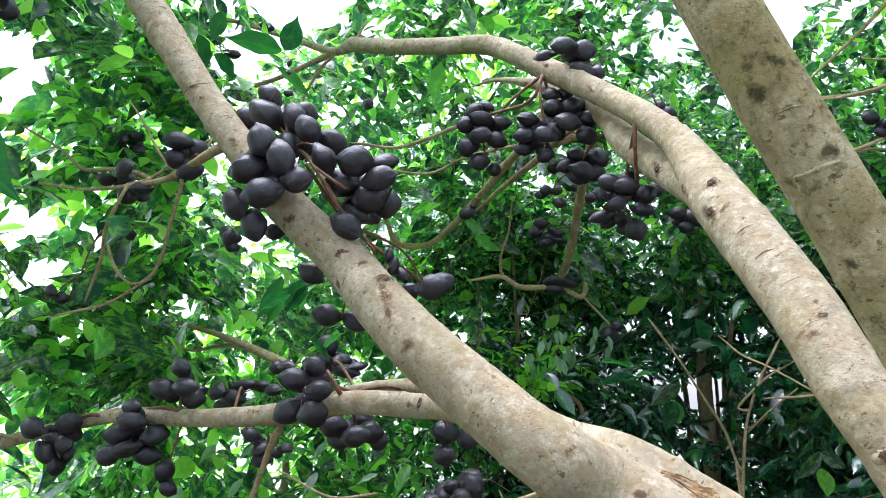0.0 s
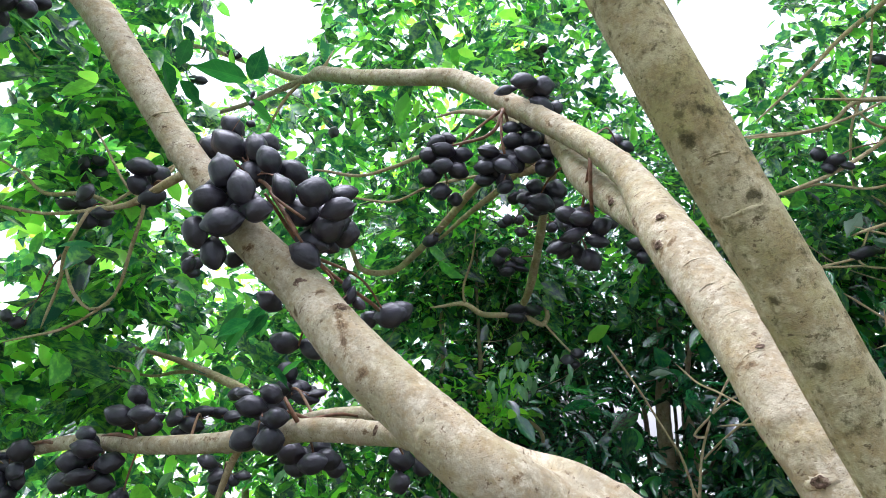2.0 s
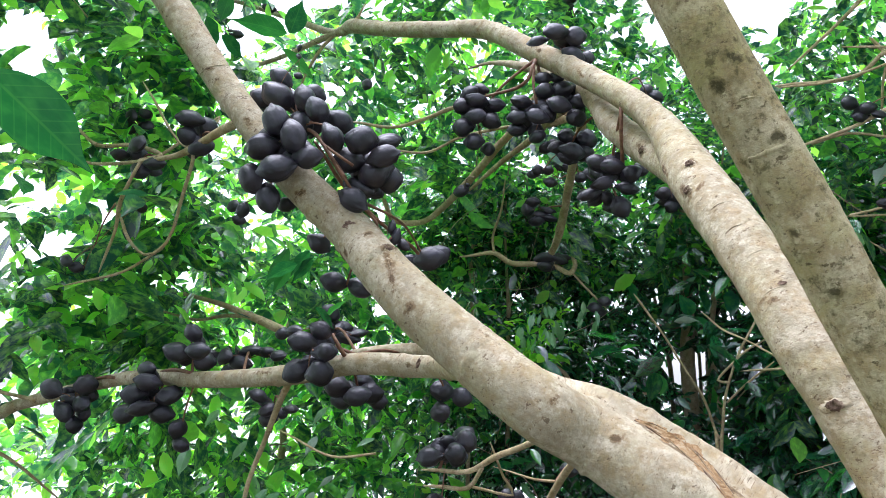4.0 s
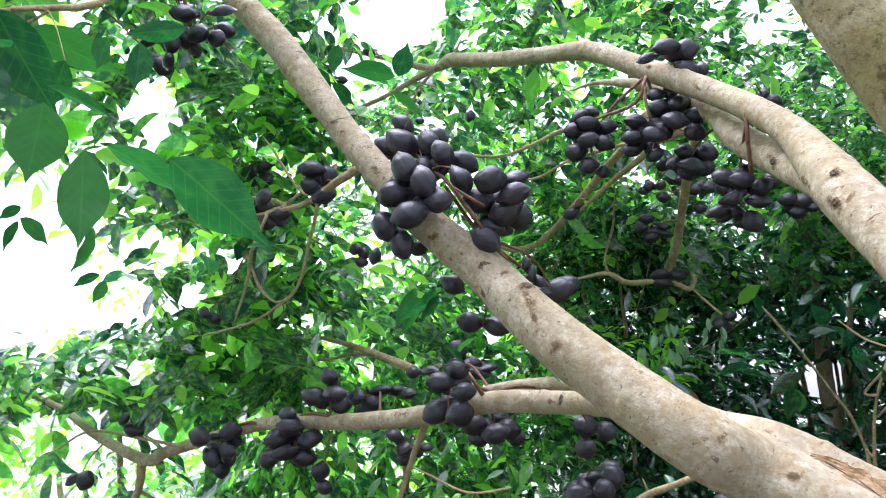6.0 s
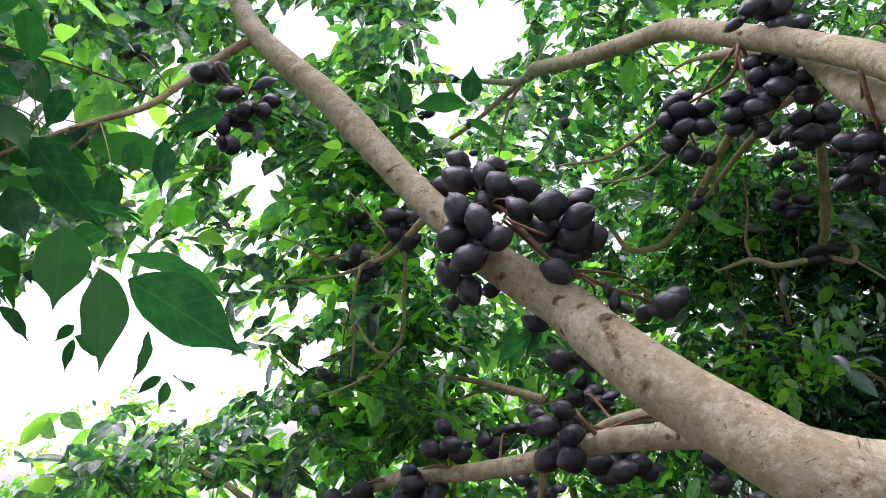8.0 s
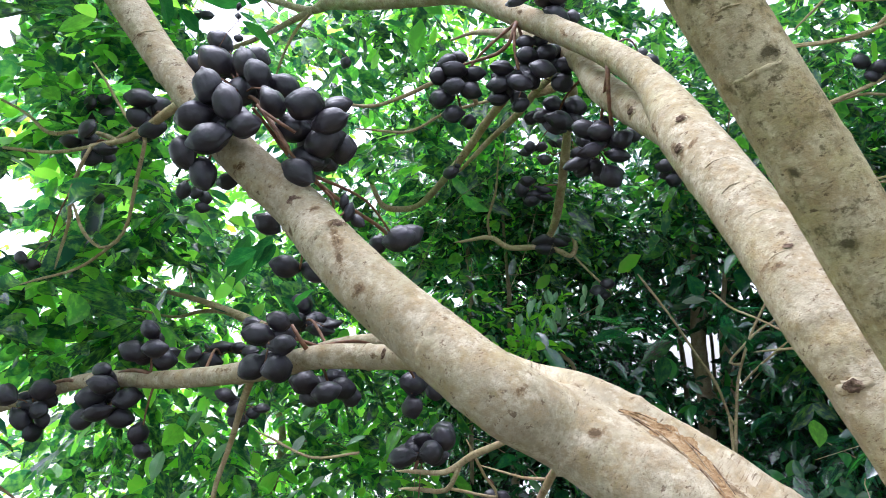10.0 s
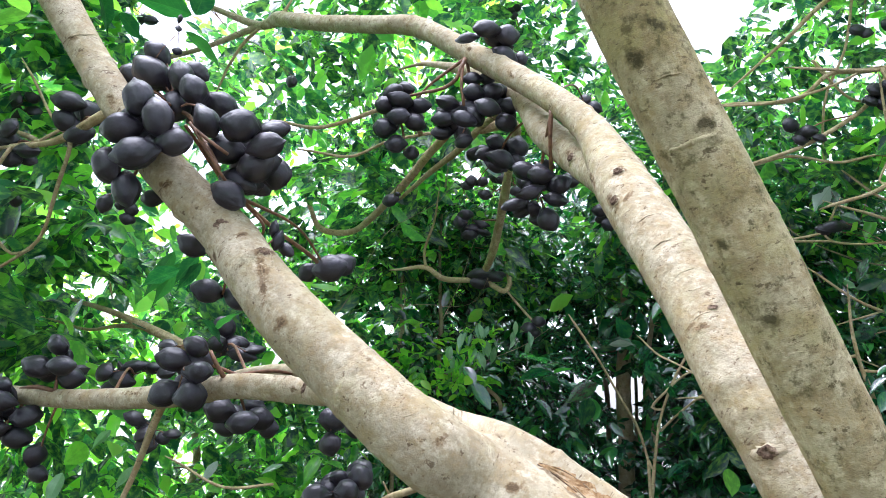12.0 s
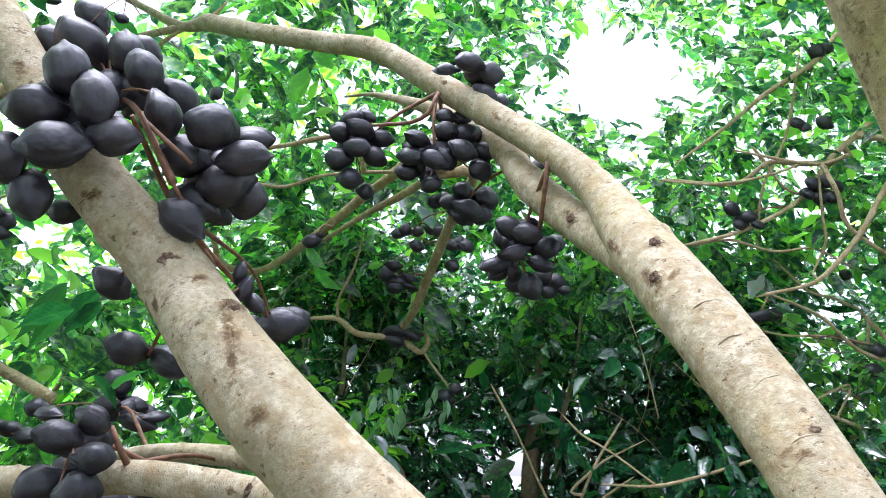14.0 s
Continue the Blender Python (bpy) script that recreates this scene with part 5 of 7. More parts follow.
rng = random.Random(7)
for name, hold, rows in CLUSTERS:
    mid = np.mean([r[:3] for r in rows], axis=0)
    hold = mid if hold is None else np.array(hold)
    bark = nearest_on_limbs(hold)
    if np.linalg.norm(bark - hold) < 0.11:
        hold = bark
    many = len(rows)
    wide = "large" if many > 7 else "small" if many < 4 else "dense"
    text = f"{wide} bunch of black leathery pods hanging from a branch" if many > 2 else "few black leathery pods on a red-brown stalk"
    bunch = thing("pod_cluster", hold, text, "pod cluster", "pod clusters on the tree")
    thick = (0.0019 + 0.00018 * min(many, 10)) * min(1.0, np.mean([r[3] for r in rows]) / 0.042)
    mid = mid + np.array((0, 0.042 if many > 7 else 0.022 if many > 3 else 0.0, 0))
    extra = []
    if many >= 4:
        for p, q in itertools.combinations(rows, 2):
            gap = math.dist(p[:3], q[:3])
            if 0.040 < gap < 0.066 and len(extra) < many * 0.6 and rng.random() < 0.5:
                extra.append(((p[0] + q[0]) / 2, max(p[1], q[1]) + 0.022, (p[2] + q[2]) / 2, 0.85 * p[3], 0.85 * q[4], rng.uniform(-60, 60)))
    knee = mid * 0.6 + hold * 0.4 + np.array((0, 0, 0.008 + 0.06 * np.linalg.norm(mid - hold)))
    reach = np.linalg.norm(mid - hold)
    for strand in range(3 if many > 8 and reach < 0.09 else 2 if many > 5 and reach < 0.09 else 1):
        side = np.array([rng.uniform(-1, 1) for _ in range(3)]) * 0.016 * (strand > 0)
        part("stalk", tube("stalk", [(*hold, thick * 1.25), (*(knee + side), thick), (*(mid + side), thick * 0.8)], 10, 0.006, hold, 0.14, (), rng.random() * 40), STALK, bunch)
    for x, y, z, length, width, turn in [*rows, *extra]:
        at = np.array((x, y, z))
        loose_hang = 24 if length > 0.052 else 36
        roll_most = 80 if rng.random() < 0.45 else 30
        tilt = Euler((radians(rng.uniform(-1, 1) * roll_most), -radians(turn), radians(rng.uniform(-1, 1) * loose_hang)), "XYZ").to_matrix().to_4x4()
        toward = Vector(mid - at)
        if tilt.to_3x3() @ Vector((-1, 0, 0)) @ toward < 0:
            tilt = tilt @ Matrix.Rotation(math.pi, 4, "Y")
        curled = width < 0.66 * length or (length < 0.05 and rng.random() < 0.2)
        pick = 9 + rng.randrange(4) if curled else rng.randrange(9)
        if not curled:
            width = 0.9 * width + 0.07 * length
        deep = rng.uniform(0.34, 0.5) if curled else rng.uniform(0.70, 0.86) if "big" in name or "under_" in name else rng.uniform(0.52, 0.74)
        ob = part("pod", POD_MESHES[pick], None, bunch, "curled empty pod" if curled else "")
        ob.matrix_basis = Matrix.Translation(Vector(at - hold)) @ tilt @ Matrix.Diagonal((length * 1.19, (length + width) * 0.55 * deep, width * 1.07, 1))
        if many > 1:
            end = at - np.array(tilt.to_3x3() @ Vector((length * 0.45, 0, 0)))
            bendy = (mid + end) / 2 + np.array((0, 0, 0.006))
            if np.linalg.norm(end - mid) > 0.012:
                part("stem", tube("stem", [(*mid, thick * 0.5), (*bendy, thick * 0.42), (*end, thick * 0.5)], 7, 0.01, hold), STALK, bunch)


# ---------------------------------------------------------------- knots and scars on the limbs
def knot_mesh(rx, rz, seed, form):
    """An irregular scar in the xz plane, facing -y: a stub stands up with a broken middle, a patch lies flat. Outer rings are bark."""
    n = 40
    stub = [(2.0, 0.45), (1.5, 0.02), (1.1, -0.30), (0.85, -0.62), (0.62, -0.66), (0.36, -0.40), (0.10, -0.30)]
    flat = [(1.3, 0.25), (1.08, 0.0), (0.92, -0.07), (0.7, -0.02), (0.45, -0.08), (0.15, -0.03)]
    prof = stub if form == "stub" else flat
    verts, faces = [], []
    for k, (share, deep) in enumerate(prof):
        for i in range(n):
            a = 2 * math.pi * i / n
            q = Vector((math.cos(a) * 1.8 + seed, math.sin(a) * 1.8, k * 0.5))
            w = 1 + 0.30 * noise.noise(q * 0.6) + 0.24 * noise.noise(q * 1.9) + 0.14 * noise.noise(q * 5.1)
            d = deep + (0.22 if form == "stub" else 0.08) * noise.noise(q * 2.3 + Vector((9, 3, 1)))
            verts.append((math.cos(a) * rx * share * w, d * min(rx, rz), math.sin(a) * rz * share * w))
    for k in range(len(prof) - 1):
        for i in range(n):
            a, b = k * n + i, k * n + (i + 1) % n
            faces.append((a, b, b + n, a + n))
    faces.append(tuple((len(prof) - 1) * n + i for i in range(n)))
    me = mesh_from("knot", verts, faces)
    me.materials.append(KNOT_BARK)
    me.materials.append(KNOT)
    inner = (2 if form == "stub" else 0) * n
    me.polygons.foreach_set("material_index", [0 if f < inner else 1 for f in range(len(me.polygons))])
    return me


def nearest(curve, place):
    line = spline(CURVES[curve][1], 0.006)
    return line[np.argmin(((line[:, :3] - place) ** 2).sum(1))]


def knot(curve, place, rx, rz, form):
    """Set on the bark at the place, facing the way that the bark faces there."""
    near = nearest(curve, place)
    out = Vector(np.array(place) - near[:3]).normalized()
    if curve != "main_limb":
        place = Vector(near[:3]) + out * near[3]
    ob = part("knot", knot_mesh(rx, rz, place[0] * 31, form), None, BOUGHS[curve], "brown scar of a fallen twig")
    quat = (-out).to_track_quat("Y", "Z").to_matrix().to_4x4()
    ob.matrix_basis = Matrix.Translation(Vector(place) + out * (-0.001 if form == "stub" else 0.0016) - Vector(TREE_FOOT)) @ quat


def crease(curve, size, places):
    """A low raised fold of bark that follows the limb from place to place, with a brown line under it that also paints
    in its shadow.
    """
    dense = [np.array(places[0])]
    for p, q in zip(places[:-1], places[1:]):
        p, q = np.array(p), np.array(q)
        near_p, near_q = nearest(curve, p), nearest(curve, q)
        far_p, far_q = (np.linalg.norm(p - near_p[:3]), np.linalg.norm(q - near_q[:3])) if curve == "main_limb" else (near_p[3], near_q[3])
        for k in range(1, 5):
            x = p + (q - p) * k / 4
            near = nearest(curve, x)[:3]
            dense.append(near + (x - near) / np.linalg.norm(x - near) * (far_p + (far_q - far_p) * k / 4))
    rows, line, n = [], [], len(dense)
    for k, p in enumerate(dense):
        near = nearest(curve, p)
        out = (p - near[:3]) / np.linalg.norm(p - near[:3])
        r = size * (0.30 + 0.55 * math.sin(math.pi * (k + 0.5) / n)) * (1 + 0.25 * math.sin(k * 2.3 + size * 900))
        rows.append((*(p - out * r * 0.55), r))
        line.append((*(p - out * r * 0.15 - np.array((0, 0, r * 1.05))), max(0.0005, r * 0.32)))
    if curve == "main_limb":
        part("bark_crack", tube("bark_crack", line, 6, 0.0025, TREE_FOOT, 0.5, (), size * 7000), SCAR, BOUGHS[curve])
    part("leaf_scar", tube("leaf_scar", rows, 8, 0.0025, TREE_FOOT, 0.30, (), size * 9000 + rows[0][0] * 50), TRUNK_BARK if curve == "near_trunk" else BARK, BOUGHS[curve])


crease("main_limb", 0.0035, [(-0.162, 1.091, 1.753), (-0.142, 1.07, 1.756), (-0.117, 1.054, 1.757)])
crease("main_limb", 0.0029, [(-0.073, 1.028, 1.725), (-0.064, 1.013, 1.7), (-0.063, 1.007, 1.685), (-0.056, 0.999, 1.669)])
crease("main_limb", 0.0029, [(-0.052, 0.996, 1.653), (-0.046, 0.993, 1.663), (-0.038, 0.994, 1.672)])
crease("main_limb", 0.0035, [(-0.039, 0.991, 1.62), (-0.035, 0.985, 1.634), (-0.021, 0.978, 1.646)])
crease("main_limb", 0.0022, [(0.031, 0.956, 1.618), (0.039, 0.963, 1.628), (0.049, 0.973, 1.633)])
crease("main_limb", 0.0022, [(0.068, 0.943, 1.603), (0.077, 0.95, 1.607), (0.086, 0.95, 1.604)])
crease("main_limb", 0.0029, [(-0.459, 1.212, 2.103), (-0.441, 1.193, 2.109), (-0.416, 1.192, 2.114), (-0.403, 1.221, 2.121)])
crease("main_limb", 0.0019, [(-0.518, 1.224, 2.222), (-0.509, 1.225, 2.234), (-0.494, 1.224, 2.227)])
crease("main_limb", 0.0019, [(-0.39, 1.166, 2.033), (-0.371, 1.156, 2.023), (-0.359, 1.15, 2.007)])
crease("main_limb", 0.0024, [(-0.243, 1.102, 1.835), (-0.23, 1.091, 1.847), (-0.209, 1.09, 1.851)])
crease("main_limb", 0.0019, [(0.068, 0.946, 1.606), (0.077, 0.957, 1.611), (0.085, 0.953, 1.605)])
crease("main_limb", 0.0024, [(0.17, 0.874, 1.497), (0.173, 0.876, 1.505), (0.184, 0.878, 1.511)])
crease("main_limb", 0.0024, [(0.169, 0.873, 1.496), (0.178, 0.876, 1.506), (0.19, 0.883, 1.512)])
crease("arch_limb", 0.0020, [(0.488, 1.109, 1.829), (0.499, 1.104, 1.838), (0.515, 1.099, 1.841), (0.529, 1.091, 1.836)])
crease("arch_limb", 0.0018, [(0.47, 1.171, 1.853), (0.474, 1.164, 1.865), (0.483, 1.153, 1.872)])
crease("arch_limb", 0.0018, [(0.463, 1.238, 1.921), (0.466, 1.216, 1.905), (0.468, 1.196, 1.892)])
crease("arch_limb", 0.0022, [(0.468, 1.325, 1.972), (0.464, 1.297, 1.95), (0.463, 1.261, 1.931)])
crease("arch_limb", 0.0016, [(0.48, 1.172, 1.889), (0.491, 1.164, 1.896), (0.497, 1.154, 1.892)])
crease("arch_limb", 0.0014, [(0.476, 1.199, 1.913), (0.486, 1.189, 1.916), (0.495, 1.178, 1.914)])
crease("arch_limb", 0.0016, [(0.442, 1.478, 2.134), (0.443, 1.472, 2.145), (0.448, 1.463, 2.15)])
crease("arch_limb", 0.0014, [(0.512, 0.97, 1.666), (0.522, 0.965, 1.675), (0.539, 0.956, 1.681)])
crease("arch_limb", 0.0014, [(0.479, 1.421, 2.128), (0.481, 1.397, 2.104), (0.479, 1.385, 2.085)])
crease("arch_limb", 0.0016, [(0.511, 0.961, 1.647), (0.515, 0.956, 1.656), (0.526, 0.951, 1.66)])
crease("arch_limb", 0.0016, [(0.52, 1.099, 1.844), (0.541, 1.111, 1.852), (0.556, 1.119, 1.849)])
crease("near_trunk", 0.0052, [(0.337, 0.603, 1.78), (0.345, 0.593, 1.781), (0.354, 0.585, 1.785), (0.37, 0.582, 1.79)])
crease("near_trunk", 0.0014, [(0.322, 0.588, 1.837), (0.329, 0.584, 1.84), (0.341, 0.582, 1.842)])
crease("near_trunk", 0.0012, [(0.429, 0.593, 1.612), (0.435, 0.589, 1.615), (0.444, 0.584, 1.616)])
crease("second_branch", 0.0018, [(0.464, 1.472, 2.049), (0.472, 1.473, 2.063), (0.49, 1.475, 2.074)])
crease("second_branch", 0.0016, [(0.467, 1.461, 2.017), (0.471, 1.445, 2.001), (0.478, 1.449, 1.988)])
crease("lower_branch", 0.0012, [(-0.135, 1.319, 1.568), (-0.129, 1.306, 1.555), (-0.131, 1.308, 1.541)])
crease("lower_branch", 0.0012, [(-0.477, 1.534, 1.521), (-0.467, 1.52, 1.51), (-0.473, 1.529, 1.496)])
knot("main_limb", (-0.142, 1.077, 1.785), 0.009, 0.008, "patch")
knot("main_limb", (-0.073, 1.046, 1.744), 0.009, 0.007, "stub")
knot("lower_branch", (-0.023, 1.235, 1.552), 0.005, 0.008, "stub")
knot("arch_limb", (0.486, 1.206, 1.937), 0.009, 0.008, "stub")
knot("arch_limb", (0.472, 1.177, 1.878), 0.009, 0.008, "stub")
knot("second_branch", (0.468, 1.456, 2.034), 0.010, 0.008, "stub")
knot("arch_limb", (0.551, 0.862, 1.51), 0.010, 0.008, "stub")
knot("arch_limb", (0.537, 0.962, 1.684), 0.005, 0.003, "patch")
crease("main_limb", 0.0029, [(-0.169, 1.112, 1.751), (-0.159, 1.096, 1.743), (-0.15, 1.094, 1.729)])
crease("main_limb", 0.0026, [(-0.063, 1.05, 1.742), (-0.051, 1.02, 1.711), (-0.04, 1.004, 1.69)])
crease("main_limb", 0.0022, [(-0.321, 1.129, 1.956), (-0.307, 1.127, 1.965), (-0.292, 1.133, 1.965)])
crease("main_limb", 0.0022, [(-0.127, 1.063, 1.766), (-0.111, 1.073, 1.781), (-0.092, 1.102, 1.786)])
crease("main_limb", 0.0026, [(-0.05, 0.994, 1.659), (-0.038, 0.994, 1.673), (-0.019, 0.997, 1.678)])
crease("main_limb", 0.0022, [(0.023, 0.95, 1.582), (0.035, 0.944, 1.595), (0.049, 0.944, 1.601)])
crease("main_limb", 0.0022, [(0.114, 0.891, 1.522), (0.127, 0.889, 1.533), (0.141, 0.888, 1.538)])
crease("arch_limb", 0.0014, [(0.328, 1.696, 2.323), (0.335, 1.688, 2.337), (0.349, 1.683, 2.345)])
crease("arch_limb", 0.0014, [(0.405, 1.552, 2.209), (0.412, 1.544, 2.222), (0.426, 1.537, 2.227)])
crease("arch_limb", 0.0014, [(0.503, 1.017, 1.725), (0.516, 1.014, 1.737), (0.532, 1.008, 1.744)])
crease("arch_limb", 0.0012, [(0.494, 1.066, 1.779), (0.505, 1.06, 1.79), (0.517, 1.054, 1.793)])
rng = random.Random(5)

# the brown torn groove where the two fused limbs meet: a ragged patch of bare fibre lying in the bark, with loose strips
GROOVE = [(0.296, 0.922, 1.482, 0.002), (0.318, 0.916, 1.474, 0.006), (0.344, 0.904, 1.459, 0.012), (0.366, 0.888, 1.440, 0.014), (0.385, 0.869, 1.416, 0.013), (0.401, 0.851, 1.388, 0.009), (0.420, 0.836, 1.360, 0.003)]
limb_mesh = BOUGHS["main_limb"].data
LIMB_SKIN = BVHTree.FromPolygons([v.co + Vector(TREE_FOOT) for v in limb_mesh.vertices], [p.vertices[:] for p in limb_mesh.polygons])


def on_limb(place, lift):
    """The point of the main limb's bark in front of a place, lifted off it."""
    start = Vector((0.10, 0.0, 1.58))
    hit, normal, _, _ = LIMB_SKIN.ray_cast(start, (Vector(place) - start).normalized())
    if hit is None:
        hit, normal, _, _ = LIMB_SKIN.find_nearest(Vector(place))
    return hit + normal * lift


def groove_mesh(rows, across=15):
    line = spline(rows, 0.003)
    verts, faces = [], []
    for i, (x, y, z, w) in enumerate(line):
        for j in range(across):
            c = 2 * j / (across - 1) - 1
            rag = w * (1 + 0.55 * noise.noise(Vector((i * 0.22, c * 1.3, 2.0))) + 0.4 * noise.noise(Vector((i * 0.7, c * 2.0, 7.0))))
            fibre = noise.noise(Vector((i * 0.06, c * 7.0, 4.0))) + 0.5 * noise.noise(Vector((i * 0.2, c * 16.0, 1.0)))
            lift = 0.0010 - 0.0032 * abs(c) ** 2.2 + 0.0020 * fibre
            verts.append(on_limb((x + 1.15 * rag * c * 0.62, y, z + 1.15 * rag * c * 0.78), lift) - Vector(TREE_FOOT))
    for i in range(len(line) - 1):
        for j in range(across - 1):
            k = i * across + j
            faces.append((k, k + 1, k + across + 1, k + across))
    return mesh_from("bark_groove", verts, faces)


part("bark_groove", groove_mesh(GROOVE), FIBRE, BOUGHS["main_limb"], "brown torn bark in a groove")
for k in range(6):
    shift = rng.uniform(-0.85, 0.85)
    first, last = sorted(rng.sample(range(len(GROOVE)), 2))
    rows = []
    for x, y, z, w in GROOVE[first:last + 1]:
        c = shift + rng.uniform(-0.25, 0.25)
        r = rng.uniform(0.0004, 0.0010)
        rows.append((*on_limb((x + w * c * 0.62, y, z + w * c * 0.78), r * 0.8), r))
    part("bark_strip", tube("bark_strip", rows, 6, 0.004, TREE_FOOT, 0.5, (), k * 5.0), KNOT if k % 3 else SCAR, BOUGHS["main_limb"])

# ---------------------------------------------------------------- large leaves near the camera
# rows: foot, tip, width
BIG_LEAVES = []
BIG_LEAVES.append(((-0.572, 0.612, 1.879), (-0.561, 0.602, 1.753), 0.069))
BIG_LEAVES.append(((-0.632, 0.619, 1.947), (-0.645, 0.617, 1.842), 0.083))
BIG_LEAVES.append(((-0.568, 0.652, 1.898), (-0.489, 0.745, 1.851), 0.054))
BIG_LEAVES.append(((-0.724, 0.624, 2.024), (-0.703, 0.629, 1.939), 0.062))
BIG_LEAVES.append(((-0.68, 0.593, 1.894), (-0.761, 0.479, 1.894), 0.049))
BIG_LEAVES.append(((-0.735, 0.577, 1.88), (-0.76, 0.566, 1.797), 0.054))
BIG_LEAVES.append(((-0.684, 0.462, 1.845), (-0.677, 0.431, 1.754), 0.062))
BIG_LEAVES.append(((-0.545, 0.279, 1.755), (-0.447, 0.274, 1.645), 0.078))
BIG_LEAVES.append(((-0.596, 0.762, 2.088), (-0.6, 0.767, 2.013), 0.049))
BIG_LEAVES.append(((-0.661, 0.787, 2.114), (-0.675, 0.774, 2.059), 0.042))
BIG_LEAVES.append(((-0.774, 0.776, 2.231), (-0.819, 0.762, 2.175), 0.053))
BIG_LEAVES.append(((-0.872, 0.693, 2.209), (-0.913, 0.694, 2.142), 0.053))
BIG_LEAVES.append(((-0.801, 0.716, 2.217), (-0.877, 0.699, 2.27), 0.060))
BIG_LEAVES.append(((-0.861, 0.615, 2.095), (-0.907, 0.583, 2.163), 0.070))
BIG_LEAVES.append(((-0.643, 0.985, 2.225), (-0.742, 0.955, 2.208), 0.047))
BIG_LEAVES.append(((-0.685, 0.696, 2.004), (-0.603, 0.732, 1.97), 0.026))
BIG_LEAVES.append(((-0.803, 0.565, 1.927), (-0.851, 0.542, 1.954), 0.042))
BIG_LEAVES.append(((-0.773, 0.641, 1.876), (-0.74, 0.664, 1.827), 0.030))
BIG_LEAVES.append(((-0.811, 0.653, 2.004), (-0.866, 0.619, 1.972), 0.046))
BIG_LEAVES.append(((-0.73, 0.717, 1.847), (-0.758, 0.71, 1.831), 0.020))
BIG_LEAVES.append(((-0.732, 0.719, 1.832), (-0.698, 0.739, 1.797), 0.030))
BIG_LEAVES.append(((-0.734, 0.719, 1.828), (-0.759, 0.72, 1.789), 0.019))
BIG_LEAVES.append(((-0.675, 0.793, 1.83), (-0.704, 0.799, 1.761), 0.029))
BIG_LEAVES.append(((-0.666, 0.813, 1.756), (-0.684, 0.815, 1.722), 0.023))
BIG_LEAVES.append(((-0.672, 0.809, 1.765), (-0.71, 0.8, 1.749), 0.020))
BIG_LEAVES.append(((-0.777, 0.854, 2.119), (-0.81, 0.861, 2.04), 0.056))
BIG_LEAVES.append(((-0.733, 0.79, 1.996), (-0.799, 0.769, 1.987), 0.051))
BIG_LEAVES.append(((-0.375, 0.448, 1.806), (-0.305, 0.512, 1.734), 0.070))
BIG_LEAVES.append(((-0.344, 0.461, 1.717), (-0.353, 0.491, 1.71), 0.026))
BIG_LEAVES.append(((-0.415, 1.741, 2.432), (-0.563, 1.732, 2.475), 0.077))
BIG_LEAVES.append(((-0.407, 1.741, 2.432), (-0.371, 1.726, 2.52), 0.074))
BIG_LEAVES.append(((-0.429, 1.748, 2.389), (-0.325, 1.763, 2.309), 0.044))
BIG_LEAVES.append(((-0.57, 1.722, 2.533), (-0.599, 1.736, 2.453), 0.053))
BIG_LEAVES.append(((-0.637, 1.732, 2.474), (-0.599, 1.751, 2.366), 0.068))
BIG_LEAVES.append(((-0.608, 1.788, 2.445), (-0.54, 1.8, 2.379), 0.052))
BIG_LEAVES.append(((-0.342, 1.544, 1.811), (-0.398, 1.56, 1.712), 0.042))
BIG_LEAVES.append(((-0.292, 1.546, 1.805), (-0.342, 1.555, 1.749), 0.040))
BIG_LEAVES.append(((-0.254, 1.572, 1.652), (-0.205, 1.564, 1.701), 0.027))
BIG_LEAVES.append(((-0.279, 1.568, 1.676), (-0.229, 1.577, 1.628), 0.027))
BIG_LEAVES.append(((-0.085, 1.471, 1.662), (-0.001, 1.385, 1.572), 0.023))
BIG_LEAVES.append(((-0.33, 1.554, 1.788), (-0.39, 1.591, 1.703), 0.038))
BIG_LEAVES.append(((-0.286, 1.543, 1.788), (-0.339, 1.57, 1.734), 0.034))
BIG_LEAVES.append(((1.368, 3.301, 1.723), (1.201, 3.264, 1.648), 0.098))
BIG_LEAVES.append(((1.026, 3.304, 1.685), (1.231, 3.295, 1.748), 0.067))
BIG_LEAVES.append(((1.26, 3.393, 1.773), (1.48, 3.404, 1.717), 0.058))
BIG_LEAVES.append(((1.688, 2.487, 2.305), (1.606, 2.494, 2.202), 0.092))
BIG_LEAVES.append(((1.696, 2.485, 2.312), (1.568, 2.487, 2.266), 0.038))
BIG_LEAVES.append(((1.693, 2.489, 2.291), (1.738, 2.5, 2.203), 0.050))
BIG_LEAVES.append(((1.423, 2.704, 1.621), (1.387, 2.678, 1.552), 0.080))
BIG_LEAVES.append(((1.473, 3.055, 1.862), (1.369, 3.096, 1.801), 0.079))
BIG_LEAVES.append(((1.501, 3.056, 1.831), (1.425, 3.062, 1.88), 0.056))
BIG_LEAVES.append(((-0.301, 1.451, 1.763), (-0.377, 1.455, 1.734), 0.054))
BIG_LEAVES.append(((1.669, 2.41, 2.18), (1.74, 2.405, 2.162), 0.044))
BIG_LEAVES.append(((1.627, 2.407, 2.219), (1.568, 2.42, 2.184), 0.065))
BIG_LEAVES.append(((1.180, 2.95, 1.715), (1.104, 2.927, 1.66), 0.066))
BIG_LEAVES.append(((1.014, 2.973, 1.719), (1.117, 2.959, 1.733), 0.047))
BIG_LEAVES.append(((1.607, 2.497, 2.255), (1.657, 2.47, 2.31), 0.069))
BIG_LEAVES.append(((1.553, 2.504, 2.279), (1.607, 2.481, 2.315), 0.044))
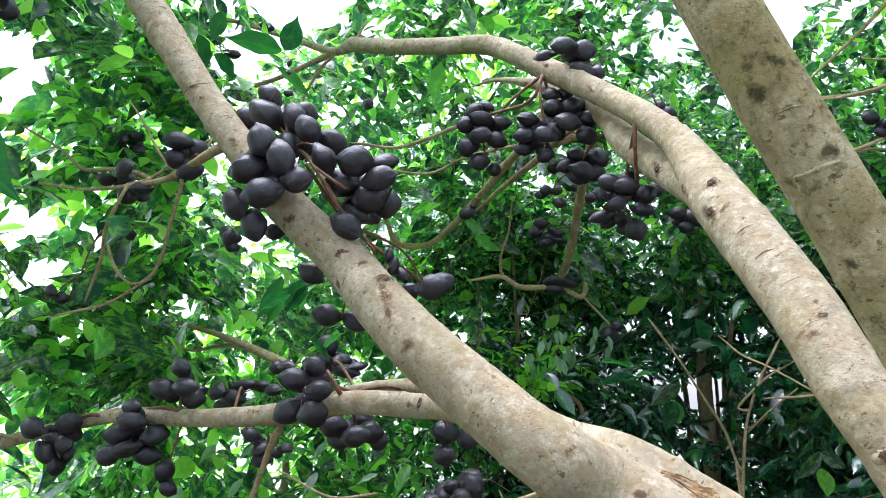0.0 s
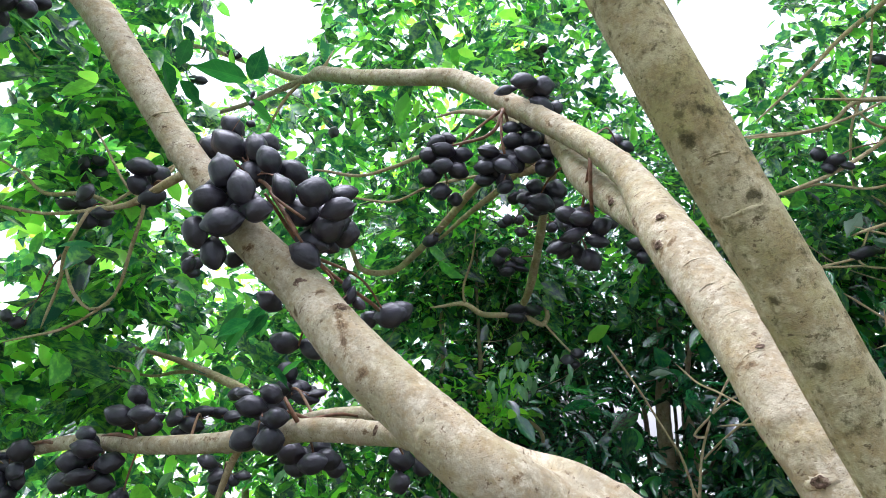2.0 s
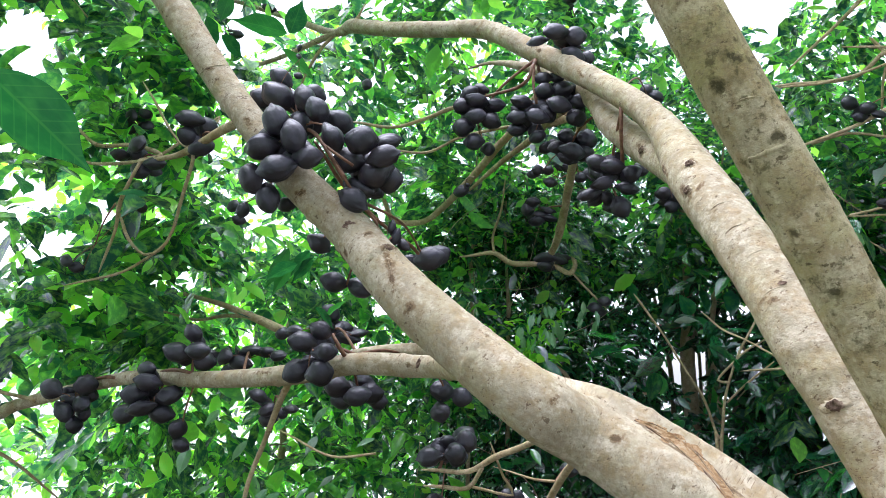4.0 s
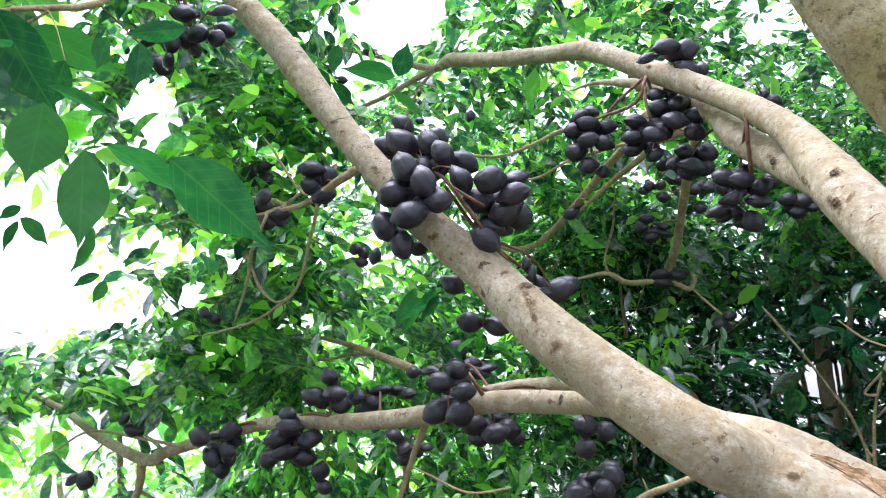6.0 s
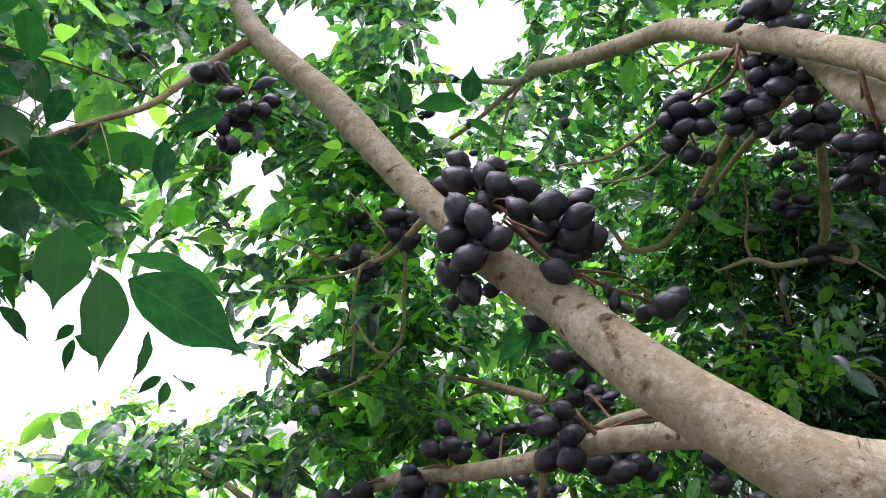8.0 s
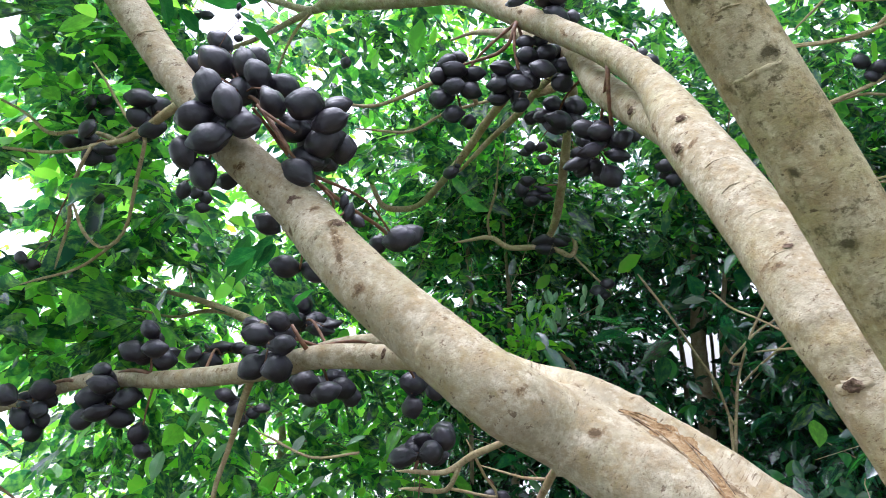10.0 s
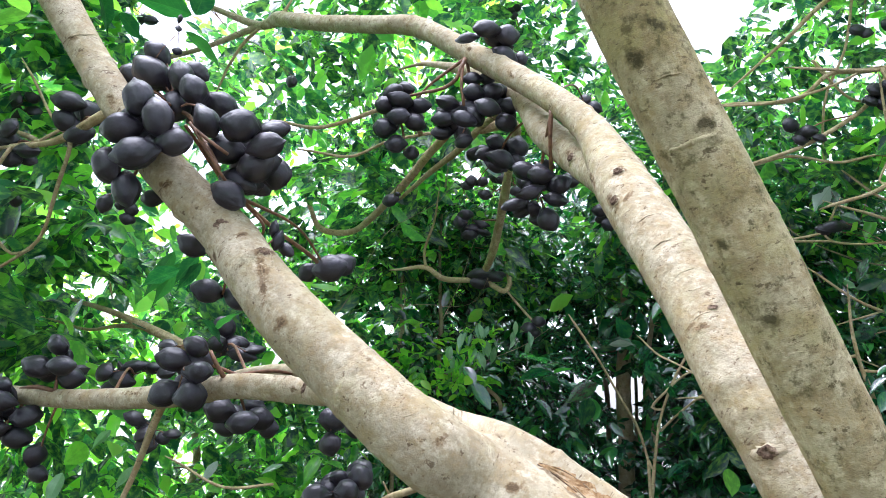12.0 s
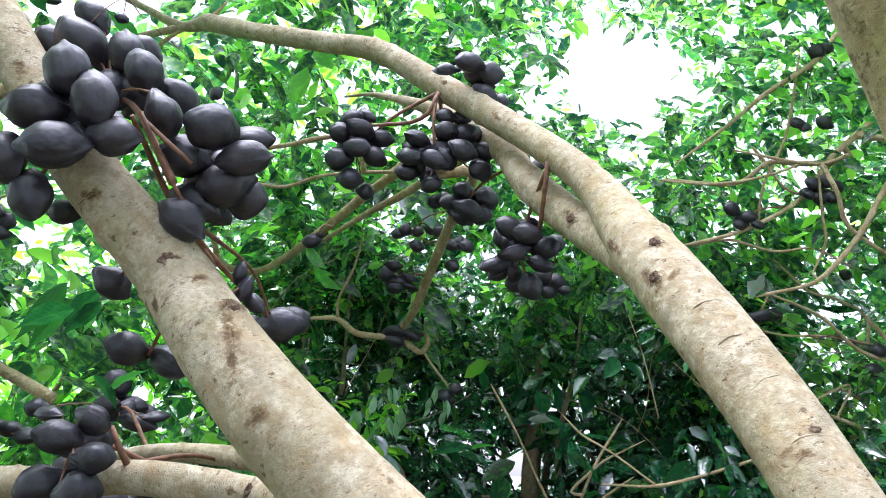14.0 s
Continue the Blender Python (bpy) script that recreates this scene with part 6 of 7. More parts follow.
BIG_LEAVES.append(((1.251, 3.047, 1.693), (1.143, 3.039, 1.618), 0.116))
BIG_LEAVES.append(((1.619, 2.912, 1.864), (1.521, 2.956, 1.788), 0.099))


def single_leaf(seed):
    """A leaf of length and width 1 with wavy blades, a midrib and veins pressed in."""
    rng = random.Random(seed)
    s = np.linspace(0, 1, 15)
    w = 0.5 * np.sin(np.pi * s ** 0.86) ** 0.85 * (1 - 0.18 * s)
    w *= 0.88 * (1 - 0.62 * np.clip((s - 0.62) / 0.26, 0, 1) ** 1.3)
    w[0], w[-1] = 0.015, 0.0
    across = (-1.0, -0.55, -0.06, 0.06, 0.55, 1.0)
    verts, faces = [], []
    for i, (a, b) in enumerate(zip(s, w)):
        for c in across:
            wave = 0.018 * math.sin(a * 17 + seed) * c * c
            vein = 0.010 * math.sin((a - abs(c) * 0.12) * 48) * abs(c) * (1 - abs(c) * 0.6)
            verts.append((a, b * c, 0.16 * abs(c) * b + wave + vein - 0.16 * a * a + (0.0 if abs(c) > 0.1 else -0.006)))
    k = len(across)
    for i in range(len(s) - 1):
        for j in range(k - 1):
            a = i * k + j
            faces.append((a, a + 1, a + k + 1, a + k))
    return mesh_from("leaf", verts, faces)


LEAF_MESHES = [single_leaf(s) for s in range(5)]
for me in LEAF_MESHES:
    me.materials.append(BIG_LEAF)


PALE_LEAF = leaf_material("pale_underside_and_glint", [(0.0, (0.20, 0.27, 0.22)), (1.0, (0.33, 0.39, 0.33))], (1.2, 1.4, 1.0), island=False, gloss=0.5, through_share=0.3, veins=True)
GLOSSY_MESHES, PALE_MESHES = [single_leaf(s) for s in range(5)], [single_leaf(s) for s in range(2)]
for me in GLOSSY_MESHES:
    me.materials.append(LOOSE_DEEP_LEAF)
for me in PALE_MESHES:
    me.materials.append(PALE_LEAF)


def set_leaf(foot, tip, width, face, pick, owner, meshes=LEAF_MESHES):
    """One leaf as a part of its tree, from foot to tip, its upper side turned to the direction face."""
    x = Vector(tip) - Vector(foot)
    size = x.length
    x.normalize()
    y = Vector(face).cross(x).normalized()
    z = x.cross(y)
    m = Matrix((x, y, z)).transposed().to_4x4()
    ob = part("leaf", meshes[pick % len(meshes)], None, owner)
    ob.matrix_basis = Matrix.Translation(Vector(foot) - owner.location) @ m @ Matrix.Diagonal((size, width, size, 1))


rng = random.Random(21)
for k, (foot, tip, width) in enumerate(BIG_LEAVES):
    set_leaf(foot, tip, width, (-0.7, 0.7, 0.15) if width > 0.075 and foot[1] < 0.4 else (rng.uniform(-0.5, 0.3), rng.uniform(0.2, 1.0), rng.uniform(0.2, 0.9)), k, tree if foot[1] < 1.95 else neighbour,
             LEAF_MESHES if foot[1] < 1.95 else GLOSSY_MESHES if k % 5 else PALE_MESHES)

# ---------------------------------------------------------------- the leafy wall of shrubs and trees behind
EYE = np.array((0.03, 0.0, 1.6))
# openings to the sky, cut through the leaves along sight lines from EYE: azimuth, elevation, half width, half height,
# lean in degrees, share of leaves missing
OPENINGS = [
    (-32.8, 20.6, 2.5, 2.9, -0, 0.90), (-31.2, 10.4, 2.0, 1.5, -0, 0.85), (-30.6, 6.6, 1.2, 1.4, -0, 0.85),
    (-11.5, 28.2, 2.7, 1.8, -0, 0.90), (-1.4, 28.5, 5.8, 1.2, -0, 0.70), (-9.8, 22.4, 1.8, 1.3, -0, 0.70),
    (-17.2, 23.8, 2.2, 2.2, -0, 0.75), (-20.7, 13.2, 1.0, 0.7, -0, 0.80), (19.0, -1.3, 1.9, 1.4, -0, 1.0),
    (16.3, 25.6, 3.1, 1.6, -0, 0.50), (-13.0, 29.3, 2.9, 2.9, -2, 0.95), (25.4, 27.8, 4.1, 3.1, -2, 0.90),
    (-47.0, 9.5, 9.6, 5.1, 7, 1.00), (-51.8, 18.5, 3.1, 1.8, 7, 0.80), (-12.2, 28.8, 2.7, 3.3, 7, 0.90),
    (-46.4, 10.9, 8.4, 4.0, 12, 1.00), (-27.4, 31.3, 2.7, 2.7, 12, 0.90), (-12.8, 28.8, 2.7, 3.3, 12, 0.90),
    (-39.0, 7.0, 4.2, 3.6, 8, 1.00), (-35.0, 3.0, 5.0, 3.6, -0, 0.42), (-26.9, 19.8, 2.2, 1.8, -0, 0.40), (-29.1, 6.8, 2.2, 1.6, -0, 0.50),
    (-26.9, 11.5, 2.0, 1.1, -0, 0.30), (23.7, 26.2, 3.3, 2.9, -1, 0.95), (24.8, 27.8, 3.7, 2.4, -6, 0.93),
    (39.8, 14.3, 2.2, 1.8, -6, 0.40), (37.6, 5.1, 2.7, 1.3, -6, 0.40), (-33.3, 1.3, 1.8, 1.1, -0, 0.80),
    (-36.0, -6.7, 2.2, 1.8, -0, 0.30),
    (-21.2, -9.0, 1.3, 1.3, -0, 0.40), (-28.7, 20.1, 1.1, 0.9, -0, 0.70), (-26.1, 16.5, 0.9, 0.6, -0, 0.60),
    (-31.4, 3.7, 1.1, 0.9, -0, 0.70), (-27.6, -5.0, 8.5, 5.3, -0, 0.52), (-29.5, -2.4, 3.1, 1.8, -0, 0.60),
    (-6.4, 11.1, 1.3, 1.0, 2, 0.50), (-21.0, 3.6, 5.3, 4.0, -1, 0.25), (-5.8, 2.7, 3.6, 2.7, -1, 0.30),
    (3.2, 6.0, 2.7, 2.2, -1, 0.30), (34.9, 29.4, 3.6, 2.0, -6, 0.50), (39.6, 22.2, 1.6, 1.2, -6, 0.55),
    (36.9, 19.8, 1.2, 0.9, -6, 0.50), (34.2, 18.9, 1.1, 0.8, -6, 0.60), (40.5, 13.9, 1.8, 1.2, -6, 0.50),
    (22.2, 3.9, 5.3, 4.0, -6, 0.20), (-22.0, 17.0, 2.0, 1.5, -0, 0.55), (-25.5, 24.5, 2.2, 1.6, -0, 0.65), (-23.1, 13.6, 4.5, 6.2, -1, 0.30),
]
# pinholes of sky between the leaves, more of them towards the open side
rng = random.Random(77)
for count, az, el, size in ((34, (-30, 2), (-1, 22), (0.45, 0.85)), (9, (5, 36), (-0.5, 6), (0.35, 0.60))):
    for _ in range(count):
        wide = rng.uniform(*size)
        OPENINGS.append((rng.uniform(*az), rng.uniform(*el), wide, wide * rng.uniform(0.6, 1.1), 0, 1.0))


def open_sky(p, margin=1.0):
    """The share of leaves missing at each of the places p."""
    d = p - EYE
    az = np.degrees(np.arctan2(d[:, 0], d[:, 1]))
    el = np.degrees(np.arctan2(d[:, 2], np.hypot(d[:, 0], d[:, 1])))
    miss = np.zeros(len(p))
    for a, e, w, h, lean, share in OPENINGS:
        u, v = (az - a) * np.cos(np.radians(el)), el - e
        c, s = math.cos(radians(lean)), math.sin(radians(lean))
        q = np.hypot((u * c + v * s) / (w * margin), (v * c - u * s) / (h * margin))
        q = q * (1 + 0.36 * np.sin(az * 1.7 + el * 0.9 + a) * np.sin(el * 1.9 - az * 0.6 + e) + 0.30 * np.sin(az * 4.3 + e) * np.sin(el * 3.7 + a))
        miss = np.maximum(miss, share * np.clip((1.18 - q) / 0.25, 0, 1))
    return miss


def thin_leaves(p):
    """Patches of the wall where the leaves stand thinner and the light comes through."""
    d = p - EYE
    az = np.degrees(np.arctan2(d[:, 0], d[:, 1]))
    el = np.degrees(np.arctan2(d[:, 2], np.hypot(d[:, 0], d[:, 1])))
    wave = np.array([noise.noise(Vector((a * 0.16, e * 0.16, 4.0))) + 0.6 * noise.noise(Vector((a * 0.42, e * 0.42, 9.0))) for a, e in zip(az, el)])
    more = np.clip((16 - az) / 40, 0, 1) * 0.20 + np.clip((el - 8) / 25, 0, 1) * 0.10 - np.where((az > 0) & (el < 15), 0.16, 0.0)
    return np.clip((wave - 0.02 + more) / 0.5, 0, 1) * (0.52 + more) * (np.linalg.norm(d, axis=1) > 2.2)


def clump(p, scale, seed):
    return np.array([noise.noise(Vector(q) * scale + Vector((seed, 0, 0))) for q in p])


def sprays(n_wanted, az, el, depth, scale, seed, threshold=-0.15):
    """Feet and directions of leaf sprays in a stretch of the wall: azimuth, elevation in degrees, depth in metres."""
    rs = np.random.RandomState(seed)
    n = n_wanted * 3
    a, e = np.radians(rs.uniform(*az, n)), np.radians(rs.uniform(*el, n))
    r = rs.uniform(*depth, n)
    p = EYE + np.stack([np.sin(a) * np.cos(e), np.cos(a) * np.cos(e), np.sin(e)], 1) * (r / np.cos(e * 0.6))[:, None]
    p = p[p[:, 2] > 0.05]
    p = p[clump(p, scale, seed * 7.1) > threshold]
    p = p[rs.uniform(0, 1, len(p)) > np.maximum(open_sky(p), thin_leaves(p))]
    return p[:n_wanted]


SPRAY_STEMS = []


def spray_leaves(feet, seed, size, pairs=(2, 5), reach=(0, -0.6, -0.4), slim=(0.40, 0.56)):
    """Compound leaves: leaflets in pairs along a drooping stalk and one at its end. Returns base, axis, normal, size, width."""
    rs = np.random.RandomState(seed)
    base, axis, normal, long = [], [], [], []
    for f in feet:
        way = rs.normal(size=3) * (1, 0.8, 0.5) + reach
        way /= np.linalg.norm(way)
        side = np.cross(way, (0, 0, 1.0))
        side /= np.linalg.norm(side) + 1e-6
        over = np.cross(side, way) + rs.normal(size=3) * 0.35
        count = rs.randint(pairs[0], pairs[1] + 1)
        big = rs.choice((0.62, 0.8, 0.95, 1.1, 1.35))
        gap = size * big * 0.55
        SPRAY_STEMS.append((f, f + way * gap * count))
        for k in range(count + 1):
            at = f + way * gap * k + np.array((0, 0, -0.03 * (k * gap) ** 2 * 20))
            grow = 0.7 + 0.45 * k / max(count, 1)
            for s in ((-1, 1) if k < count else (0,)):
                if rs.uniform() < 0.1:
                    continue
                base.append(at)
                axis.append(way * (0.75 if s else 1) + side * s * 0.8 + rs.normal(size=3) * 0.22 + (0, 0, -0.30))
                normal.append(over + rs.normal(size=3) * 0.55)
                long.append(size * big * grow * rs.uniform(0.75, 1.2))
    base, axis, normal, long = np.array(base), np.array(axis), np.array(normal), np.array(long)
    return base, axis, normal, long, long * rs.uniform(*slim, len(long))


LOOSE_MESHES = {}


def loose_leaf(owner, base, axis, normal, size, width, material, pick):
    """One of the nearest leaves of a crown as a part of its own; alike leaves share a mesh."""
    key = (material.name, pick % 4)
    if key not in LOOSE_MESHES:
        rows, faces = leaf_shape(FINE, 0.14 + 0.04 * (pick % 4), 0.12 + 0.10 * (pick % 4))
        me = mesh_from("leaf", rows.tolist(), faces)
        me.materials.append({"canopy_leaf": LOOSE_LEAF, "deep_leaf": LOOSE_DEEP_LEAF, "fresh_leaf": LOOSE_FRESH_LEAF}[material.name])
        LOOSE_MESHES[key] = me
    x = Vector(axis).normalized()
    y = Vector(normal).cross(x).normalized()
    z = x.cross(y)
    ob = part("leaf", LOOSE_MESHES[key], None, owner)
    ob.matrix_basis = Matrix.Translation(Vector(base) - owner.location) @ Matrix((x, y, z)).transposed().to_4x4() @ Matrix.Diagonal((size, width, size, 1))


def grow(owner, feet, seed, size, material, form, name="crown", pairs=(2, 5), loose=0, slim=None):
    if not len(feet):
        return
    b, a, n, s, w = spray_leaves(feet, seed, size, pairs, slim=slim or ((0.36, 0.52) if material is DEEP_LEAF else (0.38, 0.54)))
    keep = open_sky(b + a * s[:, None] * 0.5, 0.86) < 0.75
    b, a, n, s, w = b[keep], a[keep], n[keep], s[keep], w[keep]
    order = np.argsort(((b - EYE) ** 2).sum(1))
    for k in order[:loose]:
        loose_leaf(owner, b[k], a[k], n[k], s[k], w[k], material, k)
    rest = order[loose:]
    b, a, n, s, w = b[rest], a[rest], n[rest], s[rest], w[rest]
    me = leaf_field(name, b - np.array(owner.location), a, n, s, w, form)
    ob = part(name, me, material, owner)
    ob["kind"] = "stuff"


def wild_twigs(owner, count, az, el, depth, seed, radius=(0.0014, 0.0042), material=None):
    """Thin crooked twigs of a background tree, each a part of it."""
    rs = random.Random(seed)
    for _ in range(count):
        a, e, r = radians(rs.uniform(*az)), radians(rs.uniform(*el)), rs.uniform(*depth)
        p = Vector(EYE) + Vector((math.sin(a) * math.cos(e), math.cos(a) * math.cos(e), math.sin(e))) * r
        way = Vector((rs.uniform(-1, 1), rs.uniform(-0.4, 0.4), rs.uniform(-0.2, 1.0))).normalized()
        rad = rs.uniform(*radius)
        rows, n = [], rs.randint(4, 6)
        for k in range(n):
            rows.append((*p, rad * (1 - 0.75 * k / n)))
            way = (way + Vector((rs.uniform(-0.5, 0.5), rs.uniform(-0.3, 0.3), rs.uniform(-0.35, 0.45)))).normalized()
            p = p + way * rs.uniform(0.12, 0.28)
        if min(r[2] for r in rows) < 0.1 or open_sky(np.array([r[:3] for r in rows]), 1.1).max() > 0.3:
            continue
        part("twig", tube("twig", rows, 6, 0.05, owner.location), material or rs.choice((SHADE_BARK, TWIG_BARK)), owner)


def backdrop_tree(x, y, lean, height, radius, label, az, el, depth, n, size, leaf, seed, form=COARSE, threshold=-0.15, scale=1.6, twigs=8, name="tree", category="tree", pairs=(2, 5), loose=260):
    """A tree or shrub of the wall: a stem, crooked twigs and a crown of compound leaves over a stretch of the wall."""
    ob = thing(name, (x, y, 0), label, category, "trees and shrubs behind")
    rows = [(x, y, -0.05, radius)]
    for k in range(1, 6):
        s = k / 5
        rows.append((x + lean[0] * s + 0.06 * math.sin(seed + k * 2.1), y + lean[1] * s, height * s, radius * (1 - 0.7 * s)))
    part("trunk", tube("trunk", rows, 12, 0.06, ob.location, 0.10, (), seed), SHADE_BARK, ob)
    grow(ob, sprays(n, az, el, depth, scale, seed, threshold), seed + 50, size, leaf, form, pairs=pairs, loose=loose)
    wild_twigs(ob, int(twigs * 1.5), az, el, (depth[0], depth[0] * 0.5 + depth[1] * 0.5), seed + 90)
    return ob


# sprays hanging into the open side
grow(tree, sprays(22, (-42, -30), (2, 24), (1.9, 2.6), 2.0, 35, -0.2), 135, 0.085, LEAF, FINE, "crown", (2, 4))

# light yellow-green crowns towards the open side, ones coloured dark for shade deeper in the wood
backdrop_tree(-2.1, 3.0, (0.3, -0.2), 1.6, 0.03, "leafy green tree with hanging compound leaves, sky behind", (-50, -18), (-1, 40), (2.3, 3.3), 1100, 0.092, LEAF, 1, FINE, twigs=14)
backdrop_tree(-1.0, 3.9, (0.2, 0.0), 1.8, 0.035, "bright green leafy tree lit from behind", (-26, 2), (-12, 46), (2.9, 4.0), 1300, 0.092, LEAF, 2, COARSE, twigs=14)
backdrop_tree(0.4, 4.2, (-0.1, 0.1), 2.0, 0.04, "dense green leafy tree with dark inner shade", (-4, 24), (6, 46), (3.3, 4.7), 1750, 0.086, LEAF, 3, MEDIUM, twigs=18)
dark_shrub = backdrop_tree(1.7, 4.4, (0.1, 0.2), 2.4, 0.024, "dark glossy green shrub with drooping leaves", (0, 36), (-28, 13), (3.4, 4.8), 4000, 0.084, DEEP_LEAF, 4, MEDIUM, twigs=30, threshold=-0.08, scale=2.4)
backdrop_tree(2.9, 3.6, (0.0, 0.2), 2.0, 0.035, "green tree with thin twigs and scattered small leaves", (26, 66), (-6, 46), (3.1, 4.5), 3500, 0.084, LEAF, 5, MEDIUM, twigs=34)
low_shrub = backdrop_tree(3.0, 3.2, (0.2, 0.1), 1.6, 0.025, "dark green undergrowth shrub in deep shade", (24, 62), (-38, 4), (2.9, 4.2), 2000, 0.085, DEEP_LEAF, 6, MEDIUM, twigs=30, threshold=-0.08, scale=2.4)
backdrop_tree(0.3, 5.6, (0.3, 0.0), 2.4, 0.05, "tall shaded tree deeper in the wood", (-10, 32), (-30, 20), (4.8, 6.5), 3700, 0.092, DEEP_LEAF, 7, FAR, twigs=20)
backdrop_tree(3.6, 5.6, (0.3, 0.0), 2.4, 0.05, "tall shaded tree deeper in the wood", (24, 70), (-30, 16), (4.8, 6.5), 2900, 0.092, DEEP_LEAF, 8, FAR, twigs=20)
backdrop_tree(-1.6, 4.6, (-0.2, 0.0), 1.4, 0.03, "low green shrub under the hanging branches", (-36, -2), (-38, -4), (3.0, 4.6), 800, 0.08, LEAF, 9, twigs=14)
backdrop_tree(-3.6, 5.2, (-0.2, 0.0), 1.3, 0.04, "bright yellow-green bush against the white sky", (-64, -6), (-30, 9), (4.6, 7.0), 2400, 0.075, FRESH_LEAF, 10, FAR, name="bush", category="bush", threshold=-0.2, scale=1.1)
backdrop_tree(-1.4, 5.2, (0.2, 0.0), 1.6, 0.03, "sunlit yellow-green tree behind the nearer leaves", (-42, 8), (-6, 34), (4.2, 5.6), 1050, 0.085, FRESH_LEAF, 12, threshold=0.0, scale=1.3)
backdrop_tree(0.5, 4.9, (0.0, 0.0), 1.2, 0.02, "fresh light-green sapling in the undergrowth", (0.5, 10.0), (-2.5, 3.6), (2.9, 3.4), 60, 0.048, FRESH_LEAF, 11, FINE, threshold=-0.6, twigs=2)

backdrop_tree(3.4, 5.0, (0.2, 0.0), 1.8, 0.03, "light green tree behind the thin twigs", (22, 68), (4, 42), (4.6, 6.0), 2500, 0.088, LEAF, 13, FAR, threshold=-0.1)

# broad glossy leaves standing out from the dark shrubs
for ob, az, el, seed in ((dark_shrub, (2, 30), (-24, 2), 61), (low_shrub, (24, 52), (-28, 12), 62)):
    grow(ob, sprays(60, az, el, (2.7, 3.4), 2.0, seed, -0.3), seed + 100, 0.095, DEEP_LEAF, FINE, "crown", (0, 2), loose=110, slim=(0.42, 0.58))

# pale and glossy leaves: a drooping spray in the dark wood, a level one below it, single ones low on the open side
def shiny_leaves(owner, count, az, el, depth, way, spread, size, meshes, seed):
    rs = random.Random(seed)
    for k in range(count):
        a, e, r = radians(rs.uniform(*az)), radians(rs.uniform(*el)), rs.uniform(*depth)
        foot = Vector(EYE) + Vector((math.sin(a) * math.cos(e), math.cos(a) * math.cos(e), math.sin(e))) * r
        line = (Vector(way) + Vector((rs.uniform(-1, 1), rs.uniform(-1, 1), rs.uniform(-1, 1))) * spread).normalized()
        size_k = size * rs.uniform(0.75, 1.25)
        set_leaf(foot, foot + line * size_k, size_k * rs.uniform(0.34, 0.48), (rs.uniform(-0.5, 0.5), rs.uniform(-1.0, -0.3), rs.uniform(0.4, 1.0)), k, owner, meshes)


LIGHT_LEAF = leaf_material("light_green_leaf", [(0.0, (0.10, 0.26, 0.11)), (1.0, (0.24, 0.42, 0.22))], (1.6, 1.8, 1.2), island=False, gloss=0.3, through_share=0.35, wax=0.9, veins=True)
LIGHT_MESHES = [single_leaf(s) for s in range(3)]
for me in LIGHT_MESHES:
    me.materials.append(LIGHT_LEAF)
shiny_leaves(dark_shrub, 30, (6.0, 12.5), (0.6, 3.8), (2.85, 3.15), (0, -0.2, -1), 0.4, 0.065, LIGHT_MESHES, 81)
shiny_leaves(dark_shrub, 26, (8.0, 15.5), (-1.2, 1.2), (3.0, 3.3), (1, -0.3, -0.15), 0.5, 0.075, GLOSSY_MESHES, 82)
# pale base colour here paints sky glints into the level spray
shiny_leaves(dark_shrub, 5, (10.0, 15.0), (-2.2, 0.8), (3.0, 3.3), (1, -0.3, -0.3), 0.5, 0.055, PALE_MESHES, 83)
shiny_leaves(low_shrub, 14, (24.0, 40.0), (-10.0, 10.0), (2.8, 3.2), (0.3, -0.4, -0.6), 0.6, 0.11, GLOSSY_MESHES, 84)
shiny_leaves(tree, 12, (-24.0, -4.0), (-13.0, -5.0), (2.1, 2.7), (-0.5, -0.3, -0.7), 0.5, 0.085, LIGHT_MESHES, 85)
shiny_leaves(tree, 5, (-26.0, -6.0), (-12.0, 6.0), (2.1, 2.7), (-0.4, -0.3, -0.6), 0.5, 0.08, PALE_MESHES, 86)

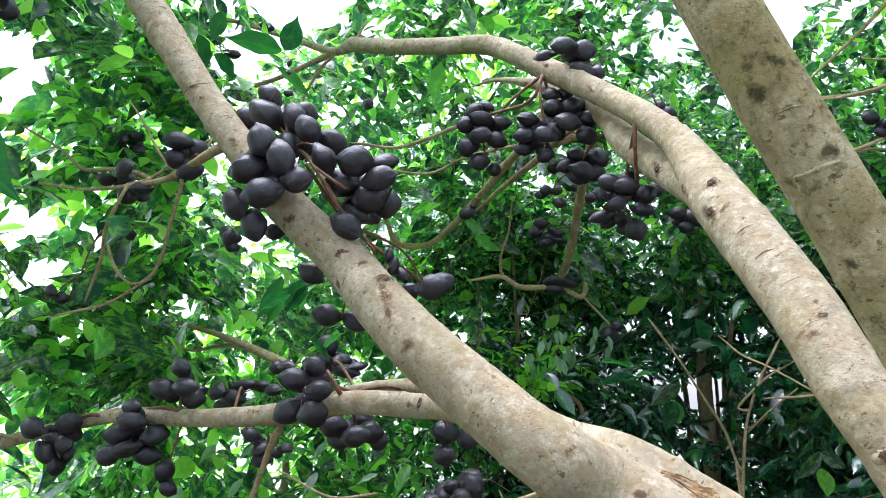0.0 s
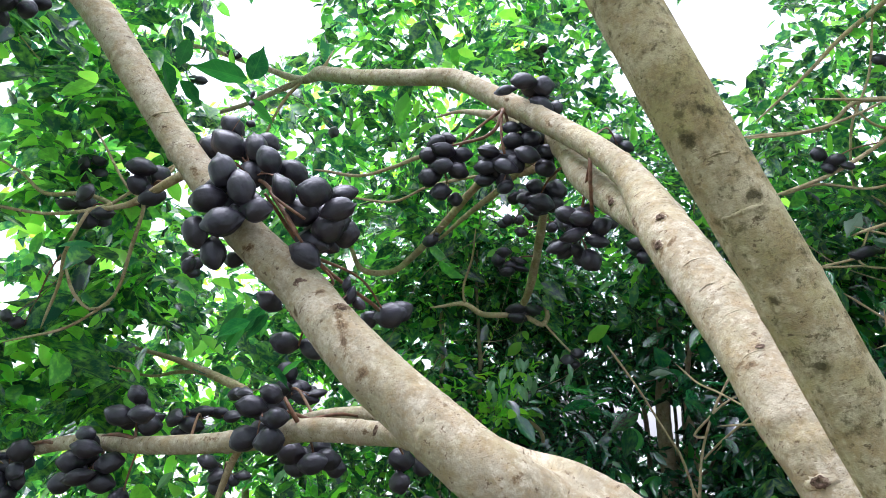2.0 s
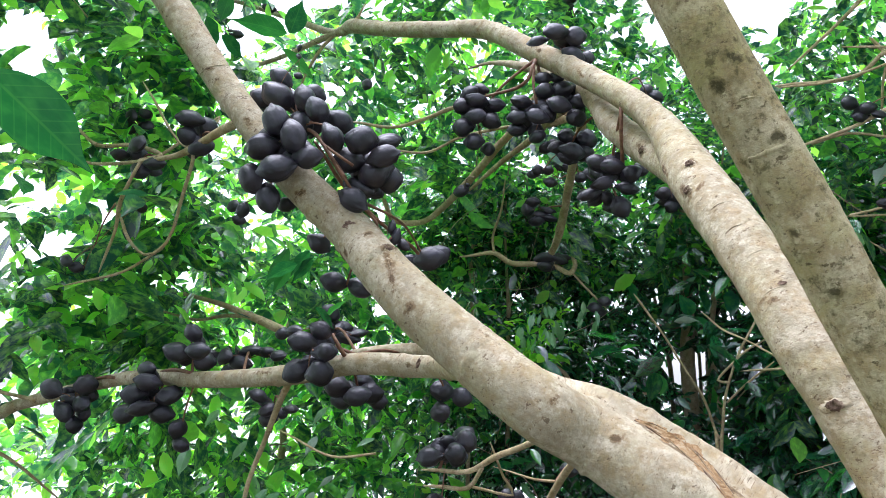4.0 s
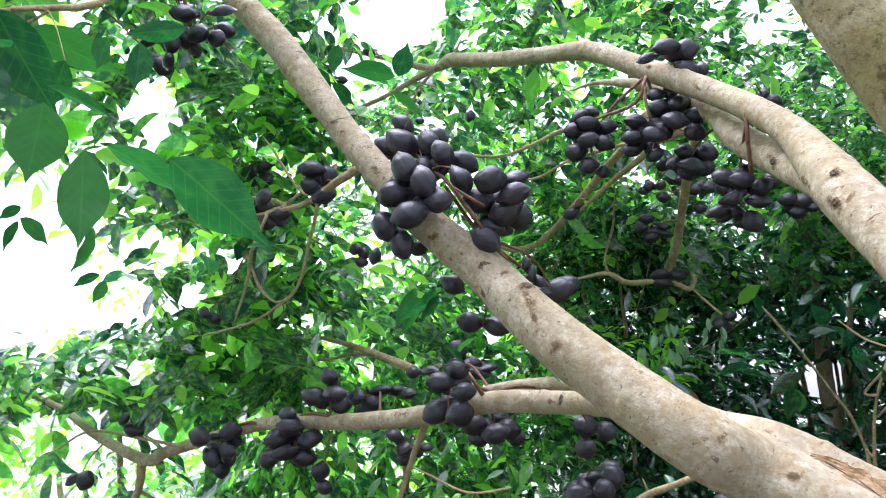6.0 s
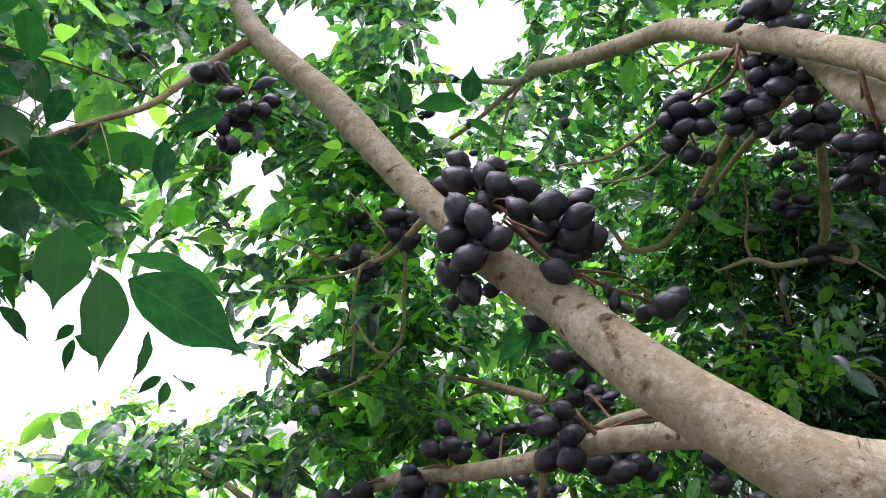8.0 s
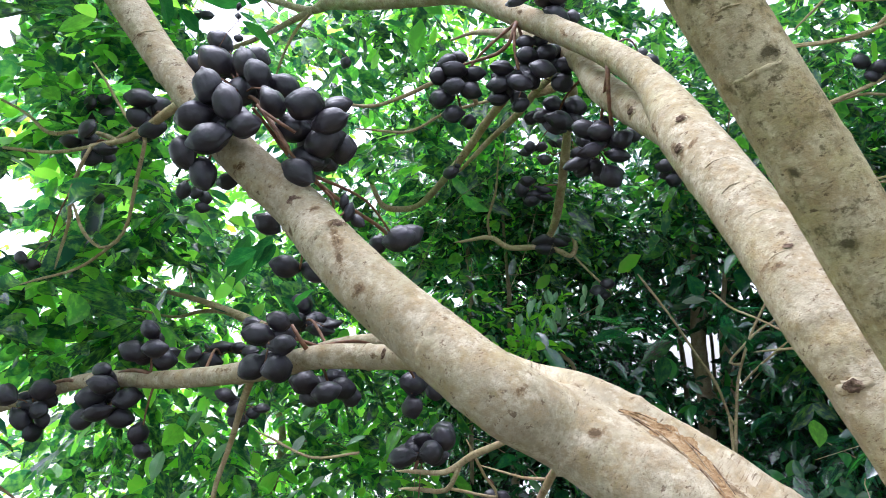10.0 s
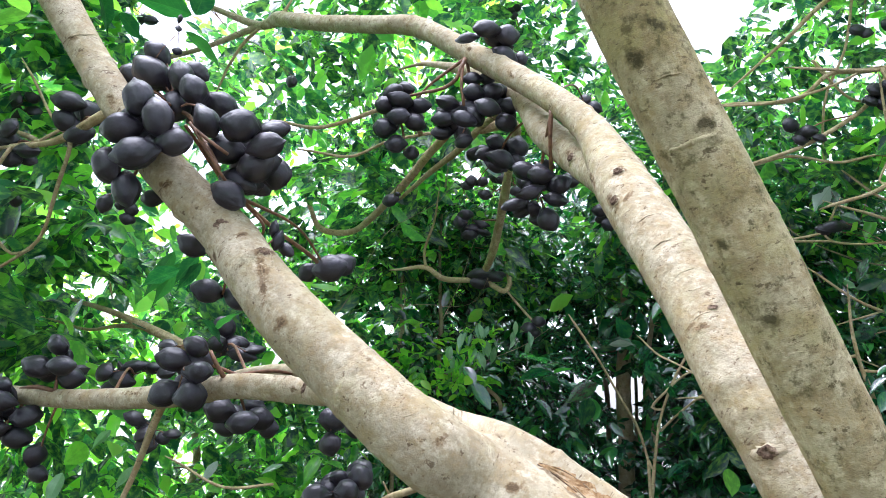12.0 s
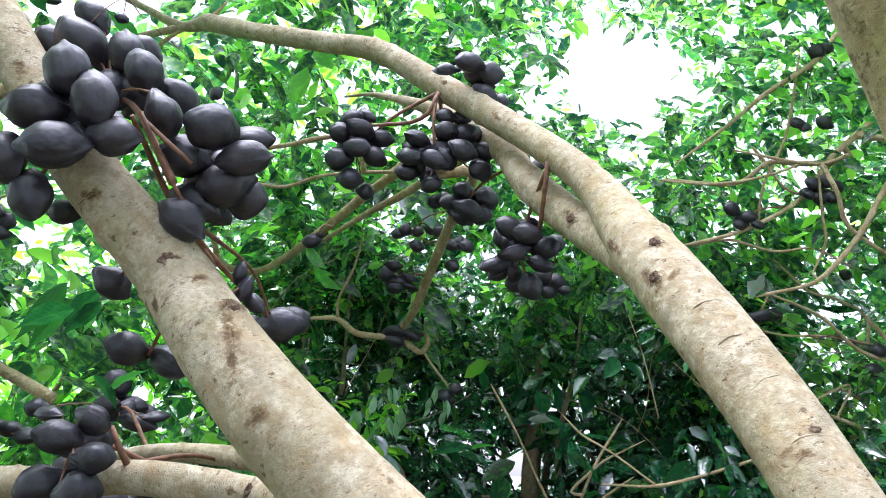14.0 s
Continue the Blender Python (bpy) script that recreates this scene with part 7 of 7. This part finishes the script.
# unseen trees added round the back, to hold off sky light from the front
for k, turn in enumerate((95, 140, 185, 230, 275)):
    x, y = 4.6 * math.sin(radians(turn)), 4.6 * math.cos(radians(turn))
    backdrop_tree(x, y, (0.2, 0.1), 3.2, 0.06, "unseen leafy tree added to hold back light from behind", (turn - 27, turn + 27), (-24, 62), (3.6, 5.2), 800, 0.18, DEEP_LEAF, 41 + k, FAR, twigs=6, loose=60)

# the fruit tree's own leaves: large ones on the left branch, fewer along the twigs
grow(tree, sprays(120, (-66, -43), (12, 44), (1.5, 2.3), 2.0, 31, -0.2), 131, 0.115, LEAF, FINE, "crown", (2, 4))
grow(tree, sprays(110, (-36, -14), (6, 34), (1.9, 2.5), 2.0, 32, -0.1), 132, 0.075, LEAF, FINE, "crown", (1, 3))
grow(tree, sprays(70, (-6, 24), (14, 36), (2.85, 3.2), 2.0, 33, -0.05), 133, 0.08, LEAF, FINE, "crown", (1, 3))
SPRAY_STEMS.clear()
LEFT_LINES = np.vstack([spline(CURVES[key][1], 0.02)[:, :3] for key in ("left_branch", "left_branch_twig", "main_limb")])


def hang(start, end, radius, lift=0.03):
    """A thin twig from the branch to a leaf or a spray of leaves."""
    mid = (start + end) / 2 + np.array((0, 0, lift))
    part("twig", tube("twig", [(*start, radius * 1.6), (*mid, radius * 1.2), (*end, radius)], 6, 0.03, tree.location), TWIG_BARK, tree)


b, a, n, s, w = spray_leaves(sprays(120, (-68, -48), (8, 38), (1.2, 1.8), 2.0, 34, -0.3), 134, 0.10, (1, 3))
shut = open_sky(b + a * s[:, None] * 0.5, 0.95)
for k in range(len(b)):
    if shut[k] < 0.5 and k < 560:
        set_leaf(b[k], b[k] + a[k] / np.linalg.norm(a[k]) * s[k], w[k], n[k], k, tree)
for foot, end in SPRAY_STEMS[:70]:
    near = LEFT_LINES[np.argmin(((LEFT_LINES - foot) ** 2).sum(1))]
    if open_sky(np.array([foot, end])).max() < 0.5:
        hang(np.array(foot), np.array(end), 0.0007, 0.0)
        if np.linalg.norm(near - foot) < 0.16:
            hang(near, foot, 0.0009, 0.01)
for foot, tip, width in BIG_LEAVES:
    foot = np.array(foot)
    near = LEFT_LINES[np.argmin(((LEFT_LINES - foot) ** 2).sum(1))]
    if foot[0] < -0.5 and np.linalg.norm(near - foot) < 0.22:
        hang(near, foot, 0.0009, 0.01)
